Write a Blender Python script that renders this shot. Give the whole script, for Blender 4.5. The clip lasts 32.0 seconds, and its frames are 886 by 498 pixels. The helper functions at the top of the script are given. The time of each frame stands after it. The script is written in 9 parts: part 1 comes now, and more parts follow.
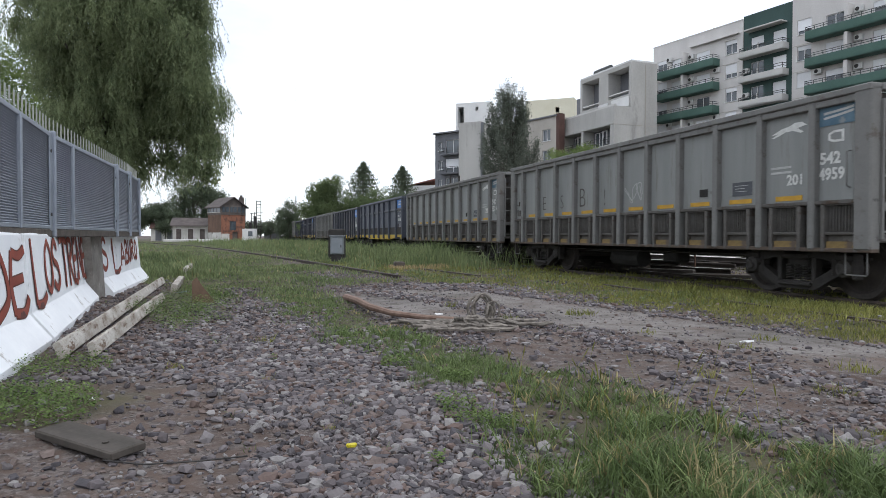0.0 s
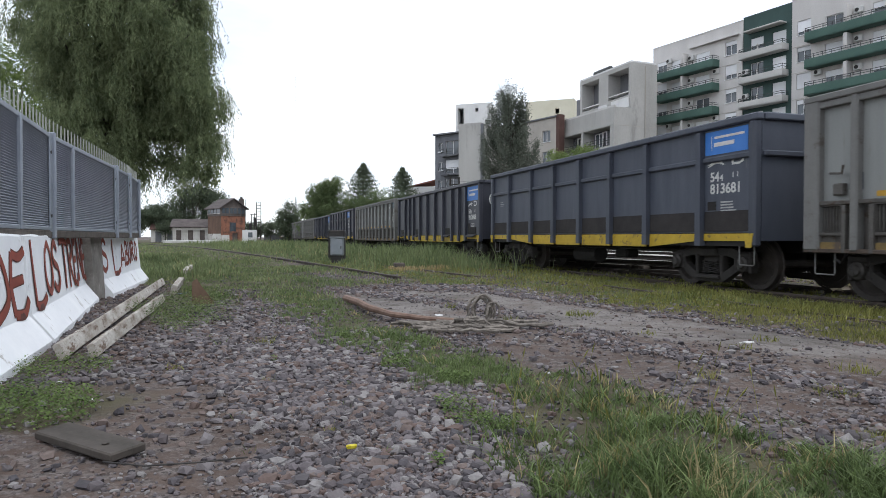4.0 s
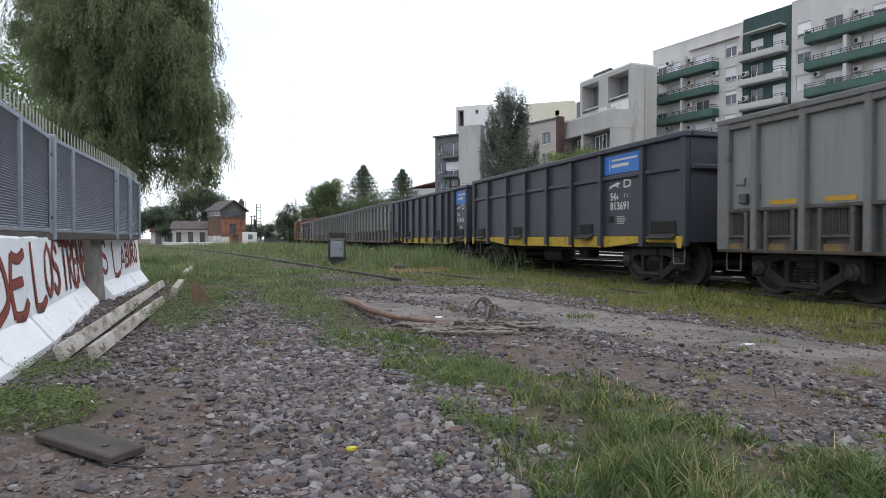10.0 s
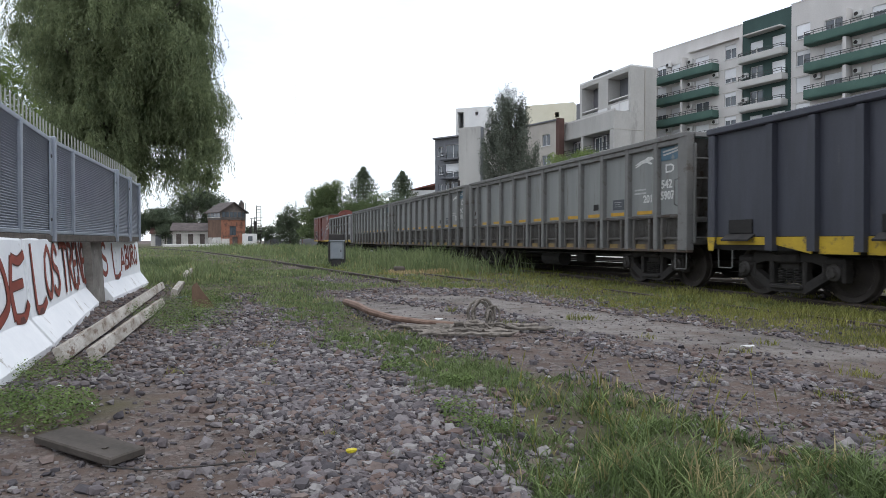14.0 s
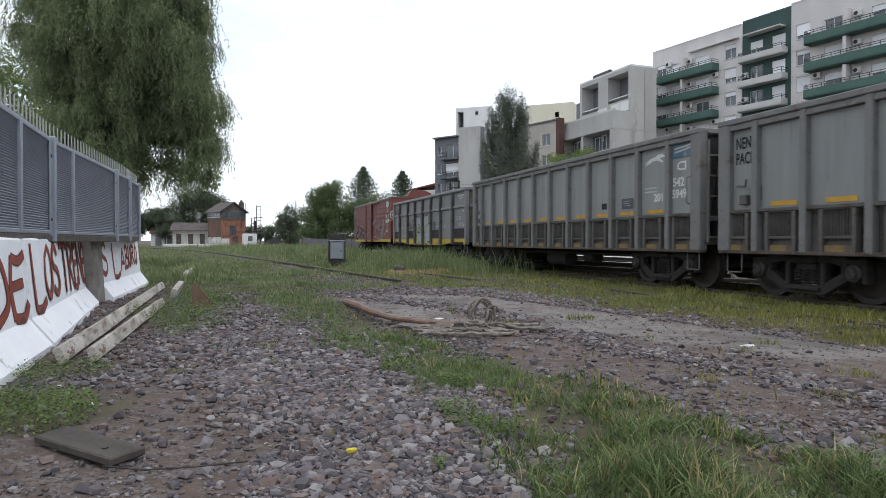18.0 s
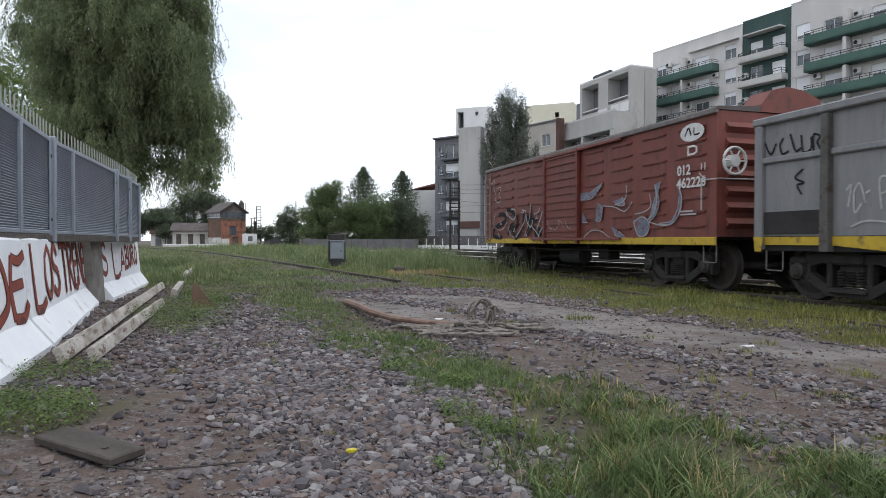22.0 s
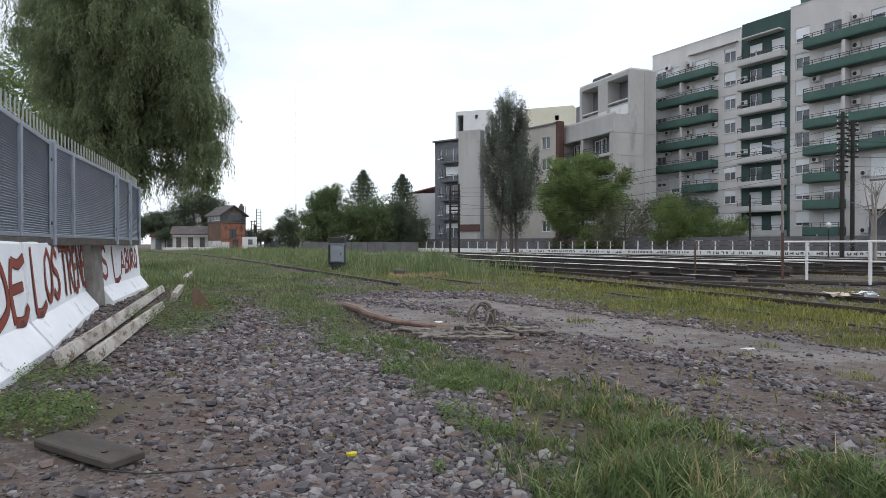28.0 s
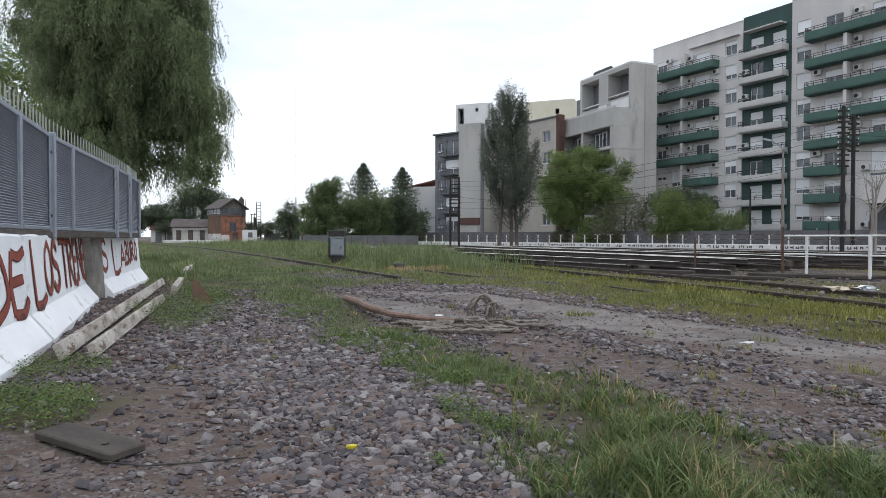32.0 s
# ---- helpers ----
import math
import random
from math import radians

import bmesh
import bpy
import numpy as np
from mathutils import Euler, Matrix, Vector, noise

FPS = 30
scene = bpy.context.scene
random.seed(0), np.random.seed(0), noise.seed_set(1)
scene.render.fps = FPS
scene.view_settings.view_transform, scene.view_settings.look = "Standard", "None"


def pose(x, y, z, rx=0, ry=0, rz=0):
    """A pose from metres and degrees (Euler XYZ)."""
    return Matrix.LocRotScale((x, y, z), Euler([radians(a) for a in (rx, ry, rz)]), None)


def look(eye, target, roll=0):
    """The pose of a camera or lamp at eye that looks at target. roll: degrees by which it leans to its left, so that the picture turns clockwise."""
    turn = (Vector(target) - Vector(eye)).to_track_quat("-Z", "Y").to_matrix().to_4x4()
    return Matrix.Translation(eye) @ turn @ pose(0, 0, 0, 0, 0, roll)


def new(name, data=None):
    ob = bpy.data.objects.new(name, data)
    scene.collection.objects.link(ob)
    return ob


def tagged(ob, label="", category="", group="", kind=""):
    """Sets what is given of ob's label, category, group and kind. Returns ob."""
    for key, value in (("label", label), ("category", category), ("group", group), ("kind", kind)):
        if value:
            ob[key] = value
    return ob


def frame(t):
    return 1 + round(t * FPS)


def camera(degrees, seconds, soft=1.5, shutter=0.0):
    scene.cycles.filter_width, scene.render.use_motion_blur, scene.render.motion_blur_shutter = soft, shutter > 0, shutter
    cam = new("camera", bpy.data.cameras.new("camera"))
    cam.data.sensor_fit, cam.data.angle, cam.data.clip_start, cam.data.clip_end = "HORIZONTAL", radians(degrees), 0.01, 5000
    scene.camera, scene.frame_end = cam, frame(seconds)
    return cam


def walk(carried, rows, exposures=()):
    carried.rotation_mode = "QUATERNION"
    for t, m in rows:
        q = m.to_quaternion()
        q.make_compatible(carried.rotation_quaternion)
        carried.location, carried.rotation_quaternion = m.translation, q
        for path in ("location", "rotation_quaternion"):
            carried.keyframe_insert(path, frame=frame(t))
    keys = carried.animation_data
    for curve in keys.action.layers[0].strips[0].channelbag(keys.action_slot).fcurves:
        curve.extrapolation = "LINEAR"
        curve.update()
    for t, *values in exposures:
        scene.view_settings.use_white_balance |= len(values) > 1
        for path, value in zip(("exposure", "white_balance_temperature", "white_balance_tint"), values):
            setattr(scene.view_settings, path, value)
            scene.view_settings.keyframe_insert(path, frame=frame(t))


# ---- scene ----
EYE = 0.98          # height of the tripod head over the ground
cam = camera(68.1, 32.0, soft=0.65, shutter=0.15)
# seconds, degrees the camera looks down, degrees of roll
TILT = [
    (0, 1.130, 0.12), (1, 1.133, 0.13), (2, 1.126, 0.11), (3, 1.096, 0.08), (3.5, 1.028, 0.08), (5.5, 1.068, 0.11),
    (6, 1.061, 0.10), (6.5, 0.986, 0.10), (7, 0.907, 0.10), (7.5, 0.829, 0.03), (8, 0.737, 0.00), (8.5, 0.943, 0.07),
    (9, 1.037, 0.09), (9.5, 1.047, 0.08), (10, 0.864, 0.08), (10.5, 0.674, 0.07), (11, 0.753, 0.07), (12, 0.766, 0.08),
    (13, 0.838, 0.06), (13.5, 0.741, 0.06), (14, 0.713, 0.06), (14.5, 0.698, 0.06), (16.5, 0.659, 0.03), (17, 0.681, 0.07),
    (18, 0.735, 0.03), (19, 0.706, 0.02), (20, 0.663, 0.03), (21, 0.751, 0.00), (22, 0.711, 0.06), (23, 0.790, 0.06),
    (24, 0.841, 0.07), (25, 0.836, 0.04), (25.5, 0.774, 0.06), (27.5, 0.496, 0.03), (28, 0.445, 0.00), (29, 0.447, 0.01),
    (29.5, 0.321, 0.00), (30, 0.220, 0.01), (30.5, 0.199, 0.00), (31, 0.298, 0.01), (31.5, 0.761, 0.10), (32, 1.027, 0.11),
]
walk(cam, [(t, look((0, 0, EYE), (0, math.cos(radians(p)), EYE - math.sin(radians(p))), roll)) for t, p, roll in TILT],
     exposures=[(0, 0.14), (12, 0.13), (19, 0.09), (24, 0.07), (28, -0.02), (32, 0.0)])

# ---- daylight: bright thin overcast ----
world = bpy.data.worlds.new("sky")
scene.world = world
world.use_nodes = True
wn, wl = world.node_tree.nodes, world.node_tree.links
wn.clear()
w_out, w_bg = wn.new("ShaderNodeOutputWorld"), wn.new("ShaderNodeBackground")
w_sky = wn.new("ShaderNodeTexSky")
w_sky.sky_type, w_sky.sun_disc = "NISHITA", False
w_sky.sun_elevation, w_sky.sun_rotation = radians(58), radians(200)
w_co, w_map = wn.new("ShaderNodeTexCoord"), wn.new("ShaderNodeMapping")
w_map.inputs["Scale"].default_value = (1.0, 1.0, 3.2)
w_noise = wn.new("ShaderNodeTexNoise")
w_noise.inputs["Scale"].default_value, w_noise.inputs["Detail"].default_value = 2.1, 6
w_noise.inputs["Roughness"].default_value = 0.55
w_ramp = wn.new("ShaderNodeValToRGB")
w_ramp.color_ramp.elements[0].position, w_ramp.color_ramp.elements[1].position = 0.34, 0.56
w_ramp.color_ramp.elements[0].color = (0.62, 0.62, 0.62, 1)
w_ramp.color_ramp.elements[1].color = (1, 1, 1, 1)
w_gain = wn.new("ShaderNodeVectorMath")
w_gain.operation = "SCALE"
w_gain.inputs["Scale"].default_value = 0.22
w_mix = wn.new("ShaderNodeMix")
w_mix.data_type = "RGBA"
w_mix.inputs["B"].default_value = (1.05, 1.11, 1.21, 1)
wl.new(w_co.outputs["Generated"], w_map.inputs["Vector"])
wl.new(w_map.outputs["Vector"], w_noise.inputs["Vector"])
wl.new(w_noise.outputs["Fac"], w_ramp.inputs["Fac"])
wl.new(w_sky.outputs["Color"], w_gain.inputs[0])
wl.new(w_ramp.outputs["Color"], w_mix.inputs["Factor"])
wl.new(w_gain.outputs["Vector"], w_mix.inputs["A"])
wl.new(w_mix.outputs["Result"], w_bg.inputs["Color"])
wl.new(w_bg.outputs["Background"], w_out.inputs["Surface"])
w_bg.inputs["Strength"].default_value = 1.0

sun = new("sun", bpy.data.lights.new("sun", "SUN"))
sun.data.energy, sun.data.angle, sun.data.color = 0.9, radians(25), (1.0, 0.98, 0.95)
sun.matrix_world = look((18, -22, 52), (0, 0, 0))

# ---- tools for meshes ----
ALPHA = 17.6                                   # the main line runs this far left of straight ahead
RUN = Vector((-math.sin(radians(ALPHA)), math.cos(radians(ALPHA)), 0))
SIDE = Vector((math.cos(radians(ALPHA)), math.sin(radians(ALPHA)), 0))
RAIL_Z = 0.05                                  # top of the rails
LINE = 9.7                                     # camera to the middle of the main line


def on_line(s, l, z=0.0):
    p = RUN * s + SIDE * l
    return Vector((p.x, p.y, z))


class Mesh:
    """Vertices and faces gathered piece by piece."""

    def __init__(self):
        self.v, self.f = [], []

    def add(self, verts, faces, m=None):
        n = len(self.v)
        self.v += [tuple(m @ Vector(p)) for p in verts] if m is not None else [tuple(p) for p in verts]
        self.f += [tuple(i + n for i in q) for q in faces]
        return self

    def box(self, c, s, bev=0.0, m=None):
        """Box at centre c of full size s, with chamfered edges."""
        hx, hy, hz = s[0] / 2, s[1] / 2, s[2] / 2
        b = min(bev, hx * 0.9, hy * 0.9, hz * 0.9)
        if b <= 0:
            vs = [(c[0] + i * hx, c[1] + j * hy, c[2] + k * hz) for i in (-1, 1) for j in (-1, 1) for k in (-1, 1)]
            return self.add(vs, [(0, 1, 3, 2), (4, 6, 7, 5), (0, 4, 5, 1), (2, 3, 7, 6), (0, 2, 6, 4), (1, 5, 7, 3)], m)
        vs, at = [], {}
        for i in (-1, 1):
            for j in (-1, 1):
                for k in (-1, 1):
                    for ax in range(3):
                        p = [i * (hx - b), j * (hy - b), k * (hz - b)]
                        p[ax] = (i * hx, j * hy, k * hz)[ax]
                        at[i, j, k, ax] = len(vs)
                        vs.append((c[0] + p[0], c[1] + p[1], c[2] + p[2]))
        fs = []
        for ax in range(3):
            u, w = (ax + 1) % 3, (ax + 2) % 3
            for sg in (-1, 1):
                q = []
                for a, d in ((-1, -1), (1, -1), (1, 1), (-1, 1)):
                    key = [0, 0, 0]
                    key[ax], key[u], key[w] = sg, a, d
                    q.append(at[(*key, ax)])
                fs.append(tuple(q if sg > 0 else q[::-1]))
            for a in (-1, 1):
                for d in (-1, 1):
                    k1, k2 = [0, 0, 0], [0, 0, 0]
                    k1[ax], k2[ax] = -1, 1
                    k1[u] = k2[u] = a
                    k1[w] = k2[w] = d
                    q = (at[(*k1, u)], at[(*k2, u)], at[(*k2, w)], at[(*k1, w)])
                    fs.append(q if a * d < 0 else q[::-1])
        for i in (-1, 1):
            for j in (-1, 1):
                for k in (-1, 1):
                    q = (at[i, j, k, 0], at[i, j, k, 1], at[i, j, k, 2])
                    fs.append(q if i * j * k > 0 else q[::-1])
        return self.add(vs, fs, m)

    def tube(self, p, q, r, n=8, r2=None, m=None):
        """A round bar from p to q, tapering from r to r2."""
        p, q = Vector(p), Vector(q)
        r2 = r if r2 is None else r2
        t = (q - p).normalized()
        a = t.orthogonal().normalized()
        b = t.cross(a)
        vs = []
        for c, rr in ((p, r), (q, r2)):
            vs += [c + a * (rr * math.cos(2 * math.pi * i / n)) + b * (rr * math.sin(2 * math.pi * i / n)) for i in range(n)]
        fs = [(i, (i + 1) % n, n + (i + 1) % n, n + i) for i in range(n)]
        fs += [tuple(range(n))[::-1], tuple(range(n, 2 * n))]
        return self.add(vs, fs, m)

    def line(self, pts, r, n=6, m=None):
        """A bent round bar through the points; r may be a list."""
        pts = [Vector(p) for p in pts]
        vs, k = [], len(pts)
        for i, p in enumerate(pts):
            t = (pts[min(i + 1, k - 1)] - pts[max(i - 1, 0)]).normalized()
            a = t.cross(Vector((0.13, 0.21, 0.97))).normalized()
            b = t.cross(a)
            rr = r[i] if isinstance(r, (list, tuple)) else r
            vs += [p + a * (rr * math.cos(2 * math.pi * j / n)) + b * (rr * math.sin(2 * math.pi * j / n)) for j in range(n)]
        fs = [(i * n + j, i * n + (j + 1) % n, (i + 1) * n + (j + 1) % n, (i + 1) * n + j) for i in range(k - 1) for j in range(n)]
        fs += [tuple(range(n))[::-1], tuple(range((k - 1) * n, k * n))]
        return self.add(vs, fs, m)

    def prism(self, outline, y0, y1, m=None):
        """An outline in x, z swept along y."""
        n = len(outline)
        vs = [(x, y0, z) for x, z in outline] + [(x, y1, z) for x, z in outline]
        fs = [tuple(range(n)), tuple(range(n, 2 * n))[::-1]]
        fs += [(i, n + i, n + (i + 1) % n, (i + 1) % n) for i in range(n)]
        return self.add(vs, fs, m)

    def ring(self, x0, x1, z0, z1, t, y0, y1):
        """A rectangular frame of width t in the x, z plane from y0 to y1."""
        vs = [(x, y, z) for y in (y0, y1) for x, z in ((x0, z0), (x1, z0), (x1, z1), (x0, z1), (x0 + t, z0 + t), (x1 - t, z0 + t), (x1 - t, z1 - t), (x0 + t, z1 - t))]
        fs = []
        for i in range(4):
            j = (i + 1) % 4
            fs += [(i, j, 4 + j, 4 + i), (8 + j, 8 + i, 12 + i, 12 + j), (j, i, 8 + i, 8 + j), (4 + i, 4 + j, 12 + j, 12 + i)]
        return self.add(vs, fs)

    def lathe(self, prof, n=16, m=None):
        """A profile of (radius, y) turned about the y axis."""
        k = len(prof)
        vs = [(r * math.cos(2 * math.pi * i / n), y, r * math.sin(2 * math.pi * i / n)) for r, y in prof for i in range(n)]
        fs = [(a * n + i, a * n + (i + 1) % n, (a + 1) * n + (i + 1) % n, (a + 1) * n + i) for a in range(k - 1) for i in range(n)]
        fs += [tuple(range(n)), tuple(range((k - 1) * n, k * n))[::-1]]
        return self.add(vs, fs, m)

    def data(self, name, material, smooth=False, weld=False):
        me = bpy.data.meshes.new(name)
        if weld:
            seen, v2, to = {}, [], []
            for p in self.v:
                key = tuple(round(c, 4) for c in p)
                if key not in seen:
                    seen[key] = len(v2)
                    v2.append(p)
                to.append(seen[key])
            self.v, self.f = v2, [tuple(to[i] for i in q) for q in self.f]
        me.from_pydata(self.v, [], self.f)
        for x in (material if isinstance(material, (list, tuple)) else [material]):
            me.materials.append(x)
        if smooth:
            me.polygons.foreach_set("use_smooth", [True] * len(me.polygons))
        me.update()
        return me


def big_mesh(name, verts, faces, material, flat=True):
    """A mesh from numpy arrays of vertices and equal faces."""
    me = bpy.data.meshes.new(name)
    nv, nf, k = len(verts), len(faces), faces.shape[1]
    me.vertices.add(nv)
    me.vertices.foreach_set("co", np.ascontiguousarray(verts, dtype=np.float32).ravel())
    me.loops.add(nf * k)
    me.loops.foreach_set("vertex_index", np.ascontiguousarray(faces, dtype=np.int32).ravel())
    me.polygons.add(nf)
    me.polygons.foreach_set("loop_start", np.arange(0, nf * k, k, dtype=np.int32))
    me.polygons.foreach_set("loop_total", np.full(nf, k, dtype=np.int32))
    me.materials.append(material)
    me.update(calc_edges=True)
    if flat:
        me.shade_flat()
    return me


def part(name, mesh, material, parent, label="", smooth=False, at=None):
    ob = new(name, mesh.data(name, material, smooth, name.endswith("wall")) if isinstance(mesh, Mesh) else mesh)
    ob.parent = parent
    if at is not None:
        ob.matrix_basis = at
    if label:
        tagged(ob, label)
    return ob


def empty(name, m, label, category, group="", kind=""):
    ob = new(name)
    ob.empty_display_size = 0.2
    ob.matrix_basis = m
    return tagged(ob, label, category, group, kind)


def thing(name, mesh, material, label, category, m=None, group="", kind="", smooth=False):
    ob = new(name, mesh.data(name, material, smooth) if isinstance(mesh, Mesh) else mesh)
    if m is not None:
        ob.matrix_basis = m
    return tagged(ob, label, category, group, kind)


# ---- materials ----
def surf(name, c1, c2, scale=3.0, rough=0.8, bump=0.2, metal=0.0, fine=40.0, streak=None, wear=None, wear_at=0.62, vary=0.0, island=False, bump_d=0.01, spec=0.5):
    """Two colours mixed by coarse and fine noise, with relief; streak stretches the coarse noise along z; wear is a third colour in patches."""
    mt = bpy.data.materials.new(name)
    mt.use_nodes = True
    nt, ln = mt.node_tree.nodes, mt.node_tree.links
    bs = nt["Principled BSDF"]
    co = nt.new("ShaderNodeTexCoord")
    mp = nt.new("ShaderNodeMapping")
    mp.inputs["Scale"].default_value = streak or (1, 1, 1)
    ln.new(co.outputs["Object"], mp.inputs["Vector"])
    n1, n2 = nt.new("ShaderNodeTexNoise"), nt.new("ShaderNodeTexNoise")
    n1.inputs["Scale"].default_value, n1.inputs["Detail"].default_value, n1.inputs["Roughness"].default_value = scale, 5, 0.6
    n2.inputs["Scale"].default_value, n2.inputs["Detail"].default_value = fine, 3
    ln.new(mp.outputs["Vector"], n1.inputs["Vector"])
    ln.new(co.outputs["Object"], n2.inputs["Vector"])
    ad = nt.new("ShaderNodeMath")
    ad.operation = "MULTIPLY_ADD"
    ad.inputs[1].default_value = 0.35
    ln.new(n2.outputs["Fac"], ad.inputs[0])
    ln.new(n1.outputs["Fac"], ad.inputs[2])
    rp = nt.new("ShaderNodeMapRange")
    rp.inputs["From Min"].default_value, rp.inputs["From Max"].default_value = 0.47, 0.9
    ln.new(ad.outputs[0], rp.inputs["Value"])
    mx = nt.new("ShaderNodeMix")
    mx.data_type = "RGBA"
    mx.inputs["A"].default_value, mx.inputs["B"].default_value = (*c1, 1), (*c2, 1)
    ln.new(rp.outputs["Result"], mx.inputs["Factor"])
    out = mx.outputs["Result"]
    if wear:
        n3 = nt.new("ShaderNodeTexNoise")
        n3.inputs["Scale"].default_value, n3.inputs["Detail"].default_value, n3.inputs["Roughness"].default_value = scale * 1.7, 8, 0.7
        ln.new(mp.outputs["Vector"], n3.inputs["Vector"])
        r3 = nt.new("ShaderNodeMapRange")
        r3.inputs["From Min"].default_value, r3.inputs["From Max"].default_value = wear_at, wear_at + 0.09
        ln.new(n3.outputs["Fac"], r3.inputs["Value"])
        m3 = nt.new("ShaderNodeMix")
        m3.data_type = "RGBA"
        m3.inputs["B"].default_value = (*wear, 1)
        ln.new(r3.outputs["Result"], m3.inputs["Factor"])
        ln.new(out, m3.inputs["A"])
        out = m3.outputs["Result"]
    if vary:
        src = nt.new("ShaderNodeNewGeometry").outputs["Random Per Island"] if island else nt.new("ShaderNodeObjectInfo").outputs["Random"]
        vr = nt.new("ShaderNodeMapRange")
        vr.inputs["To Min"].default_value, vr.inputs["To Max"].default_value = 1 - vary, 1 + vary
        ln.new(src, vr.inputs["Value"])
        vm = nt.new("ShaderNodeVectorMath")
        vm.operation = "SCALE"
        ln.new(out, vm.inputs[0])
        ln.new(vr.outputs["Result"], vm.inputs["Scale"])
        out = vm.outputs["Vector"]
    ln.new(out, bs.inputs["Base Color"])
    bs.inputs["Roughness"].default_value, bs.inputs["Metallic"].default_value = rough, metal
    bs.inputs["Specular IOR Level"].default_value = spec
    if bump:
        bp = nt.new("ShaderNodeBump")
        bp.inputs["Strength"].default_value, bp.inputs["Distance"].default_value = bump, bump_d
        ln.new(ad.outputs[0], bp.inputs["Height"])
        ln.new(bp.outputs["Normal"], bs.inputs["Normal"])
    return mt


def leafy(name, c1, c2, scale=0.6, through_light=0.3, rough=0.6, vary=0.38):
    """Leaves and grass: colour differs from blade to blade, and light shines through a little."""
    mt = surf(name, c1, c2, scale=scale, rough=rough, bump=0, vary=vary, island=True, fine=6, spec=0.25)
    nt, ln = mt.node_tree.nodes, mt.node_tree.links
    bs, tr, mx = nt["Principled BSDF"], nt.new("ShaderNodeBsdfTranslucent"), nt.new("ShaderNodeMixShader")
    mx.inputs["Fac"].default_value = through_light
    ln.new(bs.inputs["Base Color"].links[0].from_socket, tr.inputs["Color"])
    ln.new(bs.outputs["BSDF"], mx.inputs[1])
    ln.new(tr.outputs["BSDF"], mx.inputs[2])
    ln.new(mx.outputs["Shader"], nt["Material Output"].inputs["Surface"])
    return mt


STEEL_DARK = surf("dark_steel", (0.018, 0.017, 0.017), (0.05, 0.045, 0.042), 4, 0.75, 0.2)
STEEL_GREY = surf("galvanised_steel", (0.26, 0.29, 0.34), (0.34, 0.37, 0.42), 3, 0.5, 0.1, metal=0.35, wear=(0.2, 0.2, 0.2), wear_at=0.7)
RUST = surf("rusty_steel", (0.06, 0.035, 0.025), (0.14, 0.08, 0.055), 6, 0.85, 0.3)
WHITE_PAINT = surf("white_paint", (0.62, 0.62, 0.6), (0.8, 0.8, 0.79), 2.5, 0.7, 0.25, wear=(0.4, 0.38, 0.35), wear_at=0.66)
WOOD_DARK = surf("dark_wood", (0.05, 0.042, 0.035), (0.12, 0.1, 0.085), 8, 0.85, 0.35)
GLASS = surf("window_glass", (0.05, 0.06, 0.07), (0.12, 0.14, 0.16), 0.4, 0.08, 0, spec=0.8)

# ---- the freight train ----
PAINT_GREY = surf("grey_wagon_paint", (0.195, 0.203, 0.198), (0.245, 0.252, 0.245), 1.3, 0.55, 0.1, streak=(3.0, 1, 0.3), wear=(0.172, 0.168, 0.155), wear_at=0.57, vary=0.06)
PAINT_GREY_FRAME = surf("grimy_grey_frame", (0.128, 0.126, 0.12), (0.185, 0.184, 0.176), 2.2, 0.7, 0.15, wear=(0.098, 0.084, 0.07), wear_at=0.57)
PAINT_GRIME = surf("grimy_lower_steel", (0.062, 0.056, 0.05), (0.118, 0.112, 0.104), 3, 0.8, 0.25, wear=(0.055, 0.037, 0.026), wear_at=0.53)
SILL_RUST = surf("rust_stained_sill", (0.05, 0.036, 0.028), (0.11, 0.082, 0.064), 3, 0.85, 0.25)
PAINT_DARK = surf("charcoal_wagon_paint", (0.032, 0.034, 0.046), (0.05, 0.053, 0.07), 1.4, 0.5, 0.12, streak=(3.0, 1, 0.4), wear=(0.085, 0.084, 0.085), wear_at=0.64, vary=0.12)
EAVE_GREY = surf("eave_grey", (0.1, 0.085, 0.08), (0.22, 0.2, 0.19), 4, 0.7, 0.15)
PAINT_BLUE = surf("blue_grey_wagon_paint", (0.044, 0.051, 0.071), (0.068, 0.077, 0.101), 1.4, 0.55, 0.12, streak=(3.0, 1, 0.4), wear=(0.1, 0.1, 0.11), wear_at=0.64, vary=0.12)
PAINT_SLATE = surf("slate_wagon_paint", (0.162, 0.162, 0.165), (0.222, 0.222, 0.225), 1.8, 0.6, 0.15, streak=(3.0, 1, 0.4), wear=(0.14, 0.138, 0.135), wear_at=0.6)
PAINT_RED = surf("oxide_red_paint", (0.132, 0.034, 0.025), (0.19, 0.052, 0.037), 1.5, 0.6, 0.15, streak=(2.5, 1, 0.5), wear=(0.085, 0.034, 0.027), wear_at=0.54)
PAINT_YELLOW = surf("yellow_band_paint", (0.4, 0.27, 0.02), (0.54, 0.37, 0.03), 3, 0.65, 0.15, wear=(0.17, 0.12, 0.04), wear_at=0.55)
PAINT_OCHRE = surf("grimy_ochre_paint", (0.15, 0.1, 0.04), (0.26, 0.18, 0.055), 3, 0.75, 0.2, wear=(0.095, 0.07, 0.05), wear_at=0.5)
PAINT_AMBER = surf("amber_reflector", (0.42, 0.23, 0.02), (0.56, 0.32, 0.03), 5, 0.6, 0.05, wear=(0.2, 0.16, 0.09), wear_at=0.6)
SIGN_BLUE = surf("blue_sign", (0.03, 0.16, 0.5), (0.05, 0.2, 0.56), 2, 0.5, 0.05)
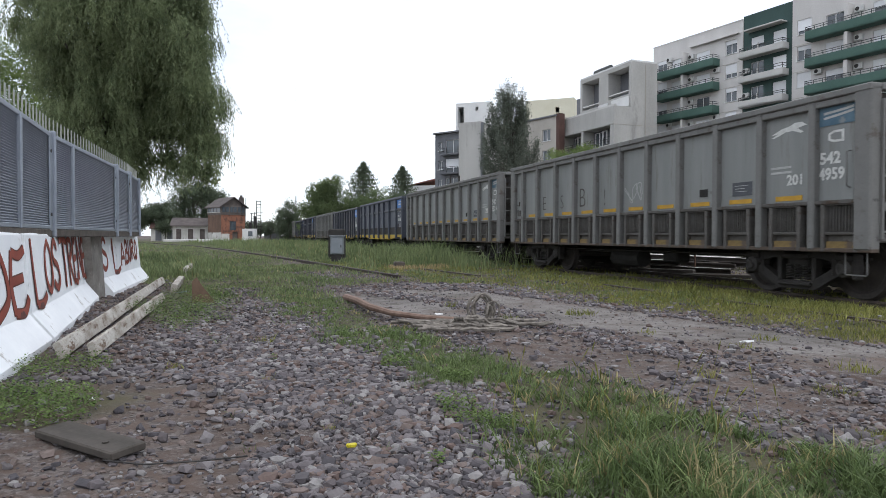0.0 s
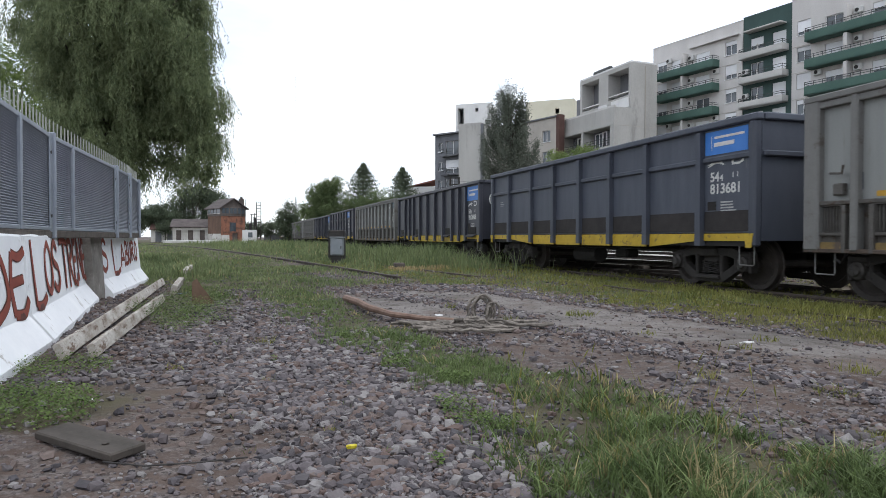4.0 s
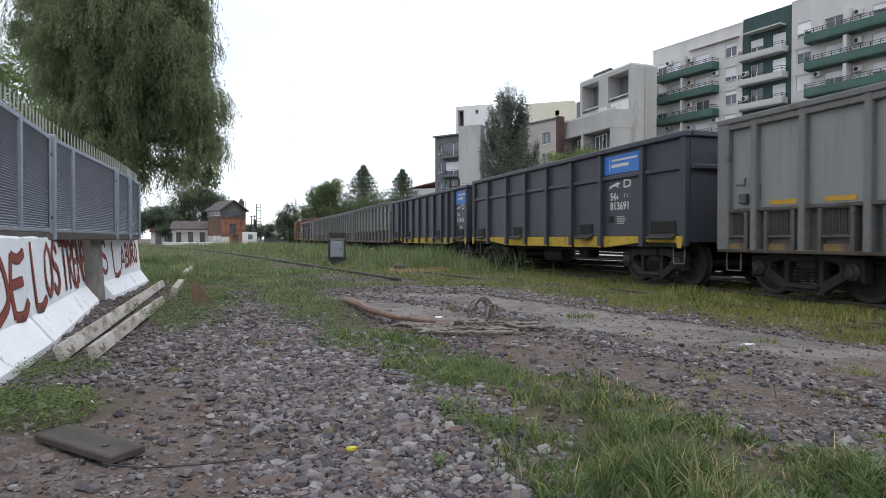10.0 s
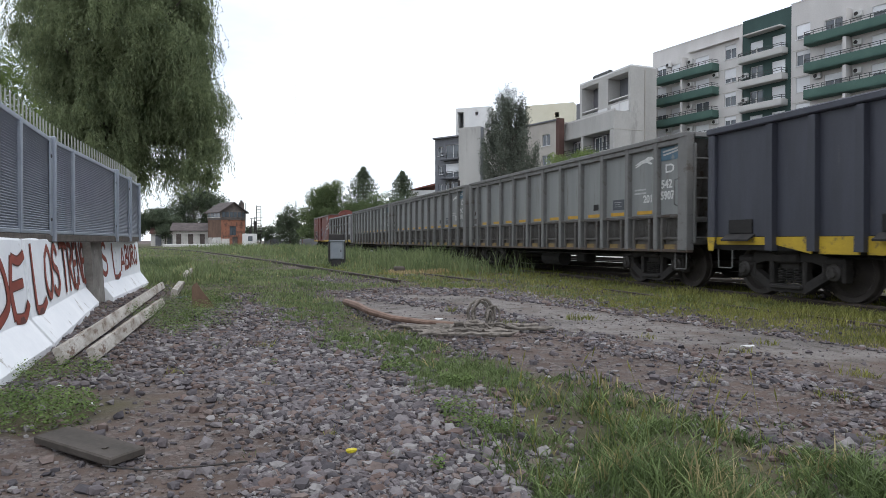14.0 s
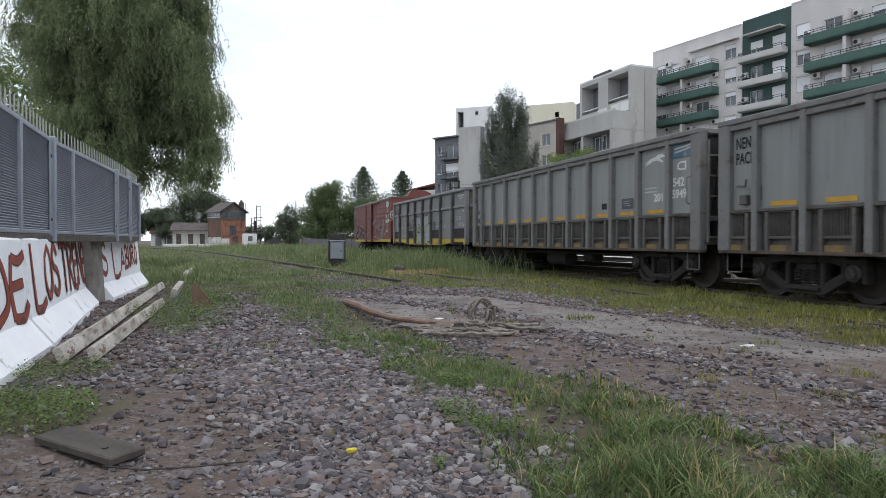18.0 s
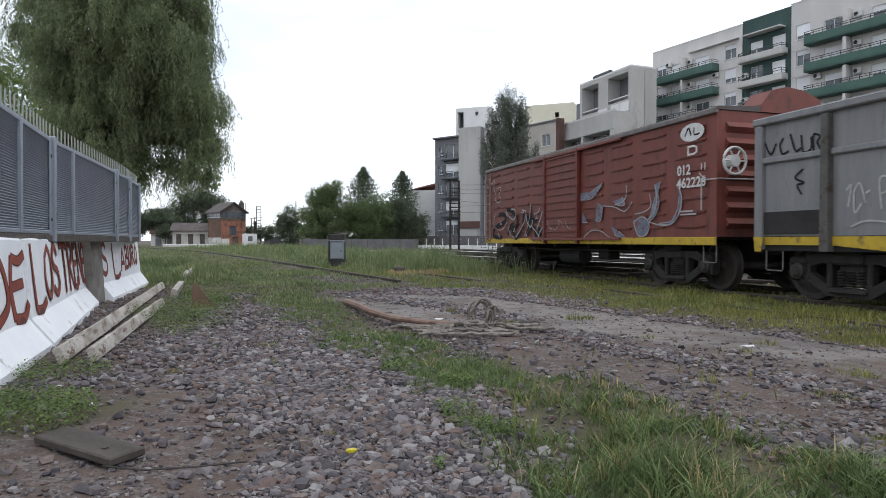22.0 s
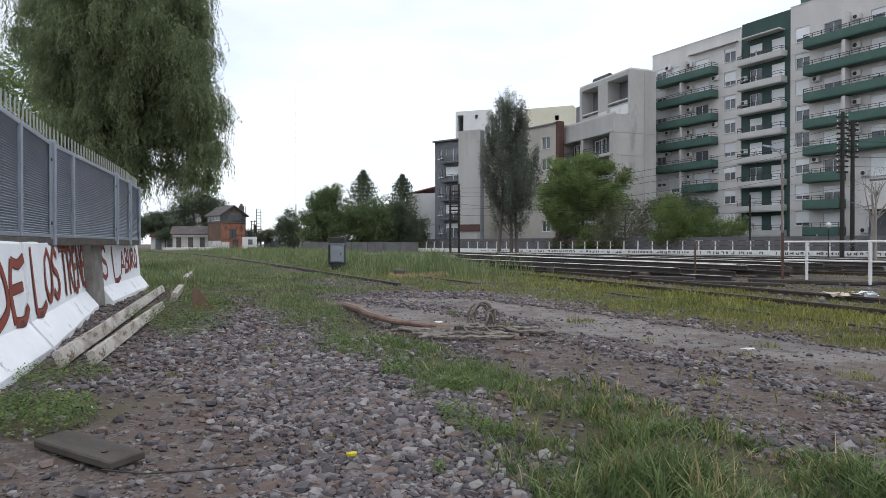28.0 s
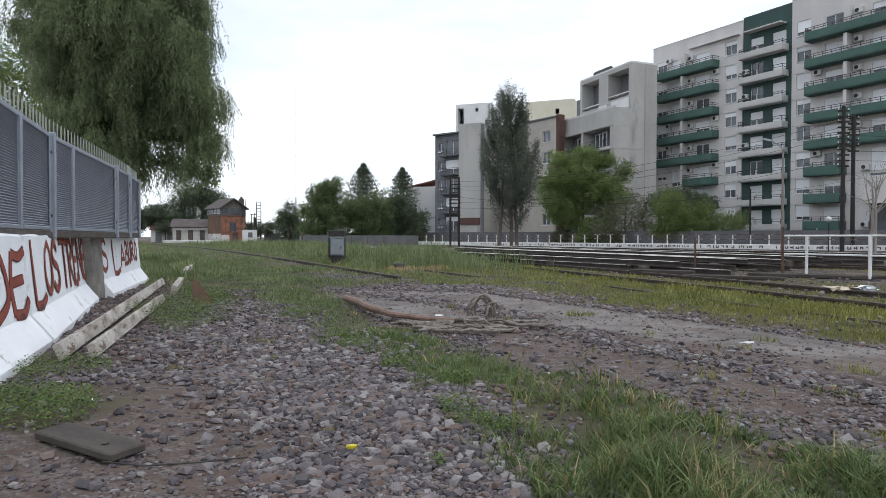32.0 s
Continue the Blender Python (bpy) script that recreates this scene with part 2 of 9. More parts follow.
SIGN_FADED = surf("faded_blue_sign", (0.05, 0.11, 0.16), (0.1, 0.17, 0.22), 3, 0.6, 0.1, wear=(0.2, 0.22, 0.22), wear_at=0.58)
DATA_PLATE = surf("dark_data_plate", (0.05, 0.055, 0.065), (0.085, 0.092, 0.105), 4, 0.6, 0.1)
MARK_WHITE = surf("stencil_white", (0.5, 0.5, 0.48), (0.68, 0.68, 0.66), 9, 0.7, 0.05, wear=(0.25, 0.25, 0.24), wear_at=0.66)
MARK_FADED = surf("faded_stencil", (0.34, 0.34, 0.33), (0.46, 0.46, 0.45), 9, 0.7, 0.05)
# also colours the sheets that stand for shade behind the foot grilles
SOOT = surf("black_grime", (0.009, 0.0085, 0.008), (0.022, 0.02, 0.019), 5, 0.85, 0.2)
WHEEL_STEEL = surf("wheel_steel", (0.022, 0.018, 0.016), (0.048, 0.039, 0.034), 5, 0.7, 0.2)
STRIP_DARK = surf("dark_kick_strip", (0.026, 0.024, 0.024), (0.046, 0.041, 0.04), 3, 0.85, 0.2, spec=0.3)
SPRAY_BLACK = surf("black_spray", (0.01, 0.01, 0.011), (0.022, 0.022, 0.024), 6, 0.85, 0, spec=0.25)
SPRAY_LIME = surf("lime_spray", (0.24, 0.28, 0.06), (0.33, 0.37, 0.09), 6, 0.6, 0)
SPRAY_BLUE = surf("pale_blue_spray", (0.1, 0.125, 0.175), (0.19, 0.215, 0.26), 5, 0.7, 0, wear=(0.15, 0.05, 0.04), wear_at=0.52)
SPRAY_SILVER = surf("silver_spray", (0.25, 0.255, 0.265), (0.34, 0.345, 0.36), 4, 0.55, 0, wear=(0.24, 0.245, 0.25), wear_at=0.6)


def letters(text, size, material, parent, x, y, z, name="lettering", label="", wide=1.0, bold=0.0):
    """Painted letters on the camera's side of a wagon, standing on z and starting at x."""
    cu = bpy.data.curves.new(name, "FONT")
    cu.body, cu.size, cu.extrude, cu.offset = text, size / 0.72, 0.0015, bold
    cu.resolution_u = 3
    tmp = bpy.data.objects.new(name, cu)
    me = bpy.data.meshes.new_from_object(tmp)
    bpy.data.objects.remove(tmp)
    me.materials.append(material)
    ob = new(name, me)
    ob.parent = parent
    ob.matrix_basis = pose(x, y, z, 90) @ Matrix.Diagonal((wide, 1, 1, 1))
    if label:
        tagged(ob, label)
    return ob


def plate(name, x0, x1, z0, z1, y, material, parent, label="", thick=0.004):
    return part(name, Mesh().box(((x0 + x1) / 2, y - thick / 2, (z0 + z1) / 2), (x1 - x0, thick, z1 - z0)), material, parent, label)


def ribbon(b, pts, w, y):
    """A flat painted stroke of width w through points (x, z), smoothed."""
    ps = [Vector((p[0], p[1])) for p in pts]
    fine = []
    for i in range(len(ps) - 1):
        p0, p1, p2, p3 = ps[max(i - 1, 0)], ps[i], ps[i + 1], ps[min(i + 2, len(ps) - 1)]
        for k in range(5):
            t = k / 5
            fine.append(0.5 * (2 * p1 + (p2 - p0) * t + (2 * p0 - 5 * p1 + 4 * p2 - p3) * t * t + (3 * p1 - p0 - 3 * p2 + p3) * t ** 3))
    fine.append(ps[-1])
    vs = []
    for i, p in enumerate(fine):
        d = (fine[min(i + 1, len(fine) - 1)] - fine[max(i - 1, 0)])
        n = Vector((-d.y, d.x)).normalized() * w / 2 if d.length else Vector((0, w / 2))
        vs += [(p.x + n.x, y, p.y + n.y), (p.x - n.x, y, p.y - n.y)]
    b.add(vs, [(2 * i, 2 * i + 1, 2 * i + 3, 2 * i + 2) for i in range(len(fine) - 1)])


def blob(b, pts, y):
    """A filled painted patch with outline points (x, z)."""
    b.add([(x, y, z) for x, z in pts], [tuple(range(len(pts)))])


def scrawl(parent, x0, x1, z0, z1, y, material, n, w, seed, name="graffiti", label=""):
    """Loops and strokes of spray paint in a rectangle."""
    rnd = random.Random(seed)
    for i in range(n):
        b = Mesh()
        cx = x0 + (x1 - x0) * (i + 0.5) / n
        k = rnd.randint(4, 7)
        a0, hw, hh = rnd.uniform(0, 6), (x1 - x0) / n * 0.75, (z1 - z0) / 2
        pts = [(cx + hw * math.sin(a0 + j * rnd.uniform(0.9, 1.5)) * rnd.uniform(0.4, 1), (z0 + z1) / 2 + hh * math.cos(a0 * 1.7 + j * 1.3) * rnd.uniform(0.5, 1)) for j in range(k)]
        ribbon(b, pts, w * rnd.uniform(0.7, 1.3), y - 0.0007 * i)
        part(name, b, material, parent, label)


def wheelset_mesh():
    b = Mesh()
    for sgn in (-1, 1):
        prof = [(0.05, 0.07), (0.11, 0.07), (0.13, 0.02), (0.34, 0.0), (0.38, 0.045), (0.455, 0.05), (0.46, -0.045), (0.49, -0.05), (0.49, -0.075), (0.38, -0.075), (0.34, -0.03), (0.13, -0.05), (0.05, -0.07)]
        b.lathe([(r, sgn * (0.84 + y)) for r, y in prof], 28)
        for k in range(4):
            a = k * math.pi / 2 + 0.4
            b.tube((0.24 * math.cos(a), sgn * 0.83, 0.24 * math.sin(a)), (0.24 * math.cos(a), sgn * 0.853, 0.24 * math.sin(a)), 0.03, 6)
    b.tube((0, -1.0, 0), (0, 1.0, 0), 0.075, 10)
    return b.data("wheelset", WHEEL_STEEL)


WHEELSET = wheelset_mesh()


def bogie_meshes():
    b = Mesh()
    top = [(-1.06, 0.40), (-1.06, 0.58), (-0.6, 0.74), (0.6, 0.74), (1.06, 0.58), (1.06, 0.40), (0.84, 0.40), (0.84, 0.5), (0.48, 0.6), (-0.48, 0.6), (-0.84, 0.5), (-0.84, 0.40)]
    low = [(-0.86, 0.40), (-0.7, 0.47), (-0.3, 0.24), (0.3, 0.24), (0.7, 0.47), (0.86, 0.40), (0.36, 0.11), (-0.36, 0.11)]
    for y in (-1.13, 1.13):
        b.prism(top, y - 0.07, y + 0.07)
        b.prism(low, y - 0.07, y + 0.07)
        for x in (-0.33, 0.33):
            b.box((x, y, 0.43), (0.09, 0.16, 0.4), 0.02)
    b.box((0, 0, 0.56), (0.42, 2.3, 0.22), 0.03)
    for x in (-0.45, 0.45):
        b.box((x, 0, 0.36), (0.1, 1.9, 0.08), 0.02)
    for y in (-1.2, 1.2):
        b.box((0, y, 0.66), (0.5, 0.1, 0.16), 0.03)
        b.box((0, y, 0.19), (0.62, 0.12, 0.06), 0.015)
        for x in (-0.89, 0.89):
            b.box((x, y * 0.94, 0.62), (0.34, 0.2, 0.12), 0.03)
            b.box((x * 1.16, y * 0.94, 0.45), (0.07, 0.18, 0.3), 0.02)
            b.box((x * 0.78, y * 0.94, 0.47), (0.06, 0.18, 0.26), 0.02)
    for x in (-0.36, 0.36):
        for y in (-0.82, 0.82):
            b.box((x * 1.05, y, 0.46), (0.07, 0.12, 0.34), 0.02)
        b.tube((x * 0.8, -0.9, 0.3), (x * 0.8, 0.9, 0.3), 0.03, 6)
    frame_me = b.data("bogie", surf("bogie_grime", (0.014, 0.0125, 0.0115), (0.034, 0.029, 0.026), 5, 0.8, 0.25))
    s = Mesh()
    for y in (0.0,):
        for x in (-0.16, 0.0, 0.16):
            pts = [(x + 0.06 * math.cos(i * 0.9), y + 0.06 * math.sin(i * 0.9), 0.25 + 0.0058 * i) for i in range(42)]
            s.line(pts, 0.014, 4)
    spring_me = s.data("spring", STEEL_DARK)
    j = Mesh()
    j.lathe([(0.02, -0.19), (0.075, -0.19), (0.09, -0.16), (0.13, -0.14), (0.14, 0.08), (0.02, 0.08)], 14)
    for k in range(3):
        a = k * 2.1 + 0.5
        j.tube((0.05 * math.cos(a), -0.2, 0.05 * math.sin(a)), (0.05 * math.cos(a), -0.185, 0.05 * math.sin(a)), 0.016, 6)
    return frame_me, spring_me, j.data("axle_box", surf("axle_box_steel", (0.022, 0.02, 0.018), (0.06, 0.053, 0.048), 6, 0.7, 0.2))


BOGIE, SPRING, AXLE_BOX = bogie_meshes()
WHEELS = []          # every wheelset that turns


def bogie(parent, x):
    bg = part("bogie", BOGIE, None, parent, at=pose(x, 0, 0))
    part("spring", SPRING, None, bg, at=pose(0, -1.13, 0))
    part("spring", SPRING, None, bg, at=pose(0, 1.13, 0))
    for dx in (-0.89, 0.89):
        ws = part("wheelset", WHEELSET, None, bg, at=pose(dx, 0, 0.46))
        WHEELS.append((ws, dx))
        part("axle_box", AXLE_BOX, None, bg, at=pose(dx, -1.1, 0.46))
        part("axle_box", AXLE_BOX, None, bg, at=pose(dx, 1.1, 0.46, 0, 0, 180))


def coupler_mesh():
    b = Mesh()
    b.box((0.32, 0, 0.9), (0.64, 0.16, 0.16), 0.03)
    b.box((0.7, 0.03, 0.9), (0.2, 0.3, 0.26), 0.05)
    b.box((0.02, 0, 0.9), (0.1, 0.5, 0.36), 0.03)
    b.line([(0.1, 0.35, 0.85), (0.35, 0.33, 0.72), (0.55, 0.25, 0.5), (0.75, 0.1, 0.55)], 0.022, 6)
    return b.data("coupler", SOOT)


COUPLER = coupler_mesh()


def hand_wheel(parent, x, y, z):
    """A spoked brake wheel on a wagon's end, its face along the train."""
    b = Mesh()
    n, r = 20, 0.24
    b.line([(0.03, r * math.cos(2 * math.pi * i / n), r * math.sin(2 * math.pi * i / n)) for i in range(n + 1)], 0.024, 6)
    paint = surf("hand_wheel_paint", (0.45, 0.45, 0.44), (0.6, 0.6, 0.59), 8, 0.6, 0.1)
    hw = part("hand_wheel", b, paint, parent, "light grey spoked hand brake wheel", at=pose(x, y, z))
    for k in range(6):
        a = k * math.pi / 3
        part("spoke", Mesh().tube((0.03, 0.05 * math.cos(a), 0.05 * math.sin(a)), (0.03, r * math.cos(a), r * math.sin(a)), 0.015, 5), paint, hw)
    part("hub", Mesh().tube((-0.1, 0, 0), (0.05, 0, 0), 0.11, 12), paint, hw)
    return hw


def underframe(parent, half, sill_z, kind_material=SOOT):
    b = Mesh()
    b.box((0, 0, sill_z + 0.02), (2 * half - 0.3, 0.5, 0.3), 0.02)
    for x in (-half + 1.5, half - 1.5):
        b.box((x, 0, sill_z - 0.0), (0.5, 2.5, 0.14), 0.02)
    for x in np.linspace(-half + 2.9, half - 2.9, 4):
        b.box((x, 0, sill_z + 0.06), (0.14, 2.6, 0.2), 0.02)
    part("underframe", b, kind_material, parent)
    part("brake_reservoir", Mesh().tube((-1.3, -0.75, sill_z - 0.28), (-0.2, -0.75, sill_z - 0.28), 0.2, 12), SOOT, parent)
    part("brake_valve", Mesh().box((0.9, -0.7, sill_z - 0.18), (0.5, 0.35, 0.3), 0.04), SOOT, parent)
    r = Mesh()
    r.tube((-half + 2.4, -0.6, sill_z - 0.16), (half - 2.4, -0.55, sill_z - 0.14), 0.02, 6)
    r.tube((-half + 0.4, -1.0, sill_z - 0.1), (half - 0.4, -1.0, sill_z - 0.1), 0.018, 6)
    part("brake_pipe", r, STEEL_DARK, parent)
    for sgn in (-1, 1):
        part("coupler", COUPLER, None, parent, at=pose(sgn * (half - 0.1), 0, 0) if sgn > 0 else pose(-half + 0.1, 0, 0, 0, 0, 180))


def step_iron(parent, x, z, y=-1.42):
    b = Mesh()
    b.line([(x - 0.17, y, z), (x - 0.17, y, z - 0.3), (x - 0.15, y, z - 0.32), (x + 0.15, y, z - 0.32), (x + 0.17, y, z - 0.3), (x + 0.17, y, z)], 0.011, 5)
    return part("step", b, PAINT_GREY_FRAME, parent)


def leaping_mark(parent, x, z, w, y, material):
    """The operator's leaping emblem, kept a plain shape."""
    b, h = Mesh(), w * 0.3
    pts = [(0, 0.25), (0.12, 0.4), (0.3, 0.62), (0.5, 0.72), (0.68, 0.92), (0.86, 0.9), (1.0, 0.62), (0.86, 0.58), (0.74, 0.5), (0.9, 0.18), (0.84, 0.1), (0.62, 0.36), (0.4, 0.34), (0.26, 0.16), (0.06, 0.0), (0.02, 0.06), (0.2, 0.3)]
    blob(b, [(x + px * w, z + pz * h) for px, pz in pts], y)
    part("emblem", b, material, parent, "white emblem shape")


def d_mark(parent, x, z, w, y, material, turned=False):
    b = Mesh()
    pts = [(0, 0), (0, 1), (0.62, 1), (0.95, 0.78), (0.95, 0.22), (0.62, 0)]
    inner = [(0.15, 0.2), (0.15, 0.8), (0.57, 0.8), (0.79, 0.68), (0.79, 0.32), (0.57, 0.2)]
    ring = [(x + (0.95 - p[0] if turned else p[0]) * w, y, z + p[1] * w * 0.62) for p in pts + inner]
    b.add(ring, [(i, (i + 1) % 6, 6 + (i + 1) % 6, 6 + i) for i in range(6)])
    part("emblem", b, material, parent)


def bars(parent, x, z, w, rows, h, y, material, gap=1.6, name="small_print"):
    """Unreadable small print as plain bars."""
    b, rnd = Mesh(), random.Random(int(x * 100 + z * 10))
    for i in range(rows):
        ww = w * rnd.uniform(0.7, 1)
        b.box((x + ww / 2, y, z - i * h * gap), (ww, 0.003, h))
    part(name, b, material, parent)


# ---- tall grey ore wagon with grilles along its foot ----
def grey_wagon(numbers, serial, seed, turned=False):
    g = empty("ore_wagon", pose(0, 0, 0), "tall grey ribbed steel ore wagon with grimy grilles along its foot", "wagon", "wagons of the freight train")
    half, top, foot, pitch = 6.06, 3.02, 0.71, 1.03
    for y in (-1.40, 1.40):
        part("side_sheet", Mesh().box((0, y, 2.2), (2 * half - 0.1, 0.05, 1.6), 0), PAINT_GREY, g, "pale grey steel sheeting with streaks of dirt")
    part("floor", Mesh().box((0, 0, 1.35), (2 * half - 0.3, 2.7, 0.1)), PAINT_GREY_FRAME, g)
    for y in (-1.45, 1.45):
        rail = Mesh().box((0, y, top - 0.05), (2 * half, 0.2, 0.1), 0.015)
        rail.box((0, y, top - 0.15), (2 * half - 0.04, 0.13, 0.1), 0.01)
        part("top_rail", rail, PAINT_GREY_FRAME, g)
    for x in (-half + 0.05, half - 0.05):
        part("top_rail", Mesh().box((x, 0, top - 0.05), (0.12, 2.7, 0.1), 0.015), PAINT_GREY_FRAME, g)
    for y in (-1.44, 1.44):
        part("sill", Mesh().box((0, y, foot + 0.03), (2 * half, 0.16, 0.06), 0.01), SILL_RUST, g)
        part("waist_rail", Mesh().box((0, y, 1.43), (2 * half, 0.14, 0.06), 0.01), PAINT_GRIME, g)
    rib = Mesh().box((0, 0, (foot + top) / 2 - 0.03), (0.12, 0.17, top - foot - 0.12), 0.02).data("rib", PAINT_GREY_FRAME)
    for i in range(13):
        x = -4.25 if i == 2 else -0.07 + (i - 6) * pitch
        if 0 < i < 12:
            part("rib", rib, None, g, at=pose(x, -1.455, 0))
            part("rib", rib, None, g, at=pose(x, 1.455, 0))
    post = Mesh().box((0, 0, (foot + top) / 2), (0.27, 0.2, top - foot - 0.06), 0.025).data("corner_post", PAINT_GREY_FRAME)
    for x in (-half + 0.135, half - 0.135):
        for y in (-1.44, 1.44):
            part("corner_post", post, None, g, at=pose(x, y, 0))
    # the grilles of one bay
    gb, gd, gy, ga = Mesh(), Mesh(), Mesh(), Mesh()
    for k in range(9):
        gb.box((-0.2 + k * 0.05, -1.43, 1.2), (0.018, 0.03, 0.38))
    for x in (-0.27, 0.27):
        gb.box((x, -1.46, 1.05), (0.07, 0.13, 0.68), 0.01)
    gb.box((0, -1.45, 0.98), (0.56, 0.1, 0.05), 0.01)
    gb.box((0, -1.44, 1.40), (0.56, 0.1, 0.03))
    gb.box((0, -1.425, 0.87), (0.54, 0.03, 0.2), 0, Matrix.Identity(4))
    # black sheet painted in for the shade of the gap behind the bars
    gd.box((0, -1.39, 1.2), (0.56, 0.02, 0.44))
    gy.box((0, -1.475, 0.80), (0.46, 0.02, 0.13))
    ga.box((0, -1.43, 1.53), (0.52, 0.008, 0.075))
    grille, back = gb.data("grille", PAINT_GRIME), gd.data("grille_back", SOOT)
    yel, amb = gy.data("foot_stripe", PAINT_OCHRE), ga.data("marker_stripe", PAINT_AMBER)
    far_side = Mesh()
    far_side.box((0, 1.42, 1.06), (2 * half - 0.4, 0.05, 0.7))
    near_wall = Mesh()
    near_wall.box((0, -1.36, 1.06), (2 * half - 0.4, 0.03, 0.66))
    part("lower_side", far_side, PAINT_GRIME, g)
    part("lower_side", near_wall, PAINT_GRIME, g)
    for i in range(12):
        x = -0.05 + (i - 5.5) * pitch + (0.06 if i == 0 else -0.06 if i == 11 else 0)
        gr = part("grille", grille, None, g, at=pose(x, 0, 0))
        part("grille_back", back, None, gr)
        part("foot_stripe", yel, None, g, at=pose(x, 0, 0))
        if 0 < i < 11:
            part("marker_stripe", amb, None, g, at=pose(x, 0, 0))
    # ends: sloping end sheet with a ladder
    for sgn in (-1, 1):
        e = Mesh()
        m = Matrix.Identity(4) if sgn > 0 else pose(0, 0, 0, 0, 0, 180)
        e.prism([(half - 0.12, top - 0.1), (half - 0.2, top - 0.1), (half - 0.85, foot + 0.25), (half - 0.77, foot + 0.25)], -1.38, 1.38, m)
        e.box((half - 0.25, 0, foot + 0.2), (0.5, 2.9, 0.12), 0.02, m)
        for y in (-0.9, -0.3, 0.3, 0.9):
            e.prism([(half - 0.02, top - 0.1), (half - 0.14, top - 0.1), (half - 0.5, foot + 0.25), (half - 0.02, foot + 0.25)], y - 0.03, y + 0.03, m)
        part("end_wall", e, PAINT_GRIME, g)
        l = Mesh()
        yl = -1.15 * sgn
        for y in (yl - 0.2, yl + 0.2):
            l.box((half + 0.02, y, 1.85), (0.04, 0.04, 1.9), 0, m)
        for k in range(5):
            l.box((half + 0.02, yl, 1.0 + k * 0.38), (0.03, 0.4, 0.03), 0, m)
        part("ladder", l, PAINT_GREY_FRAME, g)
    underframe(g, half, foot)
    for x in (-half + 1.55, half - 1.55):
        bogie(g, x)
    step_iron(g, half - 0.3, foot)
    step_iron(g, -half + 0.3, foot)
    h = Mesh()
    h.line([(half - 0.4, -1.43, 2.15), (half - 0.4, -1.5, 2.13), (half - 0.4, -1.5, 1.65), (half - 0.4, -1.43, 1.63)], 0.012, 5)
    part("grab_rail", h, PAINT_GREY_FRAME, g)
    # markings
    y = -1.432
    xb = half - 0.94
    plate("sign", xb + 0.02, xb + 0.60, 2.55, 2.84, y, SIGN_FADED, g, "faded blue operator's panel")
    sb = Mesh()
    for k in range(2):
        ribbon(sb, [(xb + 0.1, 2.66 + 0.07 * k), (xb + 0.4, 2.69 + 0.06 * k), (xb + 0.59, 2.72 + 0.05 * k)], 0.035, y - 0.008)
    part("sign_mark", sb, MARK_FADED, g)
    d_mark(g, xb + 0.17, 2.3, 0.28, y, MARK_WHITE, turned)
    letters(numbers, 0.17, MARK_WHITE, g, xb + 0.03, y, 2.0, bold=0.007)
    letters(serial, 0.17, MARK_WHITE, g, xb + 0.015, y, 1.77, bold=0.007, wide=0.92)
    xs = half - 1.94
    leaping_mark(g, xs + 0.1, 2.5, 0.7, y, MARK_WHITE)
    letters("201", 0.16, MARK_WHITE, g, xs + 0.42, y, 1.74, bold=0.006)
    bars(g, xs + 0.1, 2.02, 0.5, 2, 0.035, y, MARK_FADED, 2.2)
    plate("data_plate", xs - 0.75, xs - 0.3, 1.63, 1.86, y, DATA_PLATE, g)
    bars(g, xs - 0.68, 1.8, 0.3, 3, 0.008, y - 0.006, MARK_FADED, 6.0)
    plate("small_panel", xs - 1.6, xs - 1.38, 1.66, 1.8, y, SOOT, g)
    bars(g, xs - 1.32, 1.73, 0.2, 1, 0.05, y, PAINT_GREY_FRAME)
    # brake lever box and folded chute plate in the rear bay
    xr = -half + 0.42
    lever = part("lever_box", Mesh().box((xr + 0.16, -1.47, 1.62), (0.17, 0.1, 0.17), 0.015), PAINT_GRIME, g)
    part("lever", Mesh().line([(xr + 0.02, -1.5, 1.86), (xr + 0.24, -1.53, 1.84), (xr + 0.26, -1.53, 1.96)], 0.018, 6), PAINT_GRIME, lever)
    plate("data_plate", xr + 0.28, xr + 0.5, 1.6, 1.84, y, DATA_PLATE, g)
    return g, half, y


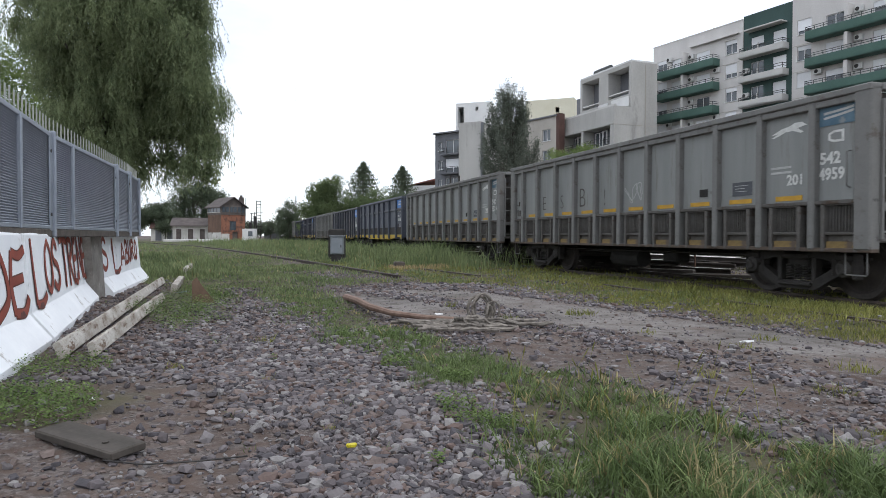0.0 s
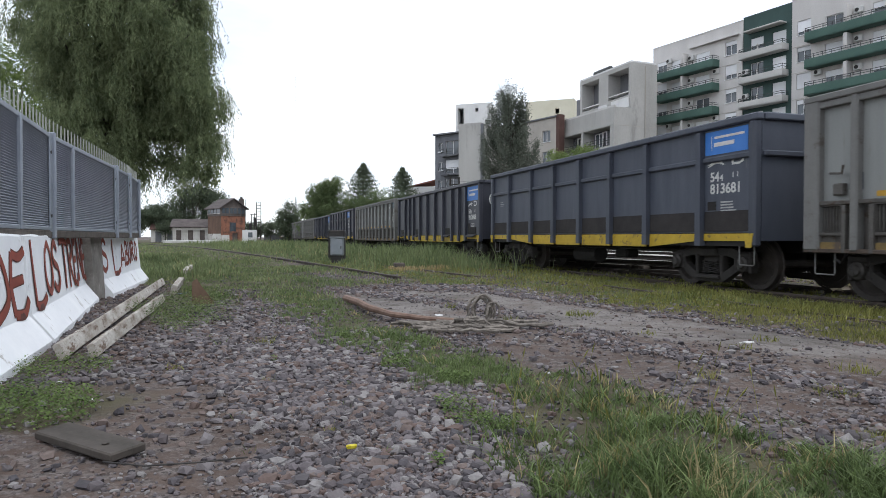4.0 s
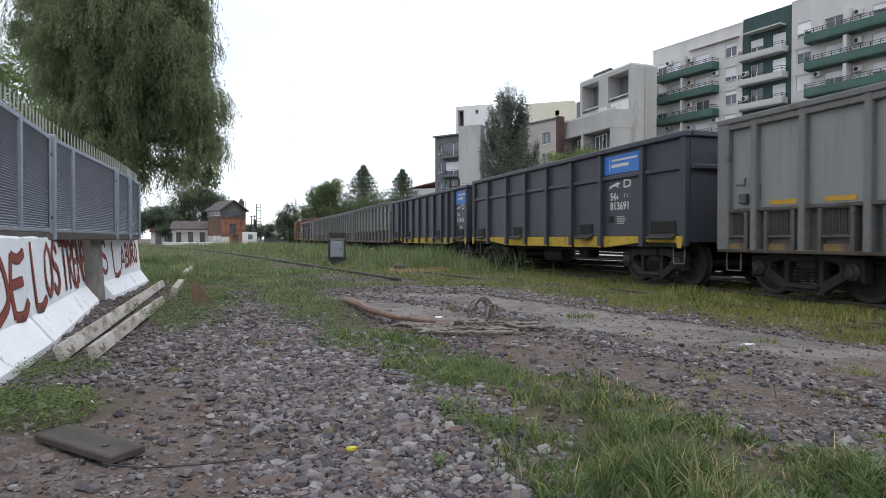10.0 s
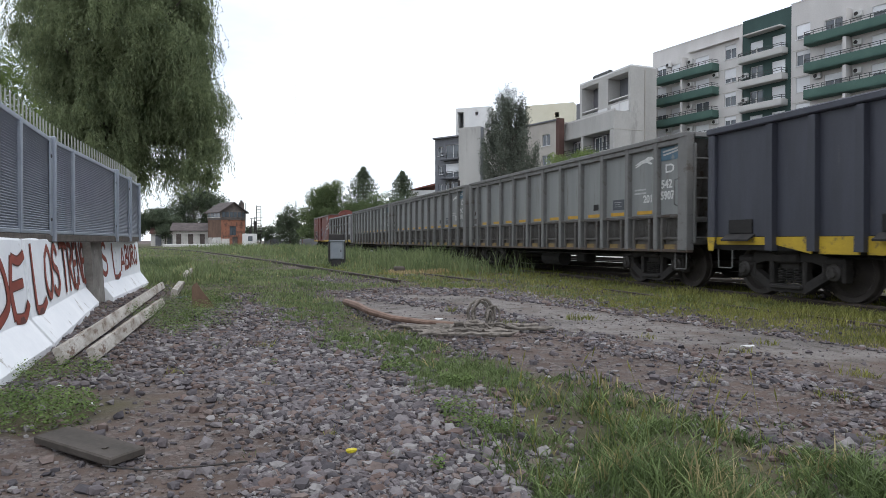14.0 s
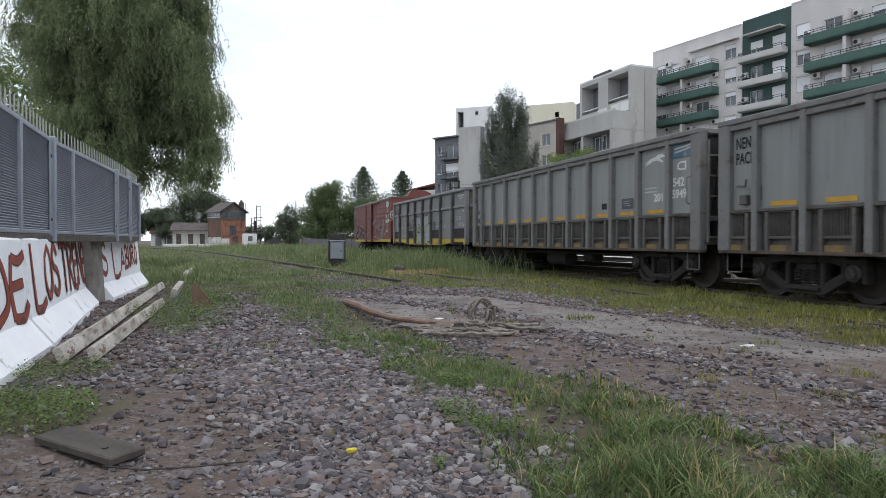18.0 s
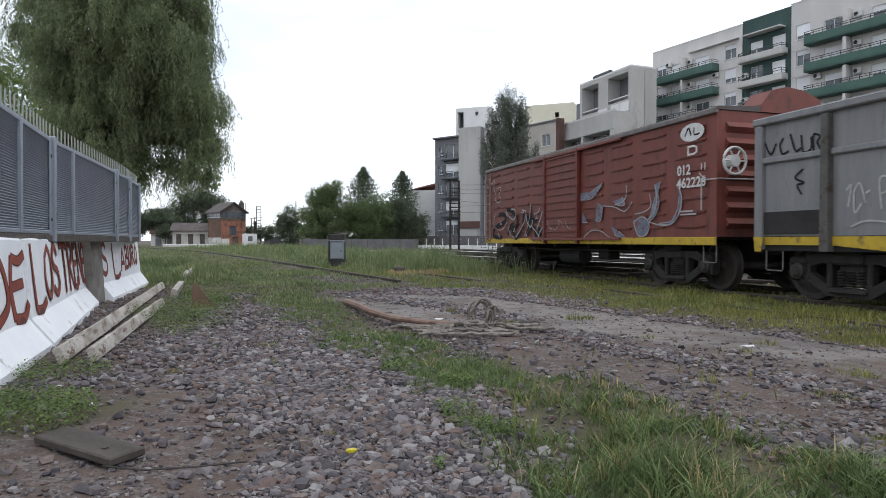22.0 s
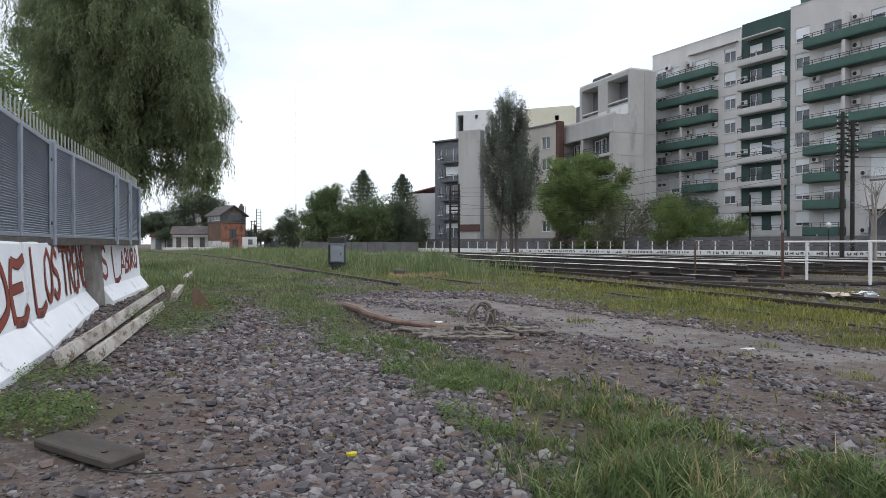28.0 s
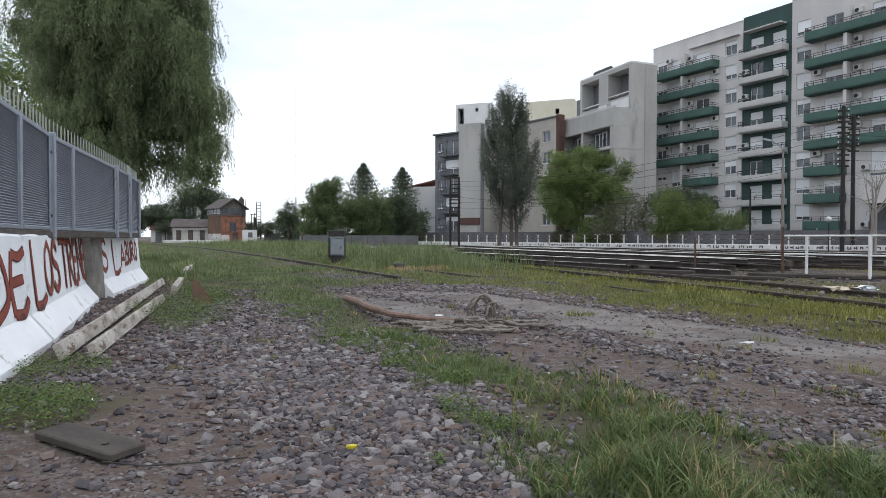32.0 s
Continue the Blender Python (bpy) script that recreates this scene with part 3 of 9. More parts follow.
# ---- dark open wagon ----
def gondola(posts, top, paint, mid_rib, flaps, name_label, rust_band=PAINT_YELLOW, strips=False, rib_paint=None):
    g = empty("gondola_wagon", pose(0, 0, 0), name_label, "wagon", "wagons of the freight train")
    half = posts[0]
    for y in (-1.42, 1.42):
        part("side_sheet", Mesh().box((0, y, (1.0 + top) / 2), (2 * half - 0.04, 0.05, top - 1.02)), paint, g)
    part("floor", Mesh().box((0, 0, 1.1), (2 * half - 0.1, 2.78, 0.1)), paint, g)
    for x in (-half + 0.04, half - 0.04):
        part("end_sheet", Mesh().box((x, 0, (0.85 + top) / 2), (0.06, 2.78, top - 0.9)), rib_paint or paint, g)
    for y in (-1.46, 1.46):
        part("top_rail", Mesh().box((0, y, top - 0.06), (2 * half + 0.06, 0.16, 0.12), 0.02), paint, g)
    for x in (-half, half):
        part("top_rail", Mesh().box((x, 0, top - 0.06), (0.14, 2.76, 0.12), 0.02), paint, g)
    post = Mesh().prism([(-0.075, 0.78), (0.075, 0.78), (0.06, top - 0.14), (-0.06, top - 0.14)], -0.07, 0.07).data("rib", rib_paint or paint)
    for x in posts[1:-1]:
        part("rib", post, None, g, at=pose(x, -1.48, 0))
        part("rib", post, None, g, at=pose(x, 1.48, 0))
    cp = Mesh().box((0, 0, (0.78 + top) / 2 - 0.06), (0.16, 0.16, top - 0.78 - 0.12), 0.03).data("corner_post", paint)
    for x in (posts[0] - 0.09, posts[-1] + 0.09):
        for y in (-1.46, 1.46):
            part("corner_post", cp, None, g, at=pose(x, y, 0))
    if mid_rib:
        for a, c in zip(posts, posts[1:]):
            part("mid_rib", Mesh().box(((a + c) / 2, -1.47, mid_rib + 0.05), (a - c - 0.13, 0.07, 0.1), 0.02), paint, g)
        e = Mesh()
        for x in (-half, half):
            e.box((x, 0, mid_rib + 0.05), (0.12, 2.76, 0.1), 0.02)
        part("end_rib", e, paint, g)
    # yellow band along the foot: shallow over the bogies, deeper between
    for i, (a, c) in enumerate(zip(posts, posts[1:])):
        za = 0.87 if abs(a) > half - 2.0 else 0.74
        zc = 0.87 if abs(c) > half - 2.0 else 0.74
        yb = Mesh()
        yb.prism([(c + 0.07, zc), (a - 0.07, za), (a - 0.07, 1.0), (c + 0.07, 1.0)], -1.46, -1.43)
        part("foot_band", yb, rust_band, g)
    for x in (posts[0] - 0.13, posts[-1] + 0.13):
        yb = Mesh().prism([(x - 0.06, 0.76), (x + 0.06, 0.76), (x + 0.1, 1.0), (x - 0.1, 1.0)], -1.55, -1.535)
        part("foot_band", yb, rust_band, g)
    back = Mesh()
    for y in (-1.40, 1.40):
        back.box((0, y, 0.9), (2 * half - 0.2, 0.06, 0.24))
    part("sole_bar", back, SOOT, g)
    for x, w in flaps:
        f = Mesh()
        f.box((x, -1.455, 1.18), (w, 0.03, 0.24), 0.008)
        fl = part("flap", f, SOOT, g, "dark hinged clean-out flap")
        lip = Mesh().prism([(-1.6, 0.96), (-1.59, 0.93), (-1.44, 1.02), (-1.44, 1.06)], x - w / 2 - 0.04, x + w / 2 + 0.04, pose(0, 0, 0, 0, 0, 90) @ Matrix.Diagonal((1, -1, 1, 1)))
        part("flap_lip", lip, STEEL_DARK, fl)
    if strips:
        for a, c in [q for i, q in enumerate(zip(posts, posts[1:])) if strips is True or i in strips]:
            plate("kick_strip", c + 0.1, a - 0.1, 1.04, 1.4, -1.447, STRIP_DARK, g, thick=0.02)
    underframe(g, half, 0.78)
    for x in (-half + 1.5, half - 1.5):
        bogie(g, x)
    step_iron(g, half - 0.3, 0.78)
    step_iron(g, -half + 0.35, 0.78)
    return g, half, -1.449


def dark_marks(g, x0, x1, z0, z1, xm, y, serial, emblem_z):
    plate("sign", x0, x1, z0, z1, y, SIGN_BLUE, g, "bright blue operator's panel with white bars")
    b = Mesh()
    w = x1 - x0
    b.box((x0 + w * 0.16, y - 0.008, (z0 + z1) / 2), (0.012, 0.004, (z1 - z0) * 0.62))
    b.box((x0 + w * 0.58, y - 0.008, z0 + (z1 - z0) * 0.72), (w * 0.7, 0.004, (z1 - z0) * 0.1))
    b.box((x0 + w * 0.46, y - 0.008, z0 + (z1 - z0) * 0.42), (w * 0.48, 0.004, (z1 - z0) * 0.17))
    part("sign_mark", b, MARK_WHITE, g)
    leaping_mark(g, xm, emblem_z, 0.5, y, MARK_WHITE)
    d_mark(g, xm + 0.62, emblem_z, 0.3, y, MARK_WHITE)
    letters("54", 0.17, MARK_WHITE, g, xm + 0.08, y, emblem_z - 0.26, bold=0.005)
    letters("4", 0.12, MARK_WHITE, g, xm + 0.33, y, emblem_z - 0.26, bold=0.003)
    letters("1 1", 0.1, MARK_WHITE, g, xm + 0.62, y, emblem_z - 0.22)
    letters(serial, 0.18, MARK_WHITE, g, xm + 0.08, y, emblem_z - 0.48, bold=0.005, wide=1.04)
    plate("small_panel", xm + 0.02, xm + 0.24, emblem_z - 0.78, emblem_z - 0.62, y, SOOT, g)
    bars(g, xm + 0.36, emblem_z - 0.64, 0.4, 4, 0.025, y, MARK_FADED, 2)


# ---- oxide red box car ----
def box_car():
    g = empty("box_car", pose(0, 0, 0), "oxide red ribbed box car with graffiti and yellow foot band", "wagon", "wagons of the freight train")
    half, top, foot = 5.65, 3.3, 1.0
    for y in (-1.42, 1.42):
        part("side_wall", Mesh().box((0, y, (foot + top) / 2), (2 * half, 0.06, top - foot)), PAINT_RED, g, "oxide red steel sheeting")
    for x in (-half + 0.03, half - 0.03):
        part("end_wall", Mesh().box((x, 0, (foot + top) / 2), (0.06, 2.77, top - foot - 0.02)), PAINT_RED, g)
    part("floor", Mesh().box((0, 0, 1.0), (2 * half - 0.2, 2.76, 0.1)), SOOT, g)
    r = Mesh()
    r.prism([(-1.5, top), (-1.44, top + 0.06), (-0.75, top + 0.1), (0, top + 0.14), (0.75, top + 0.1), (1.44, top + 0.04), (1.5, top)], -half - 0.02, half + 0.02, pose(0, 0, 0, 0, 0, 90))
    part("roof", r, surf("roof_sheet", (0.06, 0.045, 0.04), (0.12, 0.1, 0.095), 2, 0.75, 0.2), g)
    for y in (-1.47, 1.47):
        part("eave_rail", Mesh().box((0, y, top - 0.02), (2 * half + 0.04, 0.09, 0.1), 0.015), EAVE_GREY, g)
    hood = Mesh()
    hood.prism([(-0.92, top), (-0.9, top + 0.3), (-0.5, top + 0.46), (-0.1, top + 0.5), (0.25, top + 0.42), (0.48, top + 0.15), (0.5, top)], half - 0.5, half + 0.03, pose(0, 0, 0, 0, 0, -90) @ Matrix.Diagonal((1, 1, 1, 1)))
    part("roof_hood", hood, PAINT_RED, g, "raised red roof hood at the end", at=pose(0, 0, 0))
    pr = Mesh()
    pr.prism([(-0.44, 0.0), (-0.37, 0.04), (0.37, 0.04), (0.44, 0.0), (0.37, -0.04), (-0.37, -0.04)], -0.018, 0.0)
    pr.prism([(-0.4, 0.0), (-0.35, 0.02), (0.35, 0.02), (0.4, 0.0), (0.35, -0.02), (-0.35, -0.02)], -0.036, -0.018)
    press = pr.data("pressed_rib", PAINT_RED)
    cols = [-half + 0.75 + i * 1.13 for i in range(4)] + [half - 0.7 - i * 1.17 for i in range(4)]
    for x in cols:
        for k in range(8):
            part("pressed_rib", press, None, g, at=pose(x, -1.45, 1.22 + k * 0.265))
    door = empty("door", pose(0, 0, 0), "", "")
    for key in ("label", "category"):
        if key in door:
            del door[key]
    door.parent = g
    x0, x1 = -1.02, 0.73
    plate("door_sheet", x0, x1, foot + 0.02, top - 0.06, -1.47, PAINT_RED, door, thick=0.05)
    for k in range(11):
        c = Mesh().prism([(x0 + 0.05, 0), (x1 - 0.05, 0), (x1 - 0.05, 0.03), (x0 + 0.05, 0.03)], -1.56, -1.51)
        part("door_rib", c, PAINT_RED, door, at=pose(0, 0, foot + 0.17 + k * 0.195))
    for x in (x0 - 0.03, x1 + 0.03):
        part("door_post", Mesh().box((x, -1.52, (foot + top) / 2 - 0.08), (0.1, 0.12, top - foot + 0.1), 0.02), surf("door_post_red", (0.1, 0.02, 0.015), (0.16, 0.03, 0.02), 3, 0.6, 0.1), door)
    rail = Mesh().box((0.4, -1.54, top - 0.09), (4.6, 0.06, 0.07), 0.01).box((0.4, -1.54, foot - 0.02), (4.6, 0.06, 0.06), 0.01)
    part("door_track", rail, PAINT_RED, g)
    for a, c in ((-half, x0 - 0.1), (x1 + 0.1, half)):
        part("foot_band", Mesh().box(((a + c) / 2, -1.46, 0.93), (c - a, 0.05, 0.15), 0.01), PAINT_YELLOW, g)
    part("foot_band", Mesh().box(((x0 + x1) / 2, -1.45, 0.91), (x1 - x0, 0.05, 0.1), 0.01), PAINT_YELLOW, g)
    # corrugated ends
    for sgn in (-1, 1):
        e = Mesh()
        for k in range(7):
            z = 1.25 + k * 0.29
            e.prism([(sgn * half, z - 0.1), (sgn * (half + 0.09), z), (sgn * half, z + 0.1)], -1.25, 1.25)
        part("end_corrugation", e, PAINT_RED, g)
    l = Mesh()
    for y in (-1.5,):
        for x in (-half + 0.06, -half + 0.46):
            l.box((x, y, 2.05), (0.035, 0.03, 2.3))
        for k in range(8):
            l.box((-half + 0.26, y - 0.02, 1.05 + k * 0.28), (0.42, 0.025, 0.025))
    part("ladder", l, surf("ladder_worn_red", (0.2, 0.13, 0.12), (0.34, 0.27, 0.25), 6, 0.7, 0.1), g)
    part("end_step", Mesh().tube((-half - 0.3, -1.2, 0.98), (-half, -1.2, 0.98), 0.13, 10), SOOT, g)
    hand_wheel(g, half + 0.25, -1.3, 2.35)
    gr = Mesh()
    gr.line([(half - 0.45, -1.46, 2.2), (half - 0.2, -1.53, 2.05), (half + 0.1, -1.5, 2.05), (half + 0.12, -0.2, 2.05)], 0.013, 5)
    gr.line([(half - 0.28, -1.46, 2.1), (half - 0.28, -1.55, 2.08), (half - 0.28, -1.55, 1.5)], 0.013, 5)
    part("grab_rail", gr, MARK_FADED, g)
    underframe(g, half, 0.8)
    for x in (-half + 1.4, half - 1.45):
        bogie(g, x)
    step_iron(g, half - 0.2, 0.86)
    step_iron(g, -half + 0.3, 0.86)
    # markings and spray paint on the side
    y = -1.493
    ov = Mesh()
    blob(ov, [(half - 0.62 + 0.34 * math.cos(a * math.pi / 10), 2.98 + 0.17 * math.sin(a * math.pi / 10)) for a in range(20)], y)
    part("emblem", ov, MARK_WHITE, g, "white oval emblem")
    ob = Mesh()
    ribbon(ob, [(half - 0.82, 2.92), (half - 0.72, 3.07), (half - 0.64, 2.92)], 0.04, y - 0.003)
    ribbon(ob, [(half - 0.56, 3.06), (half - 0.55, 2.93), (half - 0.4, 2.93)], 0.035, y - 0.003)
    part("emblem_mark", ob, SPRAY_BLACK, g)
    d_mark(g, half - 0.75, 2.55, 0.3, y, MARK_WHITE)
    letters("012", 0.19, MARK_WHITE, g, half - 1.05, y, 2.2, bold=0.006)
    letters("11", 0.14, MARK_WHITE, g, half - 0.4, y, 2.24)
    letters("462226", 0.19, MARK_WHITE, g, half - 1.06, y, 1.95, bold=0.006, wide=1.05)
    bars(g, half - 0.95, 1.5, 0.5, 2, 0.03, y, MARK_FADED, 2)
    y2 = -1.494
    # blue and pale tag on the front half
    for pts in ([(0.86, 2.12), (1.39, 2.12), (1.86, 2.28), (1.74, 2.16), (1.39, 1.95), (0.86, 1.95)], [(1.63, 1.84), (1.91, 1.75), (1.8, 1.41), (1.57, 1.42)],
                [(0.95, 1.65), (1.2, 1.38), (0.95, 1.38)], [(3.88, 2.09), (4.08, 2.13), (4.0, 1.9), (4.04, 1.71), (3.92, 1.47), (3.71, 1.36), (3.8, 1.6), (3.9, 1.84)],
                [(4.65, 2.01), (4.74, 1.83), (4.68, 1.49), (4.43, 1.27), (4.04, 1.29), (4.43, 1.33), (4.61, 1.56), (4.66, 1.78)], [(3.14, 1.37), (3.54, 1.43), (3.71, 1.3), (3.63, 1.11), (3.37, 1.02), (3.23, 1.18)],
                [(2.24, 1.27), (2.56, 1.16), (2.81, 1.02), (2.66, 1.02), (2.4, 1.06)], [(2.35, 1.83), (2.71, 1.9), (2.81, 1.73), (2.51, 1.73)]):
        f = Mesh()
        blob(f, pts, y2 + 0.002)
        part("graffiti", f, SPRAY_BLUE, g, "pale blue sprayed patch")
        f = Mesh()
        ribbon(f, pts[1:], 0.016, y2)
        part("graffiti", f, SPRAY_SILVER, g)
    for pts in ([(1.02, 1.02), (1.39, 1.18), (1.8, 1.17), (2.08, 1.06), (2.2, 1.02)], [(1.91, 1.75), (2.4, 1.7), (2.81, 1.59), (3.09, 1.78)], [(2.86, 2.16), (2.86, 1.93), (2.71, 1.8), (2.4, 1.75)],
                [(3.19, 1.51), (3.54, 1.55), (3.76, 1.67), (3.71, 1.92)], [(3.71, 1.33), (4.04, 1.26), (4.43, 1.27), (4.68, 1.49), (4.74, 1.78), (4.61, 2.02)],
                [(3.14, 1.35), (3.32, 1.05), (3.63, 1.08), (3.7, 1.3), (3.46, 1.44), (3.14, 1.35)], [(3.88, 2.09), (3.96, 1.84), (3.88, 1.54), (3.63, 1.36)]):
        f = Mesh()
        ribbon(f, pts, 0.026, y2 - 0.001)
        part("graffiti", f, SPRAY_SILVER, g, "pale sprayed outline")
    # black tag with pale outlines on the rear half
    for k, pts in enumerate(([(-4.44, 1.77), (-4.03, 1.78), (-3.86, 1.62), (-4.15, 1.49), (-4.5, 1.43), (-4.81, 1.33), (-4.88, 1.1), (-4.5, 1.04), (-4.15, 1.05)], [(-3.81, 1.91), (-3.49, 1.88), (-2.99, 1.64), (-3.08, 1.38), (-3.49, 1.33), (-3.7, 1.12)],
                [(-3.49, 1.46), (-3.18, 1.06), (-2.99, 1.04), (-2.61, 1.36), (-2.52, 1.81)], [(-2.26, 1.67), (-2.01, 1.53), (-1.61, 1.54)], [(-2.26, 1.1), (-1.85, 1.34), (-1.69, 1.09), (-1.39, 1.2)],
                [(-2.01, 1.96), (-2.05, 1.53), (-2.26, 1.23)], [(-1.54, 1.27), (-1.17, 1.25), (-1.1, 1.48), (-1.25, 1.77)])):
        f = Mesh()
        ribbon(f, pts, (0.13, 0.12, 0.11, 0.14, 0.1, 0.1, 0.12)[k], y2 + 0.002 - 0.0004 * k)
        part("graffiti", f, SPRAY_BLACK, g, "broad black sprayed stroke")
    for k, pts in enumerate(([(-4.75, 1.82), (-4.88, 1.6), (-4.75, 1.36), (-4.26, 1.28), (-3.92, 1.41), (-3.75, 1.62), (-3.86, 1.84)], [(-4.5, 1.2), (-4.38, 1.04)], [(-3.81, 1.87), (-3.65, 1.72), (-3.28, 1.59), (-3.08, 1.72), (-3.18, 1.89), (-3.44, 1.91)],
                [(-3.7, 1.4), (-3.49, 1.12), (-3.18, 1.04)], [(-2.61, 1.85), (-2.35, 1.8), (-2.43, 1.55), (-2.7, 1.3), (-3.08, 1.04)], [(-2.35, 1.73), (-2.26, 1.48), (-2.01, 1.34), (-1.89, 1.52)], [(-2.01, 2.02), (-2.09, 1.65), (-2.26, 1.29)],
                [(-1.93, 1.34), (-1.69, 1.21), (-1.46, 1.05)], [(-1.61, 1.27), (-1.39, 1.55), (-1.21, 1.8), (-1.14, 1.64), (-1.16, 1.42), (-1.39, 1.2), (-1.54, 1.05)], [(-1.81, 1.7), (-1.54, 1.74), (-1.39, 1.9)])):
        f = Mesh()
        ribbon(f, pts, 0.03 + 0.008 * (k % 3), y2 - 0.001 - 0.0003 * k)
        part("graffiti", f, SPRAY_SILVER, g, "pale sprayed outline")
    for x, z in ((-2.35, 1.13), (-3.18, 1.25), (-1.65, 1.6), (-1.2, 1.48), (-2.57, 1.81), (-4.26, 1.5)):
        f = Mesh()
        for k in range(3):
            blob(f, [(x + 0.06 * math.sin(2.1 * k) + 0.035 * math.cos(q), z + 0.05 * math.cos(2.1 * k) + 0.035 * math.sin(q)) for q in (0, 1.05, 2.1, 3.14, 4.2, 5.25)], y2 - 0.006)
        part("graffiti", f, SPRAY_SILVER, g, "pale sprayed dots")
    for pts in ([(-5.54, 2.88), (-5.34, 2.69), (-5.2, 2.83), (-5.0, 2.85), (-4.81, 2.94), (-4.88, 2.68), (-4.69, 2.42), (-4.75, 2.28), (-4.5, 2.18), (-4.26, 2.23)], [(-4.62, 2.64), (-4.26, 2.66), (-4.44, 2.4), (-4.26, 2.31)]):
        f = Mesh()
        ribbon(f, pts, 0.026, y2 - 0.001)
        part("graffiti", f, MARK_FADED, g, "thin pale sprayed tag")
    scrawl(g, -5.6, -5.2, 0.88, 0.98, -1.487, SPRAY_BLACK, 4, 0.018, 19)
    scrawl(g, -0.8, 0.5, 1.2, 1.5, -1.575, MARK_FADED, 4, 0.01, 12)
    return g


WAGONS = []          # thing and the place of its middle along the train
MIDDLE = [15.35, 28.35, 41.22, 54.2, 67.0, 79.8, 92.32, 105.0, 117.5, 130.1, 142.75, 155.22]


def join_train(thing_ob, i):
    WAGONS.append((thing_ob, MIDDLE[i]))
    return thing_ob


def tags_on(g, half, y, spots, seed):
    """Small scratched tags on the foot of a grey wagon."""
    for k, (x, w, h) in enumerate(spots):
        scrawl(g, x, x + w, 1.62, 1.62 + h, y, MARK_FADED if k % 2 else SPRAY_BLACK, 3, 0.018, seed + k)


g, hf, yy = grey_wagon("542", "4959", 1, True)
for text, x, size in (("E", -4.05, 0.4), ("S", -3.0, 0.38), ("B", -2.0, 0.5), ("!", -0.85, 0.4)):
    letters(text, size, PAINT_GRIME, g, x, yy, 1.66, "graffiti", "faint grey scratched letter", 0.9, -0.012)
tags_on(g, hf, yy, ((-5.75, 0.16, 0.12), (0.1, 0.6, 0.5)), 40)
join_train(g, 0)
g, hf, yy = grey_wagon("542", "5519", 2)
join_train(g, 1)
POSTS_A = [5.86, 4.46, 2.8, 1.4, 0, -1.4, -2.8, -4.4, -5.86]
POSTS_B = [6.05, 4.5, 3.72, 2.88, 1.72, 0.56, -0.65, -1.84, -2.99, -3.78, -4.59, -6.05]
g, hf, yy = gondola(POSTS_A, 3.0, PAINT_BLUE, 2.28, [], "dark blue open freight wagon with yellow foot band and blue panel", strips=True)
dark_marks(g, 4.55, 5.6, 2.42, 2.84, 4.6, yy, "813681", 2.2)
bars(g, -5.2, 2.05, 0.3, 3, 0.014, yy, MARK_FADED, 4.0)
join_train(g, 2)
g, hf, yy = gondola(POSTS_B, 2.95, PAINT_DARK, 0, [(5.1, 0.8), (2.25, 0.6), (-2.42, 0.6), (-5.3, 0.55)], "charcoal open freight wagon with brake wheel and blue panel")
dark_marks(g, 4.52, 5.78, 2.27, 2.78, 4.64, yy, "813808", 2.06)
hand_wheel(g, hf + 0.2, -1.0, 2.26)
join_train(g, 3)
g, hf, yy = grey_wagon("542", "4660", 3, True)
join_train(g, 4)
g, hf, yy = gondola(POSTS_A, 3.02, PAINT_DARK, 2.28, [(5.1, 0.8), (2.05, 0.6), (-2.05, 0.6), (-5.1, 0.55)], "charcoal open freight wagon with waist rib and blue panel")
dark_marks(g, 2.88, 4.3, 2.42, 2.84, 3.05, yy, "813691", 2.08)
join_train(g, 5)
g, hf, yy = gondola(POSTS_B, 2.95, PAINT_DARK, 0, [(5.1, 0.8), (2.25, 0.6), (-2.42, 0.6), (-5.3, 0.55)], "charcoal open freight wagon with brake wheel and blue panel")
dark_marks(g, 4.52, 5.78, 2.27, 2.78, 4.64, yy, "813816", 2.06)
hand_wheel(g, hf + 0.2, -1.0, 2.26)
join_train(g, 6)
g, hf, yy = grey_wagon("542", "5907", 4)
join_train(g, 7)
g, hf, yy = grey_wagon("542", "5782", 5)
for text, z in (("NENA", 2.5), ("PACK", 2.24)):
    letters(text, 0.2, SPRAY_BLACK, g, -hf + 0.33, yy, z, "graffiti", "black sprayed tag", 0.62, 0.004)
join_train(g, 8)
g, hf, yy = grey_wagon("542", "5949", 6, True)
join_train(g, 9)
g, hf, yy = gondola([5.86, 4.18, 2.58, 1.19, -0.16, -1.5, -2.85, -4.48, -5.86], 2.93, PAINT_SLATE, 2.18, [], "slate grey open freight wagon covered in graffiti tags", strips=(0, 2, 5, 7), rib_paint=PAINT_GRIME)
yg = -1.452
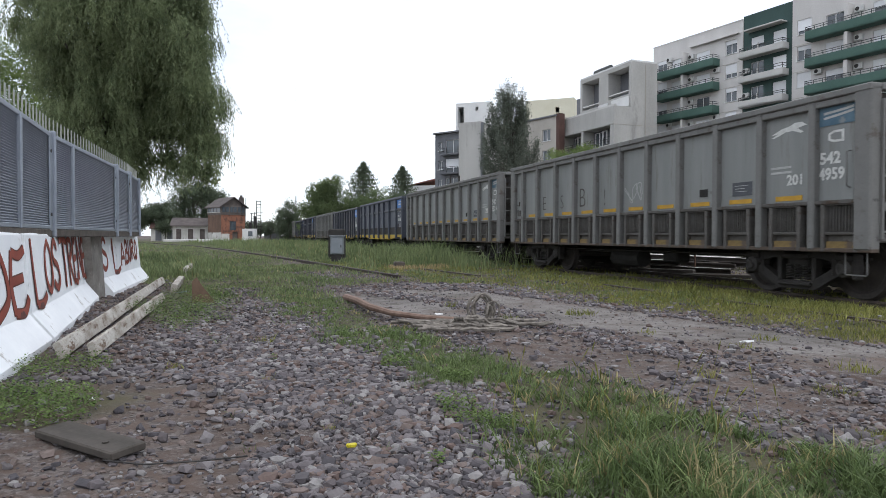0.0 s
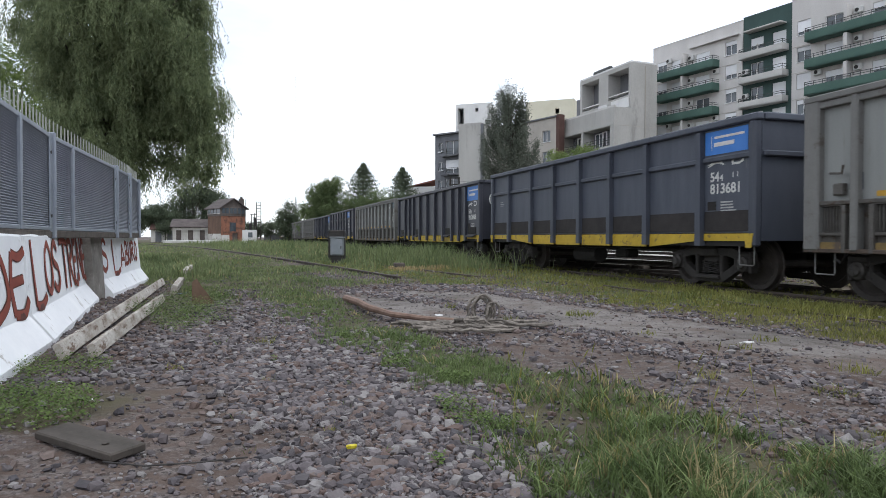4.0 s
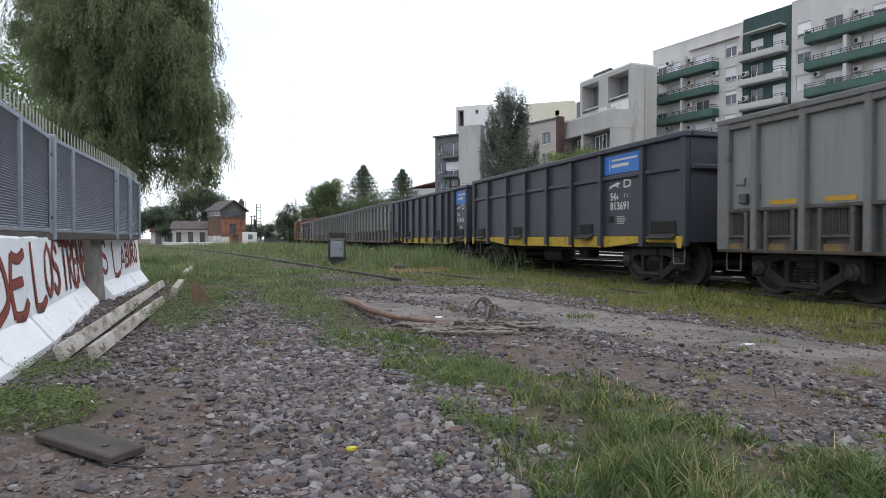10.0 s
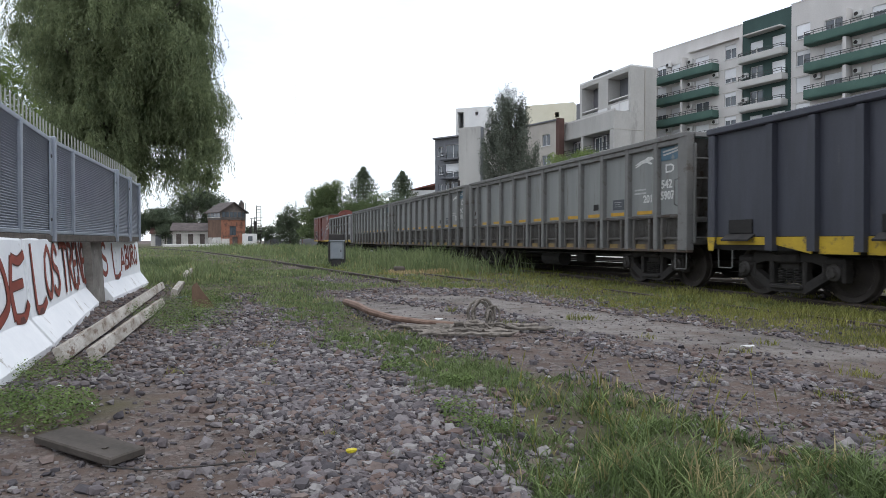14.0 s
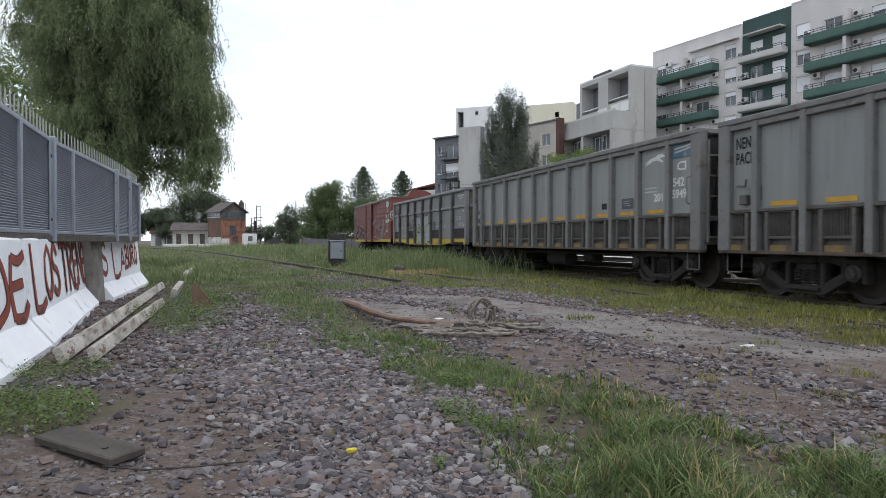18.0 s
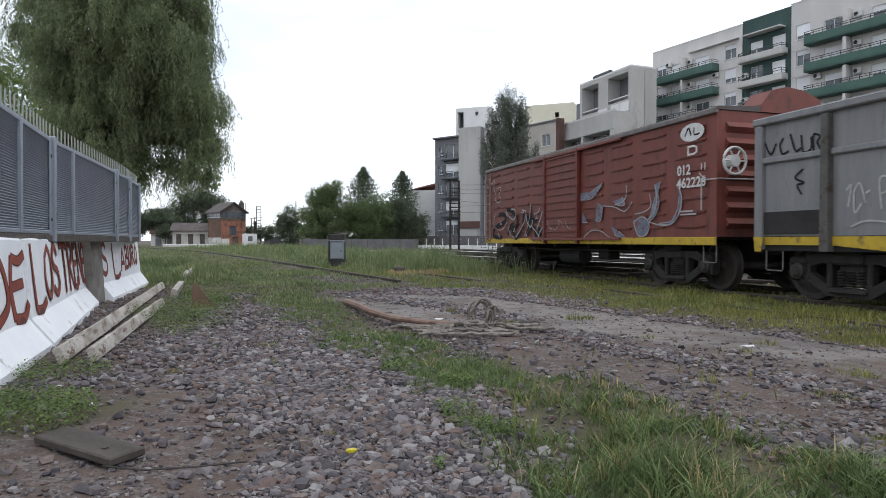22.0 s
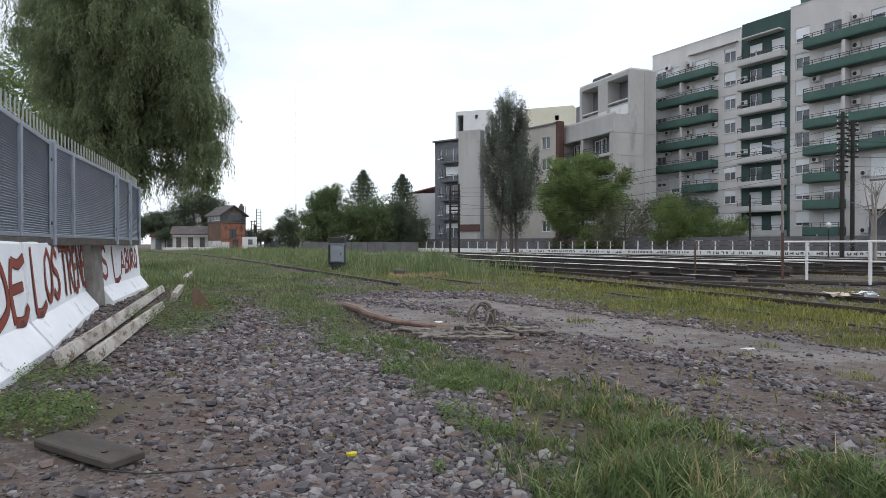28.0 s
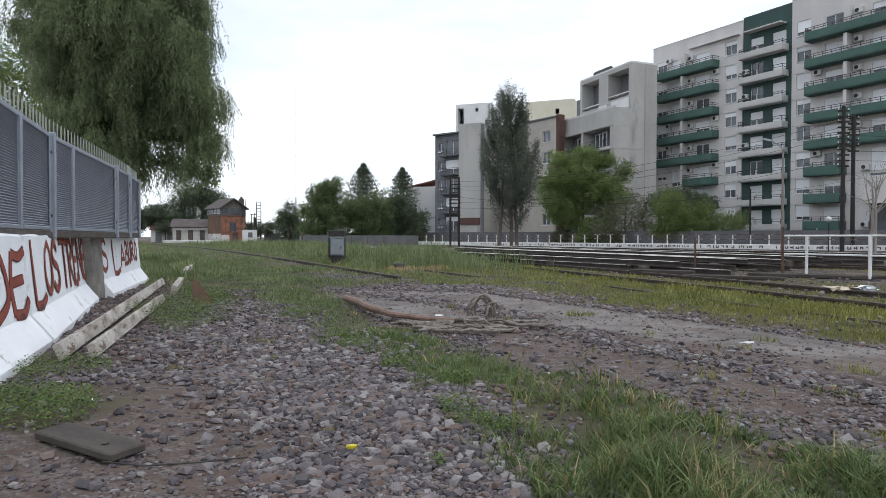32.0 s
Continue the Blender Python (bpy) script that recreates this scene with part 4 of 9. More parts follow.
# two silver letters, each inside its own bay
S_OUT = [(-1.21, 2.08), (-0.91, 1.99), (-0.66, 2.08), (-0.53, 1.76), (-0.48, 1.62), (-0.29, 1.57), (-0.22, 1.33), (-0.25, 0.78), (-1.29, 0.77), (-1.33, 1.07), (-1.19, 1.3), (-1.29, 1.54), (-1.34, 1.78), (-1.27, 1.95)]
C_OUT = [(0.04, 1.98), (0.16, 2.04), (0.43, 2.07), (0.64, 2.07), (0.73, 1.81), (0.71, 1.7), (1.11, 1.68), (1.13, 0.8), (0.24, 0.79), (0.04, 1.22), (-0.04, 1.54), (-0.04, 1.78)]
S_LINE = ([(-0.98, 1.56), (-0.92, 1.71), (-0.82, 1.72), (-0.69, 1.58), (-0.78, 1.48), (-0.95, 1.5), (-0.98, 1.56)],
    [(-0.49, 1.59), (-0.71, 1.54), (-0.91, 1.4), (-1.07, 1.33), (-1.19, 1.49)],
    [(-0.89, 1.33), (-0.71, 1.4), (-0.53, 1.46), (-0.58, 1.33), (-0.69, 1.27)],
    [(-1.22, 0.91), (-1.2, 1.18), (-1.09, 1.3), (-0.84, 1.29), (-0.85, 1.12)],
    [(-0.84, 1.26), (-0.71, 1.28), (-0.63, 1.16), (-0.61, 1.1)],
    [(-1.05, 0.77), (-0.87, 0.87), (-0.71, 0.86), (-0.62, 0.78)],
    [(-1.32, 2.05), (-1.24, 2.11), (-1.13, 2.11), (-1.15, 2.04), (-1.26, 2.01), (-1.32, 2.05)],
    [(-1.33, 1.93), (-1.34, 1.83), (-1.31, 1.74)])
C_LINE = ([(1.11, 1.68), (0.83, 1.69), (0.51, 1.62), (0.32, 1.47), (0.28, 1.29), (0.16, 1.3), (0.12, 1.56), (0.28, 1.6)],
    [(0.43, 2.08), (0.48, 1.93)],
    [(0.43, 0.79), (0.65, 0.88), (0.94, 0.88), (1.13, 0.81)])
S_LIME = ([(-0.97, 1.56), (-0.92, 1.7), (-0.82, 1.71), (-0.7, 1.58), (-0.78, 1.49), (-0.95, 1.5)],
    [(-0.87, 1.34), (-0.71, 1.39), (-0.54, 1.45), (-0.59, 1.34), (-0.69, 1.28)],
    [(-1.03, 0.78), (-0.87, 0.86), (-0.71, 0.85), (-0.63, 0.79)],
    [(-1.31, 1.45), (-1.2, 1.43), (-1.12, 1.32), (-1.2, 1.21), (-1.22, 1.04), (-1.2, 0.78), (-1.34, 0.78)],
    [(-0.62, 2.0), (-0.27, 2.01), (-0.26, 1.76), (-0.46, 1.74)])
C_LIME = ([(0.14, 1.53), (0.26, 1.58), (0.31, 1.47), (0.25, 1.32), (0.18, 1.33)],
    [(0.76, 1.9), (1.08, 1.85), (1.1, 1.7), (0.74, 1.71)],
    [(0.46, 0.79), (0.67, 0.86), (0.94, 0.87), (1.11, 0.8)],
    [(-0.04, 1.09), (0.06, 1.06), (0.18, 0.79), (-0.06, 0.79)])
for outline, lines, limes in ((S_OUT, S_LINE, S_LIME), (C_OUT, C_LINE, C_LIME)):
    fb, ob2 = Mesh(), Mesh()
    blob(fb, outline, -1.465)
    ribbon(ob2, outline + outline[:1], 0.034, -1.469)
    part("graffiti", fb, SPRAY_SILVER, g, "large silver sprayed letter with black outline")
    part("graffiti", ob2, SPRAY_BLACK, g)
    for i, line in enumerate(lines):
        rb = Mesh()
        ribbon(rb, line, 0.03, -1.4705 - 0.0004 * i)
        part("graffiti", rb, SPRAY_BLACK, g)
    for patch in limes:
        rb = Mesh()
        blob(rb, patch, -1.467)
        part("graffiti", rb, SPRAY_LIME, g, "lime green sprayed patch")
# worn stencils on the leading bay
bars(g, 4.7, 2.66, 0.95, 1, 0.07, yg, MARK_FADED)
bars(g, 4.9, 2.56, 0.6, 1, 0.04, yg, MARK_FADED)
leaping_mark(g, 4.58, 2.02, 0.26, yg, MARK_FADED)
d_mark(g, 5.2, 2.05, 0.3, yg, MARK_FADED)
letters("C", 0.16, MARK_FADED, g, 4.56, yg, 1.72, bold=0.006)
letters("54", 0.15, MARK_FADED, g, 4.85, yg, 1.73, bold=0.006)
letters("4", 0.1, MARK_FADED, g, 5.28, yg, 1.75, bold=0.003)
letters("812156", 0.15, MARK_FADED, g, 4.84, yg, 1.48, bold=0.006, wide=1.05)
plate("small_panel", 4.02, 4.3, 1.92, 2.06, yg, DATA_PLATE, g)
plate("small_panel", 4.06, 4.3, 1.73, 1.85, yg, DATA_PLATE, g)
plate("small_panel", 4.1, 4.28, 1.5, 1.63, yg, SOOT, g)
bars(g, 2.9, 1.55, 0.26, 3, 0.014, yg, MARK_FADED, 2.6)
bars(g, 3.45, 1.58, 0.22, 3, 0.012, yg, MARK_FADED, 2.6)
# sprayed tags: each a few strokes of the can
VE_TAG = ([(-5.7, 2.55), (-5.57, 2.33), (-5.46, 2.49)],
    [(-5.31, 2.56), (-5.38, 2.45), (-5.33, 2.31), (-5.21, 2.34)],
    [(-5.18, 2.6), (-5.08, 2.33), (-4.97, 2.36)],
    [(-4.97, 2.55), (-4.93, 2.29), (-4.79, 2.32), (-4.79, 2.5)],
    [(-4.74, 2.27), (-4.75, 2.52), (-4.63, 2.48), (-4.68, 2.4), (-4.6, 2.26)],
    [(-4.93, 2.03), (-5.08, 1.91), (-4.91, 1.82), (-5.04, 1.79), (-4.95, 1.64)])
PANE_TAG = ([(-4.19, 1.65), (-4.11, 1.72), (-4.16, 1.42)],
    [(-4.07, 1.59), (-4.05, 1.33), (-3.95, 1.46)],
    [(-4.08, 1.6), (-3.98, 1.74), (-3.89, 1.46)],
    [(-3.89, 1.59), (-3.82, 1.63)],
    [(-3.65, 1.36), (-3.68, 1.78), (-3.5, 1.75), (-3.52, 1.63), (-3.66, 1.57)],
    [(-3.38, 1.56), (-3.5, 1.52), (-3.48, 1.42), (-3.37, 1.43), (-3.37, 1.56)],
    [(-3.33, 1.41), (-3.31, 1.58), (-3.23, 1.53), (-3.21, 1.41)],
    [(-3.16, 1.43), (-3.13, 1.67), (-2.96, 1.68), (-3.0, 1.54), (-3.13, 1.53)],
    [(-2.93, 1.53), (-2.93, 1.4), (-3.16, 1.39), (-3.17, 1.22), (-2.97, 1.24)],
    [(-4.11, 1.13), (-3.89, 1.21), (-3.59, 1.19), (-3.3, 1.13)],
    [(-3.38, 1.25), (-3.13, 1.08), (-3.05, 1.0)])
TWO_LINE_TAG = ([(-2.52, 1.82), (-2.66, 1.85), (-2.66, 1.75), (-2.58, 1.48), (-2.48, 1.55)],
    [(-2.46, 1.76), (-2.53, 1.67), (-2.46, 1.59), (-2.39, 1.64), (-2.43, 1.74), (-2.35, 1.56)],
    [(-2.24, 1.93), (-2.39, 1.86), (-2.36, 1.73), (-2.27, 1.56), (-2.04, 1.65), (-2.15, 1.75)],
    [(-2.09, 1.91), (-2.06, 1.82), (-2.01, 2.0), (-1.97, 1.83)],
    [(-1.86, 1.98), (-1.95, 1.95), (-1.9, 1.84), (-1.79, 1.81), (-1.88, 1.77)],
    [(-1.79, 2.01), (-1.75, 1.85), (-1.69, 2.0)],
    [(-1.65, 2.0), (-1.67, 1.84), (-1.55, 1.88), (-1.64, 1.92), (-1.54, 1.95)],
    [(-1.86, 1.69), (-1.98, 1.65), (-1.96, 1.56), (-1.86, 1.57)],
    [(-1.85, 1.7), (-1.82, 1.55), (-1.79, 1.67), (-1.74, 1.54)],
    [(-1.72, 1.68), (-1.71, 1.56), (-1.65, 1.57)],
    [(-1.56, 1.69), (-1.64, 1.66), (-1.63, 1.57), (-1.54, 1.58)],
    [(-2.48, 1.4), (-2.31, 1.52), (-2.04, 1.51)],
    [(-1.97, 1.38), (-1.77, 1.47), (-1.54, 1.47)])
EIGHT_TAG = ([(1.4, 1.64), (1.47, 1.71), (1.47, 1.54)],
    [(1.69, 1.73), (1.6, 1.7), (1.74, 1.61), (1.66, 1.55), (1.57, 1.6), (1.74, 1.68), (1.69, 1.73)],
    [(1.47, 1.49), (1.6, 1.51), (1.76, 1.51)],
    [(1.57, 1.44), (1.71, 1.47)])
COL_TAG = ([(1.98, 1.94), (1.86, 1.84), (1.88, 1.54), (1.99, 1.6)],
    [(2.08, 1.8), (2.02, 1.71), (2.08, 1.6), (2.15, 1.71), (2.08, 1.8)],
    [(2.34, 2.0), (2.34, 1.89)],
    [(2.34, 2.0), (2.19, 1.93), (2.23, 1.66), (2.43, 1.62)],
    [(1.91, 1.5), (2.11, 1.55), (2.42, 1.51)],
    [(2.05, 1.41), (2.17, 1.48)])
STARS = ([(0.04, 2.07), (0.05, 1.95)],
    [(-0.04, 2.01), (0.12, 2.02)],
    [(0.88, 2.07), (0.91, 1.94)],
    [(0.8, 2.0), (1.02, 2.0)])
for tag, paint, width, look_label in ((VE_TAG, SPRAY_BLACK, 0.034, "black sprayed tag"), (PANE_TAG, MARK_FADED, 0.026, "thin white sprayed tag"), (TWO_LINE_TAG, SPRAY_BLACK, 0.028, "black sprayed tag in two lines"),
                                      (EIGHT_TAG, SPRAY_BLACK, 0.028, "small black sprayed tag"), (COL_TAG, MARK_FADED, 0.032, "white sprayed tag"), (STARS, MARK_FADED, 0.022, "small white sprayed crosses")):
    for i, line in enumerate(tag):
        rb = Mesh()
        ribbon(rb, line, width, -1.4565 - 0.0006 * i)
        part("graffiti", rb, paint, g, look_label)
SPRAY_HAZE = surf("thin_lime_overspray", (0.185, 0.187, 0.18), (0.2, 0.206, 0.172), 3, 0.6, 0.05, wear=(0.205, 0.218, 0.14), wear_at=0.56)
for patch in ([(2.93, 1.84), (3.22, 1.89), (3.66, 1.93), (3.74, 1.86), (3.7, 1.75), (3.44, 1.73), (3.22, 1.78), (2.95, 1.78)],
              [(3.33, 1.67), (3.49, 1.72), (3.63, 1.73), (3.65, 1.6), (3.62, 1.5), (3.44, 1.5)]):
    rb = Mesh()
    blob(rb, patch, yg - 0.004)
    part("graffiti", rb, SPRAY_HAZE, g, "thin lime overspray")
join_train(g, 10)
join_train(box_car(), 11)

# ---- the ground: one sheet to the horizon, gravel, dirt, old asphalt and grass ----
def inside(px, py, poly):
    hit = np.zeros(px.shape, bool)
    for (x0, y0), (x1, y1) in zip(poly, poly[1:] + poly[:1]):
        cross = (y0 > py) != (y1 > py)
        with np.errstate(divide="ignore", invalid="ignore"):
            hit ^= cross & (px < (x1 - x0) * (py - y0) / (y1 - y0 + 1e-9) + x0)
    return hit


def edge_dist(px, py, poly, closed=True):
    """Distance to a polygon's outline, negative inside (or to a polyline)."""
    d = np.full(px.shape, 1e9)
    pairs = list(zip(poly, poly[1:] + poly[:1])) if closed else list(zip(poly, poly[1:]))
    for (x0, y0), (x1, y1) in pairs:
        dx, dy = x1 - x0, y1 - y0
        t = np.clip(((px - x0) * dx + (py - y0) * dy) / (dx * dx + dy * dy), 0, 1)
        d = np.minimum(d, np.hypot(px - x0 - t * dx, py - y0 - t * dy))
    return np.where(inside(px, py, poly), -d, d) if closed else d


def lumps(px, py, scale, seed=0):
    """Smooth noise from -1 to 1 for arrays of places."""
    rs = np.random.RandomState(100 + seed)
    out = np.zeros(px.shape)
    for k in range(7):
        a, ph, f = rs.uniform(0, 6.28), rs.uniform(0, 6.28), scale * rs.uniform(0.6, 1.9)
        out += np.sin((px * math.cos(a) + py * math.sin(a)) * f + ph) * np.cos((px * math.sin(a) - py * math.cos(a)) * f * 0.8 + ph * 2)
    return out / 3.0


ASPHALT = [(-1.9, 12.2), (0.1, 12.1), (0.9, 11.5), (2.25, 9.2), (3.3, 7.3), (4.0, 5.9), (7.5, -1.0), (6.4, -1.5), (3.45, 4.6), (2.6, 5.75), (1.7, 6.9), (0.7, 7.5), (-0.4, 7.9), (-1.2, 9.3), (-1.6, 10.8)]
STRIP = [(-4.4, 13.2), (-2.3, 8.9), (-1.3, 6.77), (-0.68, 5.47), (0.02, 4.4), (0.36, 3.6), (0.36, 2.5), (0.4, 1.4), (1.8, 1.4), (1.8, 2.5), (1.75, 3.0), (1.5, 3.9), (0.95, 4.6), (0.36, 5.4), (-0.26, 6.7), (-1.1, 8.7), (-2.5, 12.4), (-3.0, 13.4)]
LEFT_GREEN = [(-2.8, 4.1), (-2.5, 4.15), (-2.1, 3.95), (-1.9, 3.6), (-1.95, 3.35), (-2.2, 3.2), (-2.6, 3.3)]
FIELD = [(-7.4, 13.6), (-5.6, 13.3), (-4.0, 10.4), (-3.0, 9.6), (-3.2, 11.5), (-2.4, 12.6), (-0.8, 14.6), (0.6, 13.4), (1.7, 11.0), (2.9, 9.0), (4.1, 6.4), (8.0, -1.0), (30, -40), (200, -40), (200, 200), (-200, 200), (-60, 40)]


SIDING = [(-1.0, 15.2), (-5.3, 24.4), (-10.3, 35.4), (-22.0, 58.5), (-48, 100)]


def along(px, py):
    return px * RUN.x + py * RUN.y, px * SIDE.x + py * SIDE.y


PATH = [(-1.6, 5.6), (-2.0, 6.7), (-2.6, 8.6), (-2.95, 9.8), (-3.7, 12.0)]
STONY = [(-3.6, 17.6), (-2.3, 15.9), (-1.2, 14.8)]


def trodden(px, py):
    """The gravel path between the grass strips and a stony patch by the siding, 0 to 1."""
    n = 0.18 * lumps(px, py, 3.0, 31)
    return np.clip(np.exp(-((edge_dist(px, py, PATH, False) + n) / 0.42) ** 2) + np.exp(-((edge_dist(px, py, STONY, False) + n) / 0.75) ** 2), 0, 1)


def cover(px, py):
    """How much asphalt, grass and ballast there is at each place, 0 to 1."""
    n1, n2 = lumps(px, py, 2.2, 1), lumps(px, py, 7.0, 2)
    s, l = along(px, py)
    asph = np.clip(0.5 - (edge_dist(px, py, ASPHALT) + 0.16 * n1 + 0.1 * n2) / 0.25, 0, 1)
    strip = np.clip(0.5 - (edge_dist(px, py, STRIP) + 0.2 * n1 + 0.16 * n2) / 0.35, 0, 1)
    green = np.clip(0.6 - (edge_dist(px, py, LEFT_GREEN) + 0.2 * n1 + 0.12 * n2) / 0.3, 0, 1)
    field = np.clip(0.5 - (edge_dist(px, py, FIELD) + 0.25 * n1 + 0.15 * n2) / 0.4, 0, 1)
    ballast = np.clip((l - 8.3 + 0.25 * n1) / 0.5, 0, 1) * np.clip((75 - s) / 15, 0, 1)
    near_track = (l > 10.9) & (s < 70)
    field = np.where(near_track, field * np.clip(0.12 + 0.35 * lumps(px, py, 1.3, 22), 0.0, 1), field)
    field = np.where((l > 8.4) & (l <= 10.9) & (s < 70), field * np.clip(0.6 + 0.5 * n1, 0, 1), field)
    field = np.where((l > 4.6) & (l <= 8.4) & (s < 32) & (px < 0.2 * py + 0.4), field * np.clip(0.62 + 0.75 * lumps(px, py, 1.0, 12) + 0.3 * lumps(px, py, 3.6, 20), 0.06, 1), field)
    siding = edge_dist(px, py, SIDING, False)
    field = field * np.clip((siding + 0.25 * n1 - 0.25) / 0.5, 0.12, 1)
    grass = np.clip(np.maximum.reduce([strip, green, field]) * (1 - asph) * (1 - 0.92 * trodden(px, py)), 0, 1)
    return asph, grass, ballast * (1 - asph)


def rise(px, py):
    """Height of the ground."""
    r = np.hypot(px, py)
    near = np.clip((60 - r) / 50, 0, 1)
    s, l = along(px, py)
    flat = np.clip((l - 7.4) / 0.8, 0, 1)
    asph = np.clip(0.5 - edge_dist(px, py, ASPHALT) / 0.3, 0, 1)
    z = (0.030 * lumps(px, py, 1.1, 3) + 0.012 * lumps(px, py, 5.0, 4)) * near * (1 - 0.8 * asph)
    return np.where(l > 7.0, z * (1 - flat) - 0.04 * flat, z) - 0.015


def ground_material():
    mt = bpy.data.materials.new("ground_cover")
    mt.use_nodes = True
    nt, ln = mt.node_tree.nodes, mt.node_tree.links
    bs = nt["Principled BSDF"]
    co = nt.new("ShaderNodeTexCoord")

    def noise_at(scale, detail=5, rough=0.6):
        n = nt.new("ShaderNodeTexNoise")
        n.inputs["Scale"].default_value, n.inputs["Detail"].default_value, n.inputs["Roughness"].default_value = scale, detail, rough
        ln.new(co.outputs["Object"], n.inputs["Vector"])
        return n.outputs["Fac"]

    def mix(fac, a, b):
        m = nt.new("ShaderNodeMix")
        m.data_type = "RGBA"
        for key, v in (("A", a), ("B", b)):
            if isinstance(v, tuple):
                m.inputs[key].default_value = (*v, 1)
            else:
                ln.new(v, m.inputs[key])
        ln.new(fac, m.inputs["Factor"])
        return m.outputs["Result"]

    def ramp(fac, lo, hi):
        r = nt.new("ShaderNodeMapRange")
        r.inputs["From Min"].default_value, r.inputs["From Max"].default_value = lo, hi
        ln.new(fac, r.inputs["Value"])
        return r.outputs["Result"]

    at = {}
    for key in ("asphalt", "grass", "ballast"):
        n = nt.new("ShaderNodeAttribute")
        n.attribute_name = key
        at[key] = n.outputs["Fac"]
    big, mid, tiny = noise_at(0.9), noise_at(9.0), noise_at(70.0, 4)
    dirt = mix(ramp(big, 0.35, 0.65), (0.072, 0.05, 0.041), (0.138, 0.103, 0.087))
    vor = nt.new("ShaderNodeTexVoronoi")
    vor.inputs["Scale"].default_value = 55
    ln.new(co.outputs["Object"], vor.inputs["Vector"])
    stone = nt.new("ShaderNodeMapRange")
    sep = nt.new("ShaderNodeSeparateColor")
    ln.new(vor.outputs["Color"], sep.inputs["Color"])
    pebble = mix(sep.outputs["Red"], (0.06, 0.05, 0.046), (0.2, 0.174, 0.166))
    soil = mix(ramp(mid, 0.42, 0.6), dirt, pebble)
    tarmac = mix(ramp(mid, 0.3, 0.7), (0.165, 0.148, 0.138), (0.24, 0.22, 0.207))
    tarmac = mix(ramp(tiny, 0.5, 0.75), tarmac, (0.27, 0.25, 0.235))
    tarmac = mix(ramp(big, 0.5, 0.66), tarmac, dirt)
    tarmac = mix(ramp(noise_at(0.35), 0.5, 0.62), tarmac, (0.125, 0.113, 0.105))
    tarmac = mix(ramp(noise_at(24.0), 0.58, 0.68), tarmac, (0.075, 0.064, 0.056))
    tarmac = mix(ramp(noise_at(3.2, 8, 0.7), 0.52, 0.64), tarmac, (0.095, 0.082, 0.072))
    tarmac = mix(ramp(noise_at(5.5, 8, 0.75), 0.6, 0.7), tarmac, (0.26, 0.245, 0.23))
    lawn = mix(ramp(big, 0.35, 0.65), (0.062, 0.058, 0.034), (0.105, 0.094, 0.056))
    lawn = mix(ramp(mid, 0.45, 0.7), lawn, (0.09, 0.078, 0.05))
    bal = mix(sep.outputs["Green"], (0.034, 0.028, 0.025), (0.105, 0.091, 0.082))
    bal = mix(ramp(big, 0.48, 0.62), bal, dirt)
    c = mix(at["ballast"], soil, bal)
    c = mix(at["asphalt"], c, tarmac)
    c = mix(at["grass"], c, lawn)
    ln.new(c, bs.inputs["Base Color"])
    bs.inputs["Roughness"].default_value = 0.92
    bs.inputs["Specular IOR Level"].default_value = 0.25
    bp = nt.new("ShaderNodeBump")
    bp.inputs["Strength"].default_value, bp.inputs["Distance"].default_value = 0.6, 0.02
    ad = nt.new("ShaderNodeMath")
    ad.operation = "ADD"
    ln.new(mid, ad.inputs[0])
    ln.new(tiny, ad.inputs[1])
    ln.new(ad.outputs[0], bp.inputs["Height"])
    ln.new(bp.outputs["Normal"], bs.inputs["Normal"])
    return mt


def axis(lo, hi, near, step, grow=1.16):
    """Coordinates that are close together near the camera and wide apart far off."""
    out, x, d = [near], near, step
    while x < hi:
        if x > 14:
            d *= grow
        x += d
        out.append(min(x, hi))
    x, d = near, step
    while x > lo:
        if x < -7:
            d *= grow
        x -= d
        out.insert(0, max(x, lo))
    return np.array(out)


gx, gy = axis(-1500, 1500, 0.0, 0.11), axis(-1500, 1500, 1.0, 0.11)
GX, GY = np.meshgrid(gx, gy)
GZ = rise(GX, GY)
ni, nj = GX.shape
idx = np.arange(ni * nj).reshape(ni, nj)
quads = np.stack([idx[:-1, :-1], idx[:-1, 1:], idx[1:, 1:], idx[1:, :-1]], -1).reshape(-1, 4)
ground_me = big_mesh("ground", np.stack([GX, GY, GZ], -1).reshape(-1, 3), quads, ground_material(), False)
for key, val in zip(("asphalt", "grass", "ballast"), cover(GX.ravel(), GY.ravel())):
    ground_me.attributes.new(key, "FLOAT", "POINT").data.foreach_set("value", val.astype(np.float32))
ground_me.polygons.foreach_set("use_smooth", [True] * len(ground_me.polygons))
ground = tagged(new("ground", ground_me), "stony railway ground with dirt, worn asphalt and grass", "ground", kind="structure")

